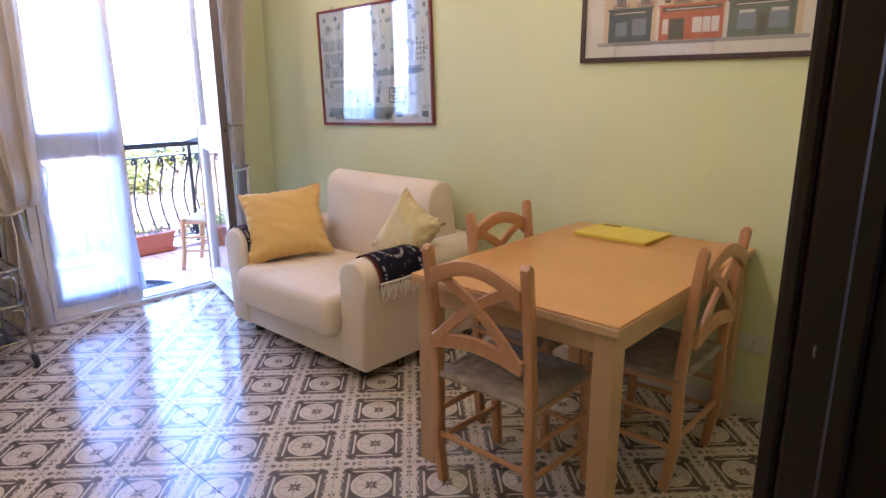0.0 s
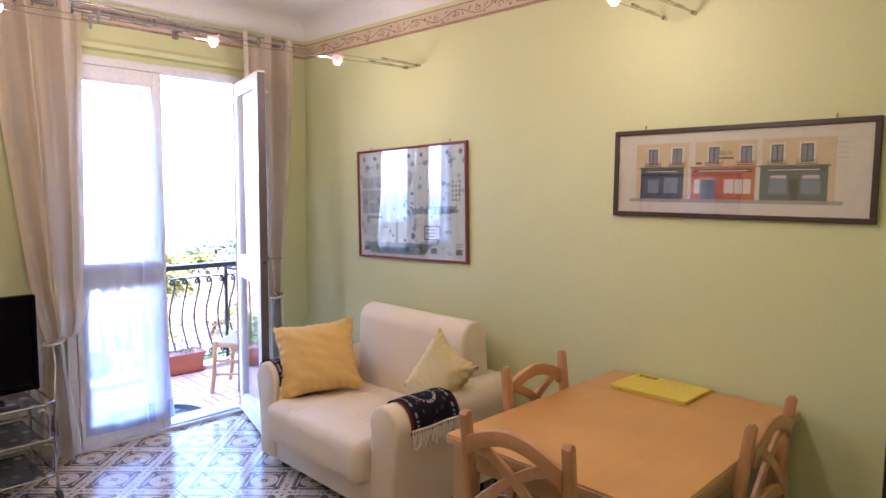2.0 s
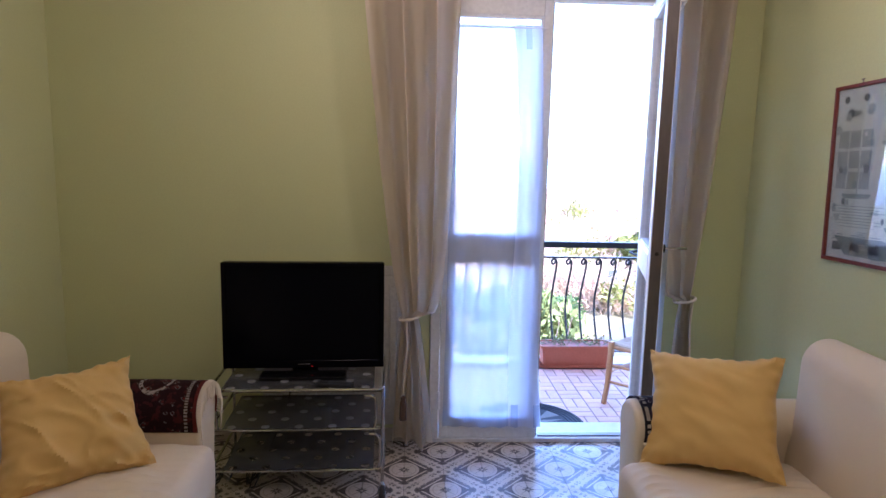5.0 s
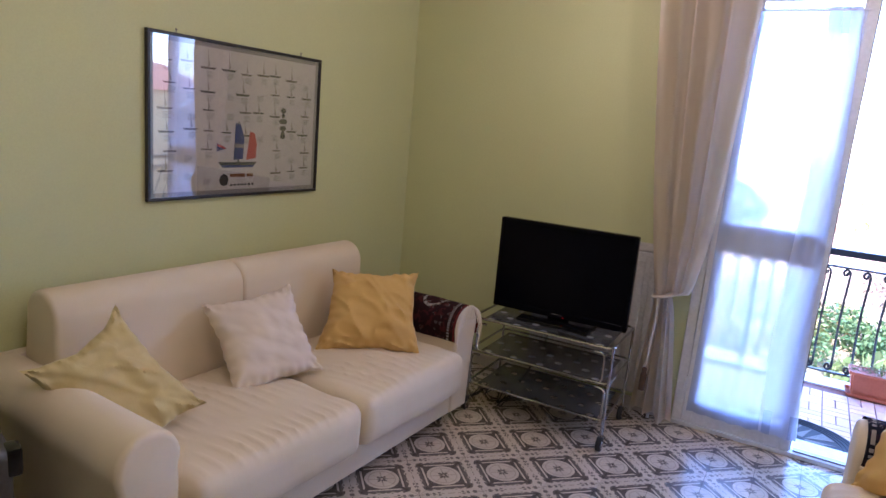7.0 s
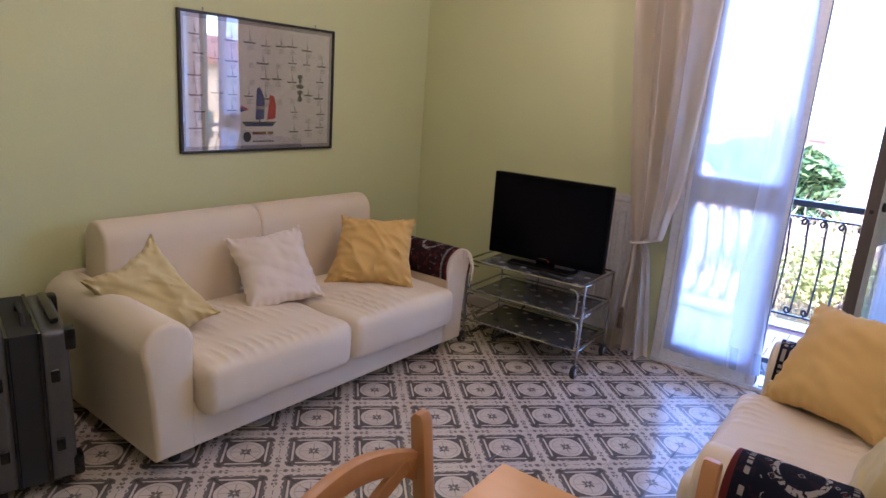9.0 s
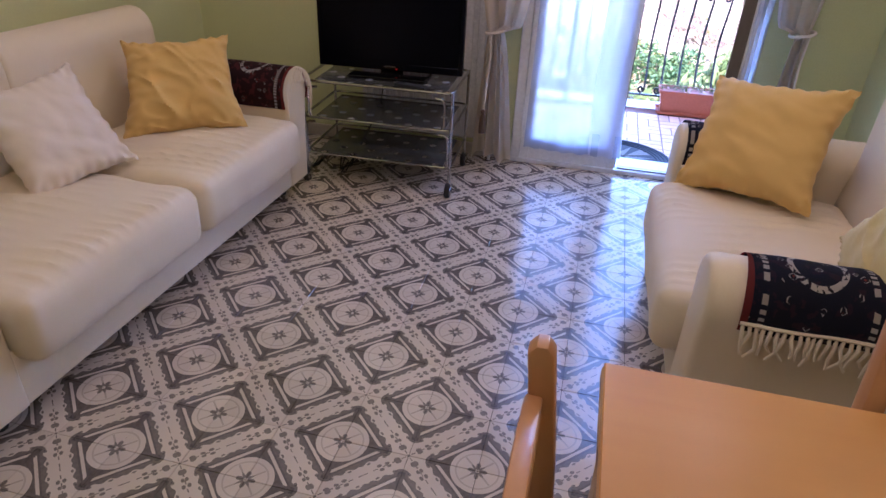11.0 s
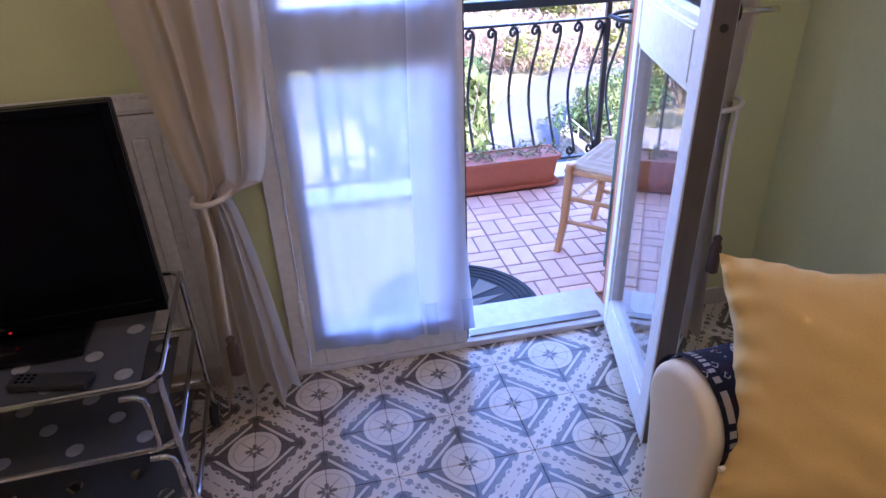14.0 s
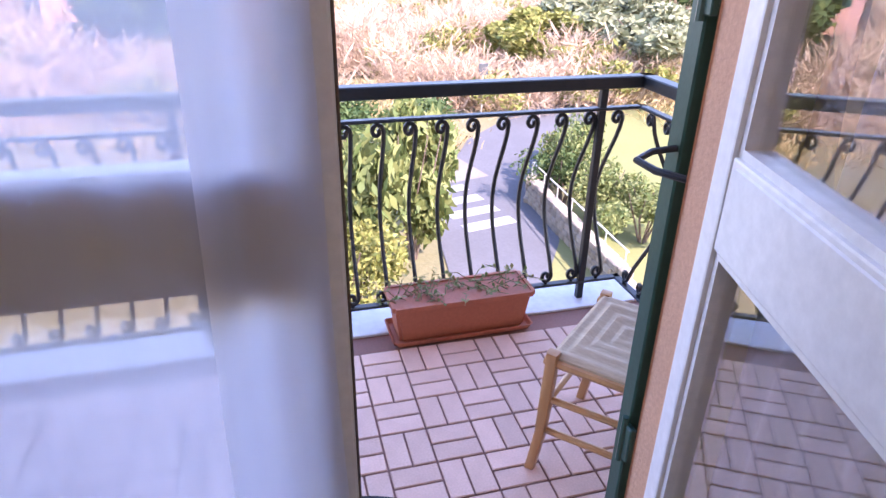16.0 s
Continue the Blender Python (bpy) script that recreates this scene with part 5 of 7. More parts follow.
# ---- suitcase ----
su = thing("suitcase", pose(-1.315, -0.085, 0, 0, 0, -15), "silver hard-shell trolley suitcase with black trim standing by the sofa", "suitcase")
for sg in (-1, 1):
    bm = B(); box(bm, sg * 0.046 if sg > 0 else -0.135, 0.135 if sg > 0 else -0.046, -0.46, 0.0, 0.05, 0.63, 0.022, 3)
    part("shell", bm, SILVER, su, "silver ribbed shell", True)
    for z0 in (0.05, 0.55):
        for y0 in (-0.462, -0.062):
            bm = B(); box(bm, sg * 0.137 - 0.02, sg * 0.137 + 0.002 * sg + 0.02 * (1 if sg < 0 else 0.1), y0, y0 + 0.064, z0, z0 + 0.082, 0.012, 2); part("corner_guard", bm, BLACKGLOSS, su, "black corner guard", True)
    for z in (0.17, 0.44):
        bm = B(); box(bm, sg * 0.085 - 0.014, sg * 0.085 + 0.014, -0.002, 0.008, z, z + 0.05, 0.004, 1); part("latch_plate", bm, BLACKGLOSS, su)
    bm = B(); box(bm, sg * 0.0475 - 0.0065, sg * 0.0475 + 0.0065, -0.465, 0.004, 0.047, 0.635, 0.003, 1); part("rim", bm, BLACKGLOSS, su, "glossy black rim")
bm = B(); box(bm, -0.0405, 0.0405, -0.455, -0.002, 0.055, 0.631); part("seam", bm, BLACKMAT, su, "black central seam")
bm = B(); tube(bm, [(-0.01, -0.10, 0.63), (-0.01, -0.12, 0.665), (-0.01, -0.26, 0.665), (-0.01, -0.28, 0.63)], 0.009, 8); part("carry_handle", bm, BLACKMAT, su, "", True)
for yy in (-0.36, -0.08):
    bm = B(); tube(bm, [(-0.10, yy, 0.62), (-0.10, yy, 0.640)], 0.008, 8)
    ph = part("handle_tube", bm, CHROME, su, "", True)
bm = B(); box(bm, -0.116, -0.084, -0.385, -0.055, 0.638, 0.660, 0.010, 2); part("grip", bm, BLACKGLOSS, ph, "black moulded grip", True)
for sx in (-0.10, 0.10):
    for y in (-0.41, -0.05):
        bm = B(); lathe(bm, [(0.012, -0.014), (0.024, -0.012), (0.026, 0), (0.024, 0.012), (0.012, 0.014)], 14)
        bmesh.ops.rotate(bm, matrix=Matrix.Rotation(radians(90), 3, "Y"), verts=bm.verts)
        bmesh.ops.translate(bm, vec=(sx, y, 0.026), verts=bm.verts); part("wheel", bm, BLACKMAT, su, "", True)

# ---- pictures ----

def picture(name, m, w, h, bar, frame_mat, paper, label, deep=0.022, mat_border=0.0):
    """Hangs with its back at local y=0, faces -y; x across, z up from the centre."""
    p = thing(name, m, label, "picture", "framed pictures")
    for x0, x1, z0, z1 in ((-w / 2, w / 2, h / 2 - bar, h / 2), (-w / 2, w / 2, -h / 2, -h / 2 + bar), (-w / 2, -w / 2 + bar, -h / 2 + bar, h / 2 - bar), (w / 2 - bar, w / 2, -h / 2 + bar, h / 2 - bar)):
        bm = B(); box(bm, x0, x1, -deep, -0.001, z0, z1, 0.003, 2); part("frame_bar", bm, frame_mat, p)
    bm = B(); box(bm, -w / 2 + bar, w / 2 - bar, -0.010, -0.002, -h / 2 + bar, h / 2 - bar); part("print", bm, paper, p)
    bm = B(); box(bm, -w / 2 + bar, w / 2 - bar, -0.0165, -0.0145, -h / 2 + bar, h / 2 - bar); g = part("glass", bm, GLASS, p, "glossy picture glass"); g.visible_shadow = False
    for x in (-w * 0.36, w * 0.36):
        bm = B(); tube(bm, [(x, -0.006, h / 2 - 0.004), (x, -0.006, h / 2 + 0.014)], 0.0025, 6); tube(bm, [(x, -0.012, h / 2 + 0.014), (x, 0, h / 2 + 0.018)], 0.0025, 6); part("hook", bm, BRASS, p)
    return p


def flat(bm, x0, x1, z0, z1, lay=0):
    y = -0.0102 - 0.0003 * lay
    bm.faces.new([bm.verts.new(q) for q in ((x0, y, z0), (x1, y, z0), (x1, y, z1), (x0, y, z1))])


def blob(bm, pts, lay=0):
    y = -0.0102 - 0.0003 * lay
    bm.faces.new([bm.verts.new((x, y, z)) for x, z in pts])


def boat(hull, sail, x, z, s, lay=2):
    blob(hull, [(x - s, z), (x + s, z), (x + s * .75, z - s * .22), (x - s * .8, z - s * .22)], lay)
    blob(sail, [(x - .04 * s, z), (x + .04 * s, z), (x + .03 * s, z + 1.6 * s), (x - .03 * s, z + 1.6 * s)], lay)


def lines(bm, x, z, w, n, gap, lay=2, seed=0):
    rnd = random.Random(seed)
    for k in range(n):
        flat(bm, x, x + w * rnd.uniform(.6, 1), z - gap * k - gap * .45, z - gap * k, lay)


# A: marine chart in a cherry frame
wA, hA = 1.045, 0.738
pa = picture("picture", pose(-3.134, YN - 0.001, 1.558, 0, -1.8, 0), wA, hA, 0.016, FRAMERED, ink("pale_blue_paper", (0.68, 0.76, 0.71)), "poster of ships on pale blue paper in a red frame")
rnd = random.Random(11)
band, darkb, sand, whiteb, hull = B(), B(), B(), B(), B()
flat(whiteb, -wA / 2 + .022, wA / 2 - .022, -hA / 2 + .022, -hA / 2 + .03, 1); flat(whiteb, -wA / 2 + .022, wA / 2 - .022, hA / 2 - .03, hA / 2 - .022, 1)
for k in range(9):
    x = -wA / 2 + .07 + k * .115
    blob(darkb, [(x + .016 * math.cos(a), hA / 2 - .06 + .016 * math.sin(a)) for a in [j * .785 for j in range(8)]], 2)
    blob(hull, [(x + .03 + .022 * math.cos(a), hA / 2 - .115 + .018 * math.sin(a)) for a in [j * 1.05 for j in range(6)]], 2)
for x in (-.115, -.01):
    blob(sand, [(x + .05 * math.cos(a), .165 + .052 * math.sin(a)) for a in [j * .314 for j in range(20)]], 2)
flat(sand, -.06, -.03, .03, .1, 2)
for k in range(3):
    for j in range(3):
        flat(band, -wA / 2 + .04 + .07 * j, -wA / 2 + .10 + .07 * j, .03 - .085 * k + .08, .10 - .085 * k + .08, 2)
for x, z, s in ((.22, -.02, .22), (-.35, -.08, .09), (-.12, -.26, .34), (.36, -.04, .10)):
    boat(hull, band, x, z, s)
for k in range(6):
    flat(band, .05 + .045 * k, .052 + .045 * k, -.02, .22, 2)
for x in (-.47, -.36, -.25, -.05, .1, .2, .42):
    flat(darkb, x, x + .055, -hA / 2 + .05, -hA / 2 + .085, 2); lines(hull, x, -hA / 2 + .12, .08, 3, .009, 2, int(x * 100))
for k in range(5):
    for j in range(3):
        blob(darkb, [(.40 + .028 * j + .008 * math.cos(a), .13 - .028 * k + .009 * math.sin(a)) for a in [q * 1.05 for q in range(6)]], 2)
flat(darkb, .14, .29, -.235, -.14, 2); flat(whiteb, .15, .28, -.225, -.15, 3); lines(darkb, .165, -.165, .1, 3, .02, 4, 3)
for k in range(8):
    lines(hull, -.47 + .02 * (k % 2), -.13 - .012 * k, .3, 1, .006, 2, k)
for k in range(130):
    x, z = rnd.uniform(-.49, .47), rnd.uniform(-.33, .30)
    if abs(x + .06) < .13 and z > .08:
        continue
    r = rnd.uniform(.009, .026)
    tgt = (darkb, hull, band, whiteb)[k % 4]
    if k % 3:
        blob(tgt, [(x + r * rnd.uniform(.5, 1.1) * math.cos(q * .9), z + r * rnd.uniform(.5, 1.1) * math.sin(q * .9)) for q in range(7)], 5 + k * .03)
    else:
        lines(tgt, x, z, .05, 3, .008, 5 + k * .03, k)
for nm, b_, c in (("ship_print", hull, (0.24, 0.33, 0.35)), ("dark_print", darkb, (0.12, 0.17, 0.20)), ("grey_print", band, (0.38, 0.45, 0.44)), ("globe_print", sand, (0.45, 0.36, 0.24)), ("white_print", whiteb, (0.72, 0.74, 0.72))):
    part(nm, b_, ink(nm + "_a", c), pa)

# B: row of shopfronts in a walnut frame
wB, hB = 1.085, 0.402
pb = picture("picture", pose(-1.102, YN - 0.001, 1.733), wB, hB, 0.022, FRAMEDARK, ink("cream_mount", (0.72, 0.66, 0.55)), "watercolour of three shopfronts in a dark wooden frame")
wallp, navy, red, grn, pane_, cream, greyp, dk = (B() for _ in range(8))
for x0, x1 in ((-.43, -.18), (-.15, .11), (.13, .40)):
    flat(wallp, x0, x1, -.115, .135, 1)
for x0, x1, bmx in ((-.405, -.20, navy), (-.165, .105, red), (.125, .375, grn)):
    flat(bmx, x0, x1, -.117, .02, 2)
    flat(dk, x0 + .012, x1 - .012, .0, .016, 3)
    flat(cream, x0 + .03, x1 - .03, .005, .009, 4)
    flat(bmx, x0 - .008, x1 + .008, .02, .027, 3)
for x0, x1, z0, z1, bmx in ((-.37, -.315, -.09, -.03, pane_), (-.29, -.225, -.09, -.02, pane_), (-.12, -.055, -.115, -.03, dk), (-.02, .02, -.09, -.03, cream), (.024, .055, -.09, -.03, cream), (.059, .09, -.09, -.03, cream),
                            (.16, .23, -.09, -.025, pane_), (.24, .27, -.115, -.03, dk), (.28, .35, -.09, -.025, pane_), (.165, .225, -.03, -.015, cream), (.285, .345, -.03, -.015, cream), (-.15, -.125, -.09, -.03, cream)):
    flat(bmx, x0, x1, z0, z1, 3)
for x in (-.37, -.255, -.09, .045, .165, .275):
    flat(cream, x - .007, x + .052, .033, .117, 2); flat(dk, x, x + .045, .037, .11, 3); flat(pane_, x + .004, x + .02, .042, .105, 4); flat(pane_, x + .025, x + .041, .042, .105, 4)
    flat(dk, x - .016, x + .06, .030, .034, 4); flat(dk, x - .016, x + .06, .045, .047, 5)
    for j in range(8):
        flat(dk, x - .015 + .0105 * j, x - .0135 + .0105 * j, .030, .047, 5)
        if x < .1:
            flat(red, x - .014 + .01 * j, x - .007 + .01 * j, .036 + .004 * (j % 3), .043 + .004 * (j % 3), 6)
flat(greyp, -.46, .43, -.132, -.116, 2)
for k in range(4):
    for x0 in (-.45, .405):
        flat(greyp, x0, x0 + .035, .05 + .02 * k, .052 + .02 * k, 2)
flat(dk, -.145, -.12, .036, .046, 4)
for nm, b_, c in (("facade_print", wallp, (0.66, 0.50, 0.30)), ("navy_print", navy, (0.05, 0.07, 0.12)), ("red_print", red, (0.50, 0.11, 0.06)), ("green_print", grn, (0.10, 0.125, 0.13)), ("pane_print", pane_, (0.20, 0.23, 0.30)), ("cream_print", cream, (0.72, 0.67, 0.58)), ("pavement_print", greyp, (0.36, 0.34, 0.31)), ("dark_print", dk, (0.06, 0.05, 0.06))):
    part(nm, b_, ink(nm + "_b", c), pb)


def words(name, text, size, x, z, y, material, parent, turn=0):
    cu = bpy.data.curves.new(name, "FONT")
    cu.body, cu.size, cu.extrude, cu.align_x = text, size, 0.0001, "CENTER"
    tmp = bpy.data.objects.new(name + "_tmp", cu)
    scene.collection.objects.link(tmp)
    me = bpy.data.meshes.new_from_object(tmp.evaluated_get(bpy.context.evaluated_depsgraph_get()))
    bpy.data.objects.remove(tmp)
    me.materials.clear(); me.materials.append(material)
    ob = new(name, me)
    ob.parent = parent
    ob.matrix_local = pose(x, y, z, 90, 0, turn)
    return ob


LETTER = ink("letter_brown", (0.22, 0.10, 0.05))
words("lettering", "BON", 0.024, -.018, .075, -0.0120, LETTER, pb)
bm = B()
flat(bm, -.052, .016, .057, .066, 4)
part("lettering_bar", bm, LETTER, pb)

# C: sailing yachts in a black frame
wC, hC = 1.045, 0.71
pc = picture("picture", pose(-2.873, YS + 0.001, 1.48, 0, 0, 180), wC, hC, 0.014, FRAMEBLACK, ink("grey_cream_paper", (0.62, 0.58, 0.51)), "poster of small sailing yachts in a thin black frame")
hull, mast, txt, blue, redb, grey, dk = (B() for _ in range(7))
flat(grey, -wC / 2 + .014, wC / 2 - .014, hC / 2 - .034, hC / 2 - .014, 1); flat(grey, -wC / 2 + .014, wC / 2 - .014, -hC / 2 + .014, -hC / 2 + .034, 1)
flat(grey, -wC / 2 + .014, -wC / 2 + .034, -hC / 2 + .034, hC / 2 - .034, 1); flat(grey, wC / 2 - .034, wC / 2 - .014, -hC / 2 + .034, hC / 2 - .034, 1)
rnd = random.Random(21)
for i in range(9):
    for j in range(6):
        x, z = -.42 + .105 * i + rnd.uniform(-.015, .015), .24 - .095 * j + rnd.uniform(-.015, .015)
        if -.20 < x < .14 and z < -.06 or .20 < x < .32 and -.08 < z < .10:
            continue
        if rnd.random() < .8:
            boat(hull if rnd.random() < .6 else dk, mast, x, z, rnd.uniform(.030, .046))
            blob(mast, [(x, z + .004), (x + .012, z + .006), (x + .001, z + .04)], 3)
        lines(txt, x - .01, z - .018, .045, 5, .006, 2, i * 9 + j)
boat(blue, dk, -.03, -.19, .12)
blob(dk, [(-.15, -.19), (.09, -.19), (.07, -.205), (-.13, -.205)], 3)
blob(blue, [(-.06, -.18), (.0, -.175), (.005, -.07), (-.02, -.01), (-.05, -.005)], 3)
blob(redb, [(.02, -.18), (.08, -.17), (.085, -.10), (.07, -.05), (.04, -.04)], 3)
blob(mast, [(-.058, -.12), (.003, -.125), (.004, -.105), (-.056, -.10)], 4)
blob(redb, [(-.157, -.105), (-.11, -.12), (-.11, -.13), (-.157, -.115)], 4)
blob(blue, [(-.16, -.10), (-.10, -.125), (-.16, -.14)], 3)
for r, z in ((.02, .07), (.012, .045), (.03, .015), (.024, -.02), (.012, -.045), (.02, -.06)):
    blob(dk, [(.26 + r * math.cos(a), z + .014 * math.sin(a)) for a in [q * .785 for q in range(8)]], 3)
blob(dk, [(-.115 + .028 * math.cos(a), -.275 + .03 * math.sin(a)) for a in [q * .785 for q in range(8)]], 3)
for k in range(7):
    blob(dk, [(-.07 + .022 * k + .009 * math.cos(a), -.30 + .006 * math.sin(a)) for a in [q * 1.05 for q in range(6)]], 3)
for nm, b_, c in (("hull_print", hull, (0.12, 0.10, 0.09)), ("sail_print", mast, (0.30, 0.27, 0.24)), ("text_print", txt, (0.30, 0.28, 0.25)), ("blue_print", blue, (0.03, 0.05, 0.20)), ("red_print", redb, (0.50, 0.05, 0.05)), ("border_print", grey, (0.30, 0.28, 0.26)), ("dark_print", dk, (0.06, 0.06, 0.06))):
    part(nm, b_, ink(nm + "_c", c), pc)
bm = B()
for x0, x1 in ((-.08, .015), (.025, .065)):
    flat(bm, x0, x1, -.262, -.246, 4)
part("lettering_bar", bm, LETTER, pc)

# ---- socket on the wall ----
so = thing("wall_socket", pose(-0.739, YN, 0.345), "ivory plastic wall socket low on the green wall", "socket")
bm = B(); box(bm, -0.06, 0.06, -0.010, 0, -0.04, 0.04, 0.004, 2); part("plate", bm, PLASTICW, so)
bm = B(); box(bm, -0.022, 0.022, -0.0115, -0.0101, -0.026, 0.026, 0.001, 1); part("insert", bm, PLASTICW, so)
bm = B()
for z in (-0.012, 0, 0.012):
    tube(bm, [(0, -0.0113, z), (0, -0.0120, z)], 0.0028, 8)
part("pin_hole", bm, BLACKMAT, so)

# ---- outside of the house ----
# Beyond the door splay this wall is unseen, sized to cast the house shadow.
bm = B()
SPLAY = 0.115
prism(bm, [(-4.424, DY1 - 0.004), (XO, DY1 + SPLAY), (XO, 7), (-4.424, 7)], "z", -6, 3.3)
prism(bm, [(-4.424, DY0 + 0.004), (XO, DY0 - SPLAY), (XO, -7), (-4.424, -7)], "z", -6, 3.3)
prism(bm, [(-4.424, DY0 + 0.005), (XO, DY0 - SPLAY + 0.001), (XO, DY1 + SPLAY - 0.001), (-4.424, DY1 - 0.005)], "z", DZ + 0.02, 3.3)
prism(bm, [(-4.424, DY0 + 0.005), (XO, DY0 - SPLAY + 0.001), (XO, DY1 + SPLAY - 0.001), (-4.424, DY1 - 0.005)], "z", -6, -0.02)
prism(bm, [(-4.337, DY1 - 0.021), (XO + 0.001, DY1 + SPLAY - 0.003), (XO + 0.001, DY1 + SPLAY - 0.0005), (-4.424, DY1 - 0.0005), (-4.337, DY1 - 0.0005)], "z", 0.0, DZ)
struct("wall_outer", bm, PEACH, "peach rendered outer wall of the house", "wall")
# Unseen slab and walls, added to keep the sun out of the room.
bm = B(); box(bm, XO - 0.3, 6, -7, 7, 3.3, 3.5)
struct("roof", bm, CEIL, "unseen slab added above the house to block the sun", "roof")
bm = B(); box(bm, 2.1, 2.3, -7, 7, -6, 3.3); box(bm, XO + 0.2, 2.1, -7, -6.8, -6, 3.3); box(bm, XO + 0.2, 2.1, 6.8, 7, -6, 3.3)
struct("wall_sun_block", bm, PEACH, "unseen plain walls added to close the house against the sun", "wall")

YB0, YB1, XR = -1.6, 3.04, -5.75
bm = B(); box(bm, -5.86, XO, YB0 - 0.1, YB1 + 0.1, -0.2, -0.008)
slab = struct("floor_balcony", bm, MORTAR, "pink brick-paved balcony floor laid in basket weave", "floor")
bm = B(); box(bm, -5.87, -5.67, YB0 - 0.11, YB1 + 0.11, -0.007, 0.006, 0.003, 1)
part("edge_stone", bm, MARBLE, slab, "pale stone balcony edge")

# railing
ra = thing("balcony_railing", pose(XR, 1.5, 0), "dark wrought-iron balcony railing with bellied scroll bars", "railing")


def rail_run(p0, p1, z, w, h, nm):
    p0, p1 = Vector(p0), Vector(p1)
    d = (p1 - p0).normalized()
    n = Vector((-d.y, d.x, 0)) * w / 2
    bm = B()
    vs = [bm.verts.new((p + s * n + Vector((0, 0, zz))) - Vector((XR, 1.5, 0))) for p in (p0 - d * w / 2, p1 + d * w / 2) for s in (1, -1) for zz in (z - h / 2, z + h / 2)]
    for f in ((0, 1, 3, 2), (4, 6, 7, 5), (0, 4, 5, 1), (2, 3, 7, 6), (1, 5, 7, 3), (0, 2, 6, 4)):
        bm.faces.new([vs[k] for k in f])
    bmesh.ops.bevel(bm, geom=list(bm.edges), offset=0.004, segments=1, affect="EDGES")
    return part(nm, bm, IRON, ra)


A0, A1, A2 = (XR, YB0, 0), (XR, YB1, 0), (XO - 0.02, YB1, 0)
for a, c in ((A0, A1), (A1, A2)):
    rail_run(a, c, 0.93, 0.055, 0.045, "top_rail")
    rail_run(a, c, 0.83, 0.035, 0.012, "upper_rail")
    rail_run(a, c, 0.085, 0.035, 0.012, "lower_rail")


def bar_mesh():
    """A bellied bar standing at the origin, belly towards -x, with a crook curling towards -y at each end."""
    bm = B()

    def curl(zc, sg):
        out = []
        for j in range(17):
            a = 0.46 * j
            r = 0.025 * math.exp(-0.075 * j)
            out.append((-0.004, -0.025 + r * math.cos(a), zc + sg * r * 1.25 * math.sin(a)))
        return out
    body = []
    for k in range(17):
        q = k / 16
        body.append((-0.135 * math.sin(math.pi * q ** 0.9) ** 1.5 - 0.004, 0, 0.125 + 0.665 * q))
    tube(bm, curl(0.125, -1)[:0:-1] + body + curl(0.79, 1)[1:], 0.0085, 6)
    for z in (0.090, 0.824):
        tube(bm, [(0, -0.024, z - 0.008), (0, -0.024, z + 0.008)], 0.007, 6)
    return mesh_of("scroll_bar", bm, IRON, True)


SCROLL = bar_mesh()
k = 0
y = YB1 - 0.075
while y > YB0:
    ob = new("scroll_bar", SCROLL)
    ob.parent = ra
    ob.matrix_local = Matrix.Translation((0, y - 1.5, 0)) @ Matrix.Rotation(radians(0), 4, "Z")
    y -= 0.1165
for k in range(9):
    x = XR + 0.09 + 0.1165 * k
    ob = new("scroll_bar", SCROLL)
    ob.parent = ra
    ob.matrix_local = Matrix.Translation((x - XR, YB1 - 1.5, 0)) @ Matrix.Rotation(radians(-90), 4, "Z")
for yy in (YB1 - 0.17, 1.35, -0.15, YB0):
    bm = B(); box(bm, -0.014, 0.014, yy - 1.5 - 0.014, yy - 1.5 + 0.014, 0.0, 0.91, 0.003, 1); part("post", bm, IRON, ra)

# shutters folded back on the outer wall
for y0, sg in ((DY1 + 0.095, 1), (DY0 - 0.095, -1)):
    sh = thing("shutter", pose(XO, y0, 0), "dark green painted wooden shutter folded back against the outer wall", "shutter", "balcony door shutters")
    for a in (0.0, 0.50):
        bm = B(); box(bm, -0.075, -0.028, min(sg * a, sg * (a + 0.07)), max(sg * a, sg * (a + 0.07)), 0.05, 2.48, 0.004, 1); part("stile", bm, SHUTTER, sh)
    for z in (0.05, 1.2, 2.40):
        bm = B(); box(bm, -0.073, -0.030, min(sg * .07, sg * .5), max(sg * .07, sg * .5), z, z + 0.08, 0.003, 1); part("rail", bm, SHUTTER, sh)
    for z0, z1 in ((0.13, 1.2), (1.28, 2.40)):
        n = int((z1 - z0) / 0.045)
        for j in range(n):
            z = z0 + (j + .5) * (z1 - z0) / n
            bm = B(); prism(bm, [(-0.070, z - .022), (-0.064, z - .022), (-0.034, z + .020), (-0.040, z + .020)], "y", min(sg * .07, sg * .5), max(sg * .07, sg * .5)); part("slat", bm, SHUTTER, sh)
    for z in (0.30, 1.30, 2.15):
        bm = B(); box(bm, -0.03, -0.0, sg * 0.0 - 0.012, sg * 0.0 + 0.004, z, z + 0.10, 0.003, 1); tube(bm, [(-0.028, -0.012 * sg, z - .01), (-0.028, -0.012 * sg, z + .12)], 0.008, 8); part("hinge", bm, SHUTTER, sh)
    if sg > 0:
        bm = B(); tube(bm, [(-0.04, -0.002, 1.06), (-0.045, -0.05, 1.055), (-0.02, -0.095, 1.05), (0.03, -0.085, 1.045), (0.075, -0.045, 1.04)], 0.007, 8); part("hold_back", bm, IRON, sh, "bent iron hold-back bar", True)

# planter
pl = thing("planter_box", pose(-5.648, 2.297, 0.006, 0, 0, 1), "terracotta plastic trough with dry straggling plants on the balcony", "planter")


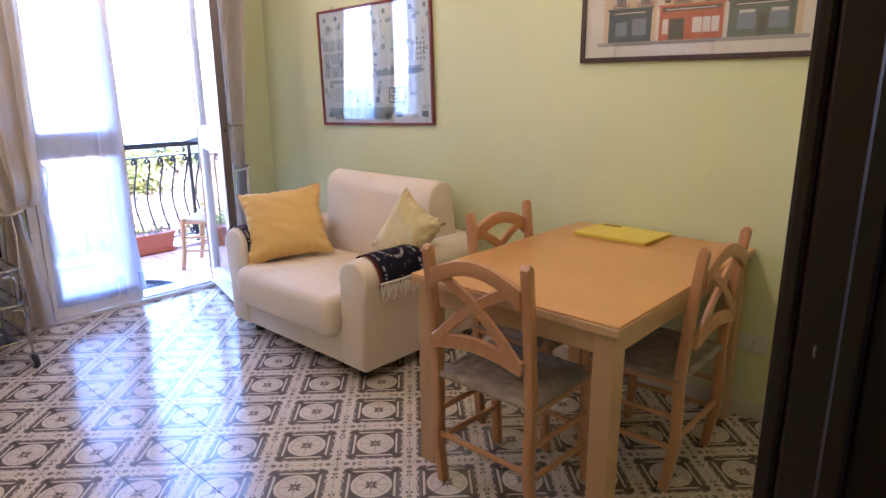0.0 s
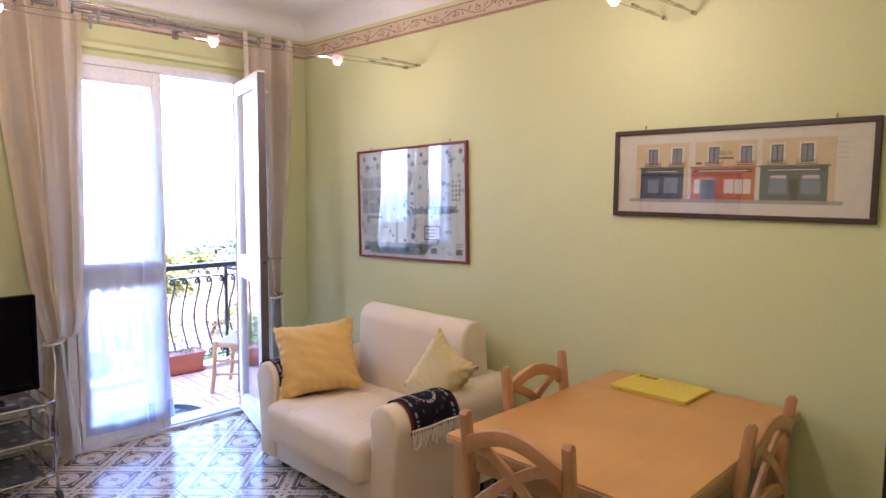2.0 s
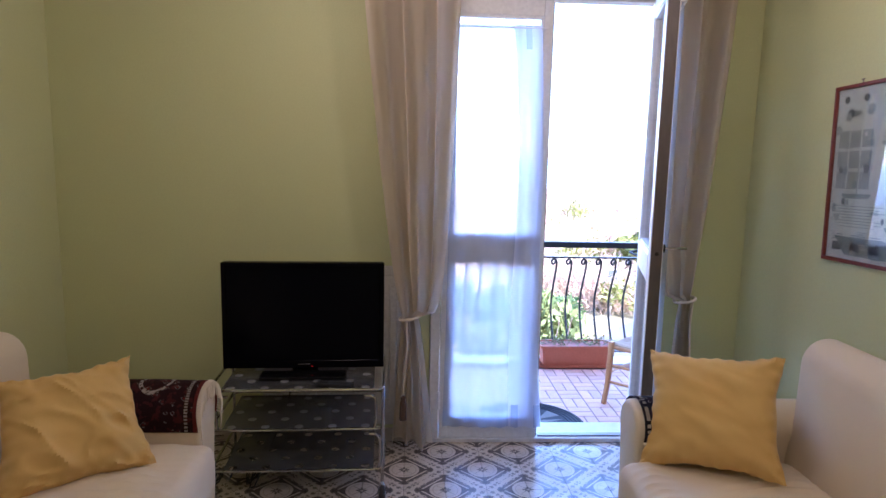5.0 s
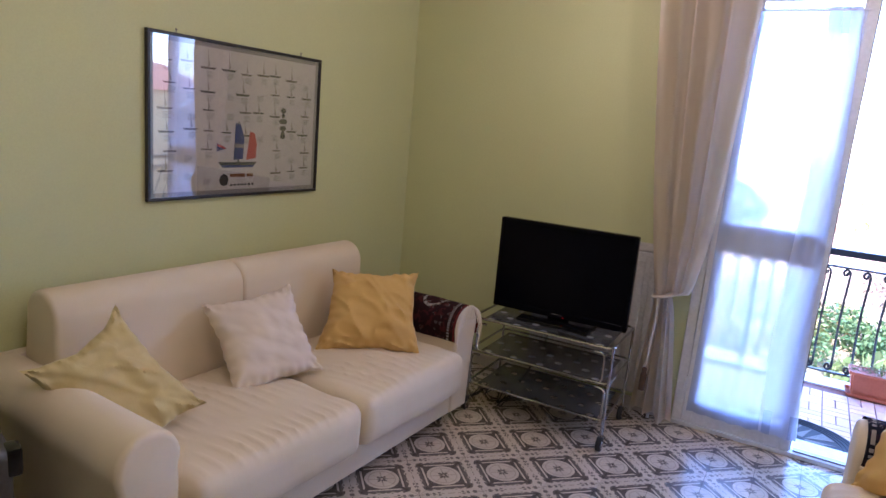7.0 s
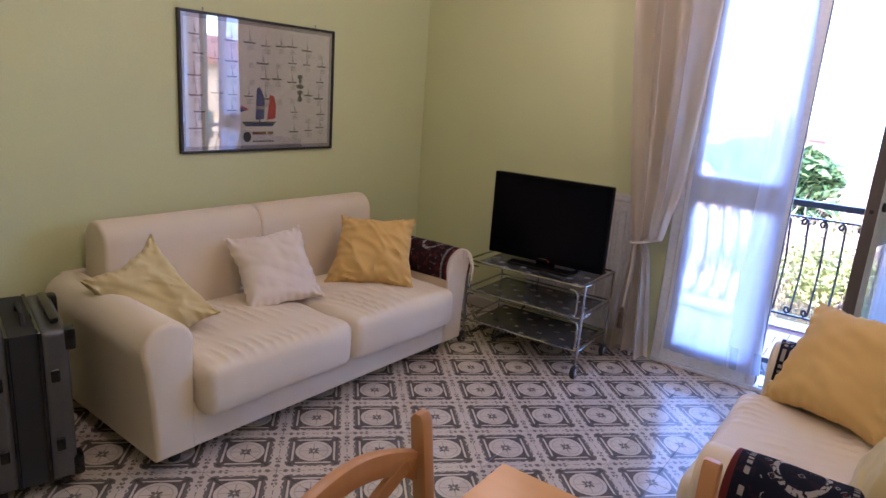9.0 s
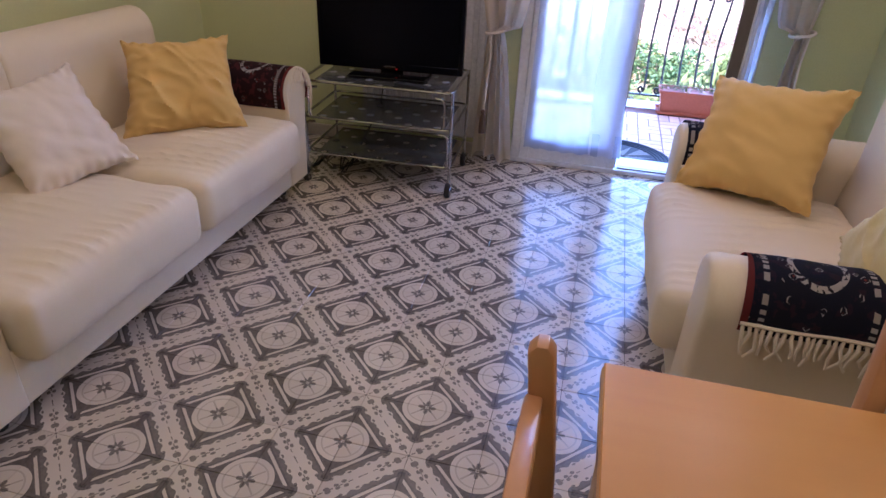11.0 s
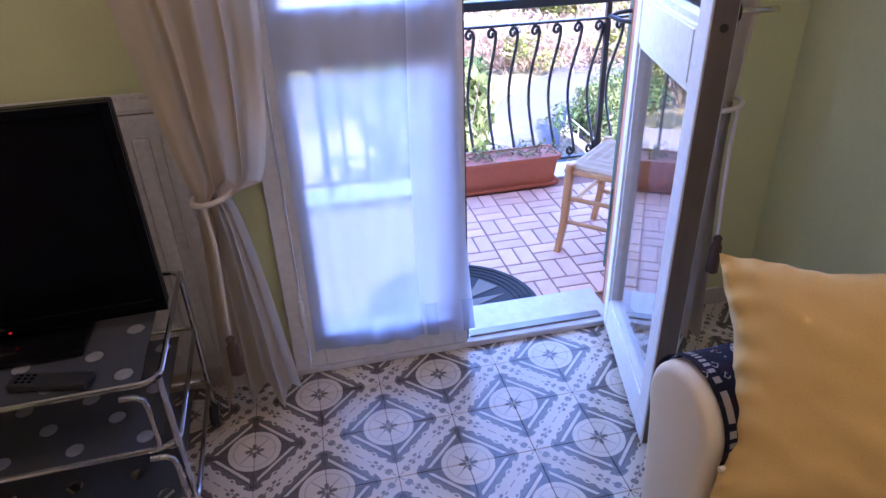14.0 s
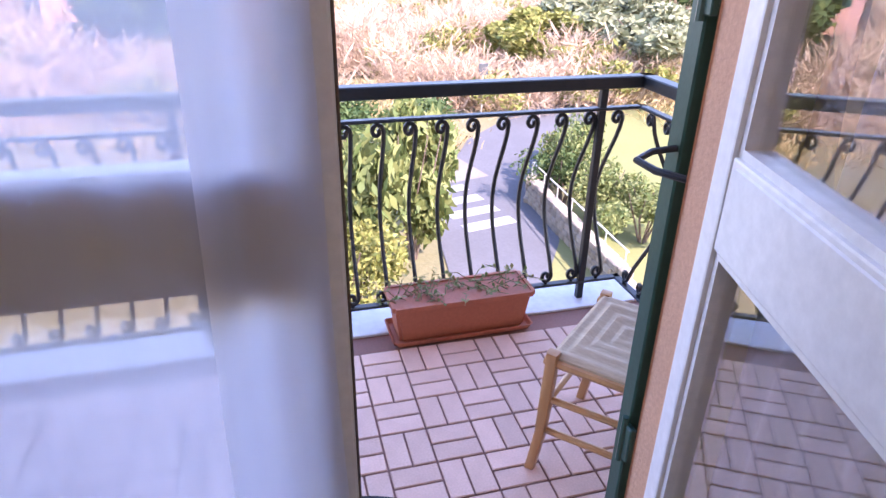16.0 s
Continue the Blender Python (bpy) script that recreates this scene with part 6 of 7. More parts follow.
def trough(bm, w0, l0, w1, l1, z0, z1, t):
    o0, o1 = [(-w0, -l0), (w0, -l0), (w0, l0), (-w0, l0)], [(-w1, -l1), (w1, -l1), (w1, l1), (-w1, l1)]
    i0, i1 = [(a - math.copysign(t, a), c - math.copysign(t, c)) for a, c in o0], [(a - math.copysign(t, a), c - math.copysign(t, c)) for a, c in o1]
    R = [[bm.verts.new((*p, z)) for p in o] for o, z in ((o0, z0), (o1, z1), (i1, z1), (i0, z0 + t))]
    for A, C in zip(R, R[1:]):
        for k in range(4):
            bm.faces.new((A[k], A[(k + 1) % 4], C[(k + 1) % 4], C[k]))
    bm.faces.new(R[0][::-1]); bm.faces.new(R[3])
    bmesh.ops.bevel(bm, geom=[e for e in bm.edges if abs(e.verts[0].co.z - e.verts[1].co.z) > 0.02], offset=0.012, segments=3, affect="EDGES")
    return bm


bm = B(); trough(bm, 0.068, 0.252, 0.085, 0.272, 0.012, 0.165, 0.006); part("trough", bm, TERRA, pl, "", True)
bm = B(); trough(bm, 0.094, 0.283, 0.094, 0.283, 0.152, 0.172, 0.014); part("rim", bm, TERRA, pl, "", True)
bm = B(); trough(bm, 0.085, 0.275, 0.095, 0.285, 0.0, 0.022, 0.005); part("saucer", bm, TERRA, pl, "", True)
bm = B(); sheet(bm, 12, 30, lambda u, v: (-0.076 + 0.152 * u, -0.262 + 0.524 * v, 0.147 + 0.012 * noise.noise(Vector((u * 5, v * 16, 0)))), 0.01); part("soil", bm, SOIL, pl, "dry dark soil", True)
STEM = leaf_mat("dry_stem", (0.30, 0.22, 0.12), (0.16, 0.20, 0.07))
SPRIG = leaf_mat("sparse_green_leaf", (0.10, 0.16, 0.04), (0.28, 0.26, 0.10))
bm, lf = B(), B()
rnd = random.Random(8)
for k in range(60):
    x, y = rnd.uniform(-.06, .06), rnd.uniform(-.25, .25)
    a, L = rnd.uniform(0, 6.28), rnd.uniform(.06, .18)
    p0 = Vector((x, y, 0.145)); p1 = p0 + Vector((math.cos(a) * L * .4, math.sin(a) * L * .5, L * .35)); p2 = p1 + Vector((math.cos(a) * L * .4, math.sin(a) * L * .6, -L * .05))
    tube(bm, [p0, p1, p2], 0.0025, 4, r1=0.001)
    for j in range(4):
        q = p1.lerp(p2, rnd.random())
        d = Vector((rnd.uniform(-1, 1), rnd.uniform(-1, 1), rnd.uniform(-.3, 1))).normalized() * rnd.uniform(.012, .028)
        s = d.cross(Vector((0, 0, 1))).normalized() * d.length * .3
        lf.faces.new([lf.verts.new(v) for v in (q, q + d * .5 + s, q + d, q + d * .5 - s)])
part("branchwork", bm, STEM, pl, "dry brown stems"); part("leaves", lf, SPRIG, pl, "sparse green leaves")

# stool on the balcony
stool = chair("rush_stool", pose(-4.88, 2.557, 0.0, 0, 0, 131.3) @ Matrix.Diagonal((0.935, 0.90, 0.92, 1)), "pale wooden stool with a woven rush seat on the balcony", RUSH, back=False)
tagged(stool, category="stool", group="balcony seats")
stool["group"] = "balcony seats"

# door mat
mt = thing("door_mat", pose(-4.545, 1.735, 0.001), "half-round black rubber door mat with grey fan inlays", "door mat")
bm = B(); prism(bm, arc(0, 0, 0.345, 90, 270, 32), "z", 0, 0.010, 0.003, 1); part("rubber_base", bm, BLACKMAT, mt)
for k in range(7):
    a = radians(90 + 180 / 7 * (k + 0.5))
    w = radians(11.5)
    tri = ([(0.240 * math.cos(a - w), 0.240 * math.sin(a - w)), (0.240 * math.cos(a + w), 0.240 * math.sin(a + w)), (0.085 * math.cos(a), 0.085 * math.sin(a))] if k % 2 else
           [(0.075 * math.cos(a - w * 1.8), 0.075 * math.sin(a - w * 1.8)), (0.232 * math.cos(a), 0.232 * math.sin(a)), (0.075 * math.cos(a + w * 1.8), 0.075 * math.sin(a + w * 1.8))])
    bm = B(); prism(bm, tri, "z", 0.0101, 0.0125); part("inlay", bm, MATGREY, mt, "grey pile inlay")
for r in (0.255, 0.277, 0.30, 0.322):
    bm = B(); tube(bm, [(x, y, 0.0105) for x, y in arc(0, 0, r, 93, 267, 40)], 0.004, 5); part("rib", bm, BLACKMAT, mt)

# ---- garden, road and hillside ----
GZ = -6.0
ASPH = surface("pale_worn_asphalt", (0.13, 0.127, 0.135), (0.10, 0.098, 0.105), rough=0.9, big=0.4, fine=12, bumps=0.3)
CONC = surface("pale_concrete_path", (0.24, 0.21, 0.18), (0.19, 0.165, 0.145), rough=0.9, big=0.5, fine=10, bumps=0.3)
PAINT = surface("white_road_paint", (0.40, 0.40, 0.40), (0.27, 0.27, 0.27), rough=0.7, big=2, fine=30)
DRYG = surface("dry_grass_ground", (0.25, 0.19, 0.10), (0.15, 0.145, 0.065), rough=0.95, big=0.25, fine=6, bumps=0.5, dist=0.05)
LAWN = surface("sunlit_lawn", (0.145, 0.17, 0.045), (0.20, 0.19, 0.07), rough=0.95, big=0.3, fine=9, bumps=0.5, dist=0.03)
STONE = surface("rough_wall_stone", (0.40, 0.33, 0.25), (0.30, 0.25, 0.19), rough=0.9, big=2, fine=15, bumps=0.6, dist=0.03, per_object=0.4)
SEA = surface("blue_sea", (0.05, 0.16, 0.34), (0.06, 0.19, 0.38), rough=0.25, big=0.01, fine=0.2, bumps=0.3, dist=0.3)
BARK = surface("grey_brown_bark", (0.20, 0.14, 0.10), (0.13, 0.09, 0.065), rough=0.9, big=4, fine=30, bumps=0.6, dist=0.01)
HOUSEP = surface("rose_house_render", (0.62, 0.34, 0.26), (0.55, 0.30, 0.23), rough=0.9, big=0.5, fine=10)
HOUSEY = surface("ochre_house_render", (0.62, 0.44, 0.22), (0.55, 0.39, 0.2), rough=0.9, big=0.5, fine=10)
ROOFT = surface("clay_roof_tiles", (0.42, 0.17, 0.09), (0.33, 0.13, 0.07), rough=0.9, big=2, fine=8, bumps=0.5, dist=0.05)
DARKWIN = surface("dark_window", (0.03, 0.035, 0.04), rough=0.2, fine=20)

bm = B()
sheet(bm, 60, 60, lambda u, v: (40 - 160 * u, -160 + 320 * v, GZ + (0.25 * noise.noise(Vector((u * 9, v * 18, 0))) - 0.25) * min(1, max(0, (u - 0.46) * 12))))
struct("ground", bm, DRYG, "dry grassy ground below the house", "ground", True)
bm = B(); sheet(bm, 2, 2, lambda u, v: (-100 - 3900 * u, -4000 + 8000 * v, GZ - 1.2))
struct("water", bm, SEA, "blue sea beyond the shore", "sea")


def ribbon(name, pts, mat_, label, cat, lift):
    bm = B()
    prev = None
    for (x, y, w), (nx, ny) in zip(pts, [(pts[min(k + 1, len(pts) - 1)][0] - pts[max(k - 1, 0)][0], pts[min(k + 1, len(pts) - 1)][1] - pts[max(k - 1, 0)][1]) for k in range(len(pts))]):
        ln = math.hypot(nx, ny)
        a, c = -ny / ln * w / 2, nx / ln * w / 2
        cur = (bm.verts.new((x + a, y + c, GZ + lift)), bm.verts.new((x - a, y - c, GZ + lift)))
        if prev:
            bm.faces.new((prev[0], cur[0], cur[1], prev[1]))
        prev = cur
    return struct(name, bm, mat_, label, cat)


ribbon("road_1", [(-8, 6.2, 3.0), (-14, 6.6, 3.0), (-18, 7.2, 3.2), (-22, 8.4, 3.6), (-26, 10.6, 3.8), (-30, 14.5, 4), (-34, 22, 4.2), (-36, 40, 4.5)], ASPH, "pale worn asphalt lane with a zebra crossing", "road", 0.03)
ribbon("road_2", [(-20.0, -30, 3.2), (-22, -10, 3.2), (-23.2, 0, 3.0), (-23.6, 5, 3.0), (-24.4, 8.2, 3.0)], CONC, "pale concrete drive joining the lane", "road", 0.035)
zb = thing("zebra_crossing", pose(-20.6, 7.55, GZ + 0.036, 0, 0, 12), "white painted zebra crossing on the lane", "road marking", kind="structure")
for k in range(4):
    bm = B(); box(bm, -1.75 + 0.95 * k, -1.25 + 0.95 * k, -1.35, 0.25, 0, 0.006); part("stripe", bm, PAINT, zb)
bm = B(); box(bm, -40, -13, 10.2, 30, GZ + 0.01, GZ + 0.04)
bmesh.ops.rotate(bm, cent=(-20, 10, GZ), matrix=Matrix.Rotation(radians(-32), 3, "Z"), verts=bm.verts)
struct("lawn", bm, LAWN, "yellow-green sunlit lawn beside the lane", "lawn")


def tangle(n, leaf, spread, rnd, squash=1.0, hollow=0.35):
    """Vertices and faces of n small leaves in an uneven rounded cloud."""
    lobes = [(rnd.normal(0, 0.42, 3) * (1, 1, 0.6) + (0, 0, 0.1), rnd.uniform(0.32, 0.62)) for _ in range(9)]
    P = np.empty((n, 3))
    pick = rnd.integers(0, 9, n)
    d = rnd.normal(0, 1, (n, 3)); d /= np.linalg.norm(d, axis=1)[:, None]
    rad = hollow + (1 - hollow) * rnd.random(n) ** 0.6
    for k in range(9):
        s = pick == k
        P[s] = lobes[k][0] + d[s] * (rad[s] * lobes[k][1])[:, None]
    P *= (spread, spread, spread * squash)
    a = rnd.normal(0, 1, (n, 3)); a /= np.linalg.norm(a, axis=1)[:, None]
    b = np.cross(a, rnd.normal(0, 1, (n, 3))); b /= np.linalg.norm(b, axis=1)[:, None]
    L = leaf * rnd.uniform(0.6, 1.4, n)[:, None]
    V = np.stack([P - a * L, P + b * L * 0.4, P + a * L, P - b * L * 0.4], 1).reshape(-1, 3)
    return V, np.arange(4 * n).reshape(-1, 4)


def twigs(n, height, spread, rnd, thick=0.012):
    """Bare upward branching twigs as thin three-sided slivers."""
    base = np.column_stack([rnd.normal(0, 0.40 * spread, n), rnd.normal(0, 0.40 * spread, n), rnd.random(n) ** 1.3 * height * 0.75])
    way = np.column_stack([rnd.normal(0, 0.55, n), rnd.normal(0, 0.55, n), rnd.uniform(0.15, 1.0, n)]) + base * (0.35 / spread, 0.35 / spread, 0)
    way /= np.linalg.norm(way, axis=1)[:, None]
    L = (rnd.uniform(0.12, 0.36, n) * height)[:, None]
    side = np.cross(way, rnd.normal(0, 1, (n, 3))); side /= np.linalg.norm(side, axis=1)[:, None]
    V = np.stack([base - side * thick, base + side * thick, base + way * L * 0.6 + side * thick * 0.6 + rnd.normal(0, 0.03, (n, 3)), base + way * L], 1).reshape(-1, 3)
    return V, np.arange(4 * n).reshape(-1, 4)


OLEANDER = leaf_mat("oleander_leaf", (0.10, 0.14, 0.04), (0.25, 0.26, 0.09))
DARKLEAF = leaf_mat("dark_evergreen_leaf", (0.035, 0.075, 0.022), (0.12, 0.16, 0.05))
OLIVE = leaf_mat("olive_leaf", (0.20, 0.22, 0.11), (0.36, 0.36, 0.22))
YGREEN = leaf_mat("yellow_green_leaf", (0.18, 0.20, 0.045), (0.32, 0.29, 0.09))
PINKTWIG = leaf_mat("rosy_bare_twig", (0.46, 0.31, 0.21), (0.60, 0.45, 0.31))
TANGRASS = leaf_mat("tan_dry_stalk", (0.40, 0.28, 0.12), (0.52, 0.39, 0.19))
gen = np.random.default_rng(4)


def shrub(name, x, y, h, r, material, label, cat="bush", n=2600, leaf=0.075, group="garden bushes"):
    b = thing(name, pose(x, y, GZ), label, cat, group)
    bm = B()
    for k in range(6):
        a = k * 1.05
        tube(bm, [(0.05 * math.cos(a), 0.05 * math.sin(a), -0.05), (0.3 * r * math.cos(a), 0.3 * r * math.sin(a), h * .45), (0.5 * r * math.cos(a + .3), .5 * r * math.sin(a + .3), h * .8)], 0.035, 5, r1=0.012)
    part("branchwork", bm, BARK, b)
    V, F = tangle(n, leaf, 1.0, gen)
    V = V * (r, r, h * 0.52) + (0, 0, h * 0.5)
    from_arrays("foliage", V, F, material, b)
    return b


shrub("oleander", -17.6, 4.75, 4.2, 1.35, OLEANDER, "tall pale green oleander bush beside the lane", n=5200, leaf=0.11)
shrub("oleander", -19.4, 3.9, 3.0, 1.1, OLEANDER, "pale green oleander bush beside the drive", n=3200, leaf=0.11)
shrub("bush", -15.3, 2.9, 2.2, 1.1, YGREEN, "bright yellow-green bush below the balcony", n=3000)
shrub("bush", -16.6, 2.4, 2.0, 1.0, YGREEN, "bright yellow-green bush below the balcony", n=2600)
shrub("bush", -26.0, 4.2, 2.4, 1.7, DARKLEAF, "dark evergreen bush at the roadside", n=3000)
shrub("bush", -27.5, 7.0, 2.2, 1.5, DARKLEAF, "dark evergreen bush at the roadside", n=3000)
shrub("bush", -27.5, 1.0, 3.0, 2.0, YGREEN, "yellow-green bush at the roadside", n=3000)
for x, y, h, r in ((-20.2, 10.0, 1.9, 1.0), (-18.6, 10.4, 2.0, 1.1), (-21.6, 10.6, 2.3, 1.1), (-17.1, 10.9, 1.8, 1.1), (-23.2, 11.6, 2.0, 1.0)):
    shrub("bush", x, y, h, r, OLEANDER if r > 1.05 else DARKLEAF, "green bush behind the low stone wall", n=2400)


def tree(x, y, h, r, material, label, n=7000, leaf=0.13):
    t = thing("tree", pose(x, y, GZ), label, "tree", "hillside trees")
    bm = B()
    tube(bm, [(0, 0, -0.1), (0.1, 0.05, h * .25), (0.05, 0.15, h * .5)], 0.24, 8, r1=0.14)
    for k in range(6):
        a = k * 1.05 + .3
        tube(bm, [(0.05, 0.12, h * (.32 + .03 * k)), (r * .4 * math.cos(a), r * .4 * math.sin(a), h * .62), (r * .75 * math.cos(a), r * .75 * math.sin(a), h * .8)], 0.09, 6, r1=0.025)
    part("trunk", bm, BARK, t)
    V, F = tangle(n, leaf, 1.0, gen)
    V = V * (r, r, h * 0.36) + (0, 0, h * 0.66)
    from_arrays("crown", V, F, material, t)
    return t


tree(-38, 19.5, 5.0, 3.0, OLIVE, "silvery olive tree on the hillside", 9000, 0.14)
tree(-33, 20.5, 4.6, 2.6, OLIVE, "silvery olive tree beside the lawn", 7000, 0.13)
tree(-46, 31.0, 4.6, 3.0, DARKLEAF, "dark evergreen tree on the hillside", 8000, 0.15)
tree(-55, 38, 5.5, 3.6, DARKLEAF, "dark evergreen tree on the hillside", 8000, 0.16)
tree(-37, 16.0, 3.8, 2.4, YGREEN, "yellow-green leafy tree among bare shrubs", 6000, 0.12)
tree(-34, -12, 6.5, 3.6, DARKLEAF, "dark evergreen tree near the houses", 7000, 0.16)
tree(-40, -4, 6.0, 3.2, DARKLEAF, "dark evergreen tree near the houses", 7000, 0.16)
tree(-30, 31, 7.0, 3.8, DARKLEAF, "dark evergreen tree beyond the lawn", 7000, 0.16)

# rosy bare thicket over the hillside, tan grass at its foot
VV, FF, VG, FG, VY, FY = [], [], [], [], [], []
nv = ng = ny_ = 0
for k in range(260):
    x, y = -31 - 52 * gen.random() ** 1.2, gen.uniform(-22, 34)
    if (x + 30) * -0.9 < (y - 16):
        if gen.random() < 0.6:
            continue
    h = gen.uniform(2.2, 4.2) * (1 + (-x - 31) / 160)
    V, F = twigs(1150, h, 2.2, gen, 0.008 + (-x - 31) * 0.0003)
    VV.append(V + (x, y, GZ)); FF.append(F + nv); nv += len(V)
    if gen.random() < 0.5:
        V, F = tangle(500, 0.13, 1.0, gen)
        VY.append(V * (1.5, 1.5, h * .4) + (x + 1, y, GZ + h * .4)); FY.append(F + ny_); ny_ += len(V)
for k in range(150):
    x, y = gen.uniform(-36, -26), gen.uniform(-20, 26)
    if abs(x + 24.4 + 0.0 * y) < 2.2 and y < 9 or (9 < y < 17 and x > -32):
        continue
    V, F = twigs(160, gen.uniform(0.7, 1.3), 1.5, gen, 0.02)
    VG.append(V + (x, y, GZ)); FG.append(F + ng); ng += len(V)
for nm, V, F, mt_, lb in (("thicket", VV, FF, PINKTWIG, "rosy bare shrubs covering the hillside"), ("dry_grass", VG, FG, TANGRASS, "tan dry grass along the lane"), ("undergrowth", VY, FY, YGREEN, "yellow-green undergrowth among bare shrubs")):
    tagged(from_arrays(nm, np.concatenate(V), np.concatenate(F), mt_), lb, "vegetation", "", "stuff")

# low stone wall along the lane
sw = thing("wall_garden", pose(0, 0, GZ), "low rough stone garden wall beside the lane", "wall", kind="structure")
W0, W1, W2 = Vector((-24.6, 11.6, 0)), Vector((-20.6, 9.1, 0)), Vector((-14.5, 8.9, 0))
stones = []
rnd = random.Random(2)
for a, c in ((W0, W1), (W1, W2)):
    d = (c - a)
    L = d.length
    d.normalize()
    turn = math.atan2(d.y, d.x)
    for row in range(4):
        s = 0.0
        while s < L:
            w = rnd.uniform(.25, .5)
            stones.append((a + d * (s + w / 2), row * 0.2, w, turn))
            s += w
bm0 = B(); box(bm0, -.5, .5, -.5, .5, 0, 1, 0.12, 1)
STN = mesh_of("stone", bm0, STONE)
for p, z, w, turn in stones[:300]:
    o = new("stone", STN)
    o.parent = sw
    o.matrix_local = Matrix.Translation((p.x, p.y, z)) @ Matrix.Rotation(turn, 4, "Z") @ Matrix.Diagonal((w - .02, .32 + rnd.uniform(-.04, .04), .19, 1))
fc = thing("garden_fence", pose(-17.6, 8.95, GZ + 0.8), "thin pale metal fence on the stone wall", "fence")
bm = B(); tube(bm, [(-3.0, 0.15, 0.45), (3.1, -0.1, 0.45)], 0.02, 6); part("rail", bm, PLASTICW, fc)
for k in range(7):
    bm = B(); tube(bm, [(-3 + k, 0.15 - 0.04 * k, 0.0), (-3 + k, 0.15 - 0.04 * k, 0.46)], 0.018, 6); part("post", bm, PLASTICW, fc)
sp = thing("sign_post", pose(-31.0, 10.9, GZ), "grey metal post with a small sign at the road bend", "sign post")
bm = B(); tube(bm, [(0, 0, 0), (0, 0, 2.3)], 0.035, 8); part("pole", bm, PLASTICW, sp)
bm = B(); box(bm, 0.036, 0.06, -0.22, 0.22, 1.75, 2.25); part("panel", bm, SHELF, sp, "grey sign back")

# ---- houses and cars further along ----

def house(x, y, w, d, h, wallm, turn, label):
    hs = thing("house", pose(x, y, GZ, 0, 0, turn), label, "house", "houses beyond the garden")
    bm = B(); box(bm, -w / 2, w / 2, -d / 2, d / 2, 0, h); wl = part("wall", bm, wallm, hs)
    bm = B(); prism(bm, [(-d / 2 - .4, h), (d / 2 + .4, h), (0, h + d * .22)], "x", -w / 2 - .4, w / 2 + .4); part("roof", bm, ROOFT, hs, "clay tile roof")
    for side, ax in ((1, 0), (-1, 0), (1, 1), (-1, 1)):
        span = d if ax == 0 else w
        off = (w if ax == 0 else d) / 2
        for fl in range(int(h // 3)):
            for k in range(int(span // 3)):
                u = -span / 2 + 1.6 + 3 * k
                z = 0.9 + 3 * fl
                bm = B()
                if ax == 0:
                    box(bm, side * off - .03, side * off + .03, u - .5, u + .5, z, z + 1.4)
                else:
                    box(bm, u - .5, u + .5, side * off - .03, side * off + .03, z, z + 1.4)
                wn_ = part("window", bm, DARKWIN, hs)
                bm = B()
                if ax == 0:
                    box(bm, side * off - .02, side * off + .06, u - .95, u - .5, z, z + 1.4); box(bm, side * off - .02, side * off + .06, u + .5, u + .95, z, z + 1.4)
                else:
                    box(bm, u - .95, u - .5, side * off - .02, side * off + .06, z, z + 1.4); box(bm, u + .5, u + .95, side * off - .02, side * off + .06, z, z + 1.4)
                part("window_shutter", bm, SHUTTER, wn_, "green shutters")
    return hs


house(-52, -7.5, 8, 8, 6, HOUSEP, 12, "rose-pink two-storey house with green shutters and a tiled roof")
house(-26, 36, 11, 9, 8, HOUSEY, -30, "ochre two-storey house with green shutters and a tiled roof")


def car(x, y, turn, paint, label):
    c = thing("car", pose(x, y, GZ + 0.04, 0, 0, turn), label, "car", "parked cars")
    bm = B()
    prism(bm, [(-2.0, .35), (2.0, .35), (2.05, .7), (1.2, .9), (.55, 1.42), (-1.2, 1.45), (-1.9, .95), (-2.05, .7)], "y", -.8, .8, 0.08, 2)
    part("body", bm, paint, c, "", True)
    for sg in (-1, 1):
        bm = B(); prism(bm, [(1.0, .93), (.5, 1.35), (-1.1, 1.38), (-1.6, .95)], "y", sg * .785, sg * .815); part("side_window", bm, DARKWIN, c)
        for xx in (-1.25, 1.25):
            bm = B(); lathe(bm, [(.2, -.1), (.32, -.1), (.34, 0), (.32, .1), (.2, .1)], 16)
            bmesh.ops.rotate(bm, matrix=Matrix.Rotation(radians(90), 3, "X"), verts=bm.verts); bmesh.ops.translate(bm, vec=(xx, sg * .74, .34), verts=bm.verts)
            part("wheel", bm, BLACKMAT, c, "", True)
    return c


CARS = [surface("car_red", (0.45, 0.02, 0.02), rough=0.25, fine=20, bumps=0), surface("car_white", (0.7, 0.7, 0.7), rough=0.25, fine=20, bumps=0), surface("car_dark", (0.03, 0.03, 0.04), rough=0.2, fine=20, bumps=0)]
car(-34.5, -12.8, 80, CARS[0], "small red parked car beyond the drive")
car(-26.9, -12.9, 82, CARS[1], "white parked car beside the drive")
car(-26.6, -17.9, 80, CARS[2], "dark parked car beside the drive")

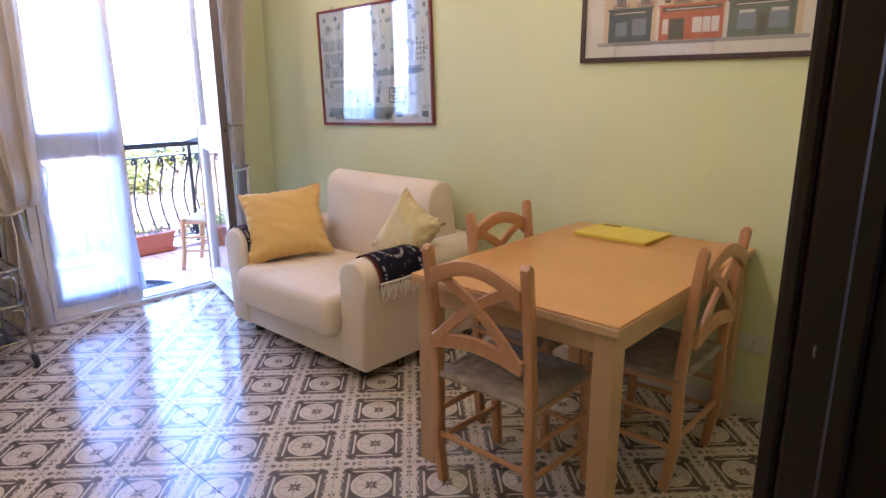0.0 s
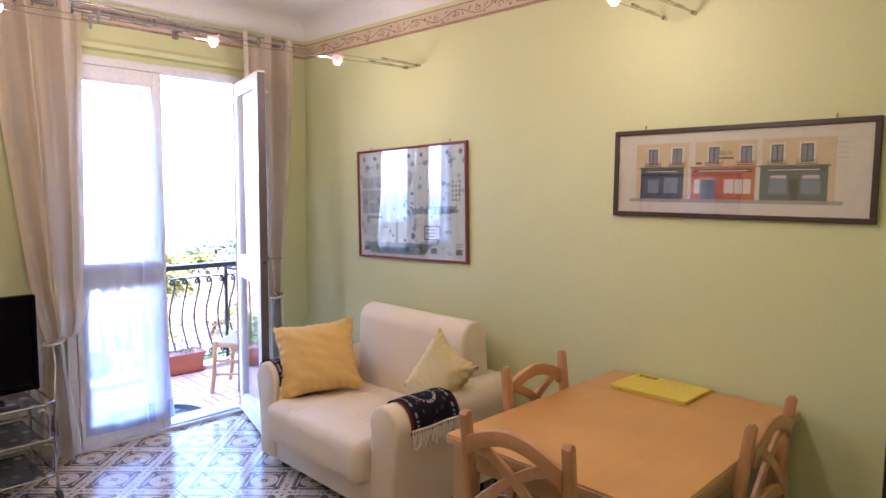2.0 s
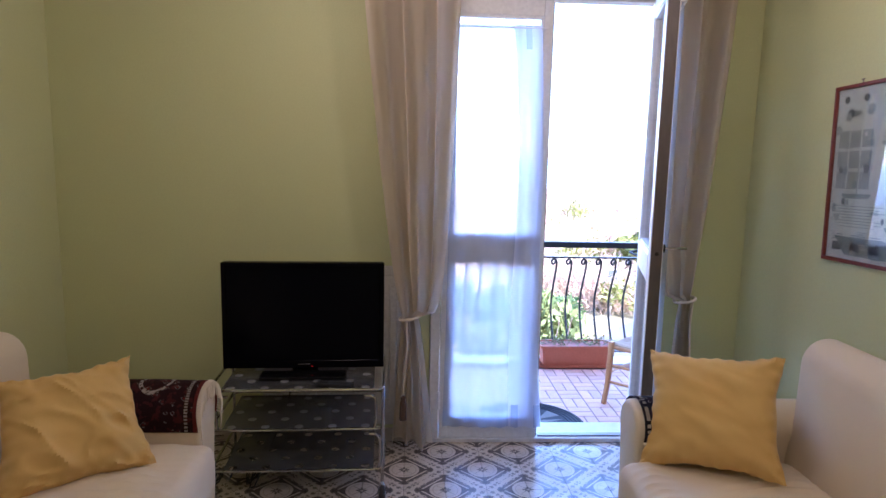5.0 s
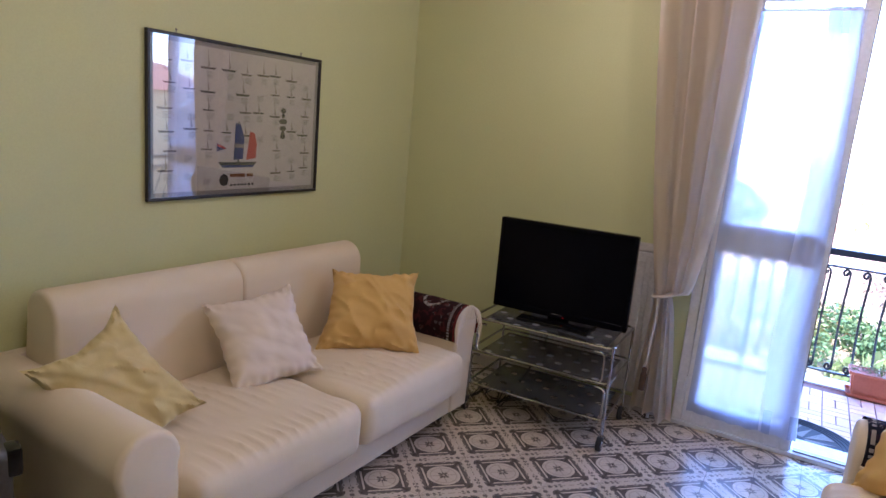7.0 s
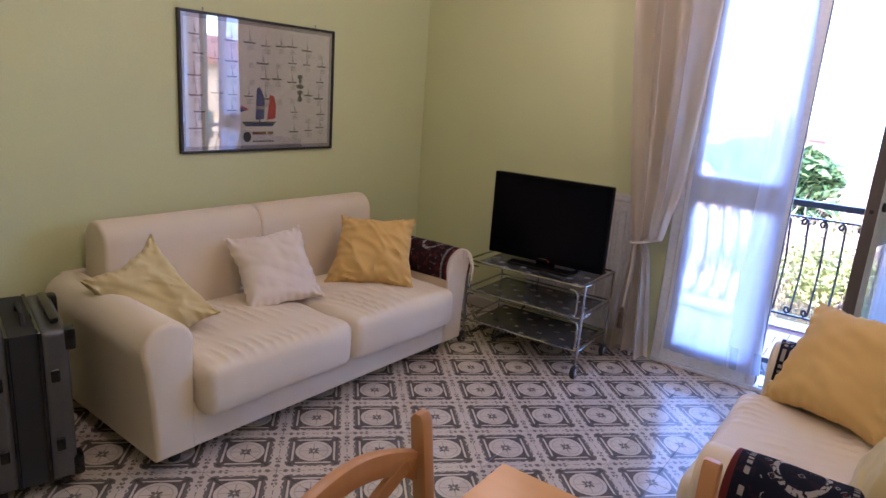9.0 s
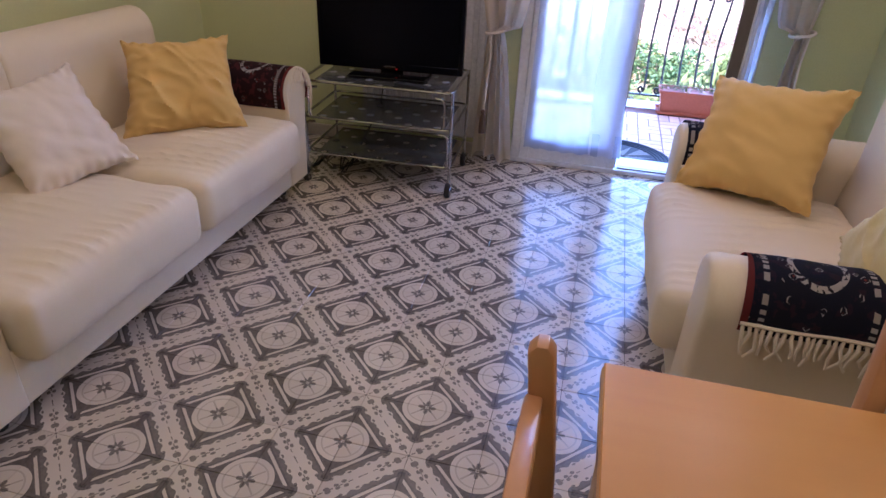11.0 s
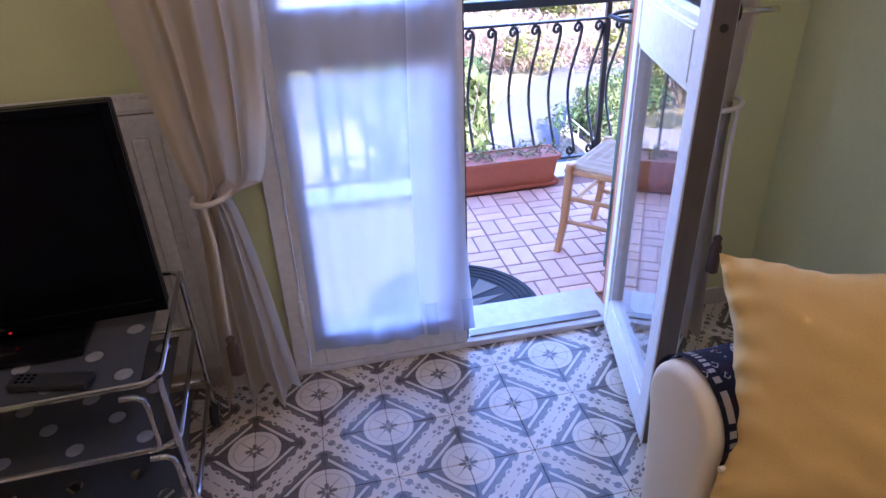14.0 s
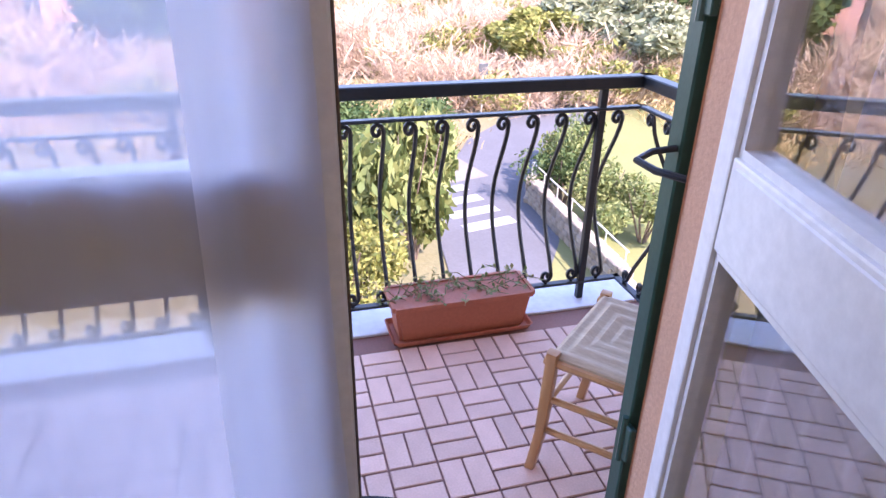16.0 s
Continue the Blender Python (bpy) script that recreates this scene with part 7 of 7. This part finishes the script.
# ---- floor tiles and terrace bricks ----
TS = 0.2
bm0 = B(); box(bm0, -0.0991, 0.0991, -0.0991, 0.0991, -0.0055, 0.0, 0.0007, 1)
TMESH = mesh_of("tile", bm0, TILE)
cells = []
for i in range(-22, 0):
    for j in range(-5, 15):
        x0, x1, y0, y1 = i * TS, (i + 1) * TS, j * TS, (j + 1) * TS
        cells.append((x0, x1, y0, y1))
near, rest = [], B()
for x0, x1, y0, y1 in cells:
    a, b_, c, d = max(x0, XW), min(x1, XE + 0.06), max(y0, YS), min(y1, YN)
    if b_ - a < 0.01 or d - c < 0.01:
        continue
    whole = (b_ - a > 0.199) and (d - c > 0.199)
    if whole and len(near) < 300 and -0.62 < y0 < 2.5:
        near.append((x0 + TS / 2, y0 + TS / 2))
    else:
        box(rest, a + 0.001, b_ - 0.001, c + 0.001, d - 0.001, -0.0055, 0.0)
for x, y in near:
    o = new("tile", TMESH)
    o.parent = floor_slab
    o.location = (x, y, 0)
tagged(part("edge_tiles", rest, TILE, floor_slab), kind="stuff")

bm0 = B(); box(bm0, -0.0708, 0.0708, -0.0341, 0.0341, -0.0075, 0.0, 0.003, 1)
BMESH = mesh_of("brick", bm0, BRICKP)
BL = 0.148
n = 0
restb = B()
for i in range(0, 8):
    for j in range(-21, 11):
        cx, cy = XO + 0.037 - BL * (i + .5), 1.739 + BL * (j + .5)
        if cx - BL / 2 < -5.69 or cx + BL / 2 > XO + 0.04 or not (YB0 < cy < YB1):
            continue
        for k in (-1, 1):
            flip = (i + j + 1) % 2
            px, py = (cx, cy + k * BL / 4) if flip else (cx + k * BL / 4, cy)
            if cy > 0.75 and n < 300:
                o = new("brick", BMESH)
                o.parent = slab
                o.location = (px, py, 0)
                o.rotation_euler = (0, 0, 0 if flip else math.pi / 2)
                n += 1
            else:
                hx2, hy2 = (0.0708, 0.0341) if flip else (0.0341, 0.0708)
                box(restb, px - hx2, px + hx2, py - hy2, py + hy2, -0.0075, 0.0)
tagged(part("far_bricks", restb, BRICKP, slab), kind="stuff")
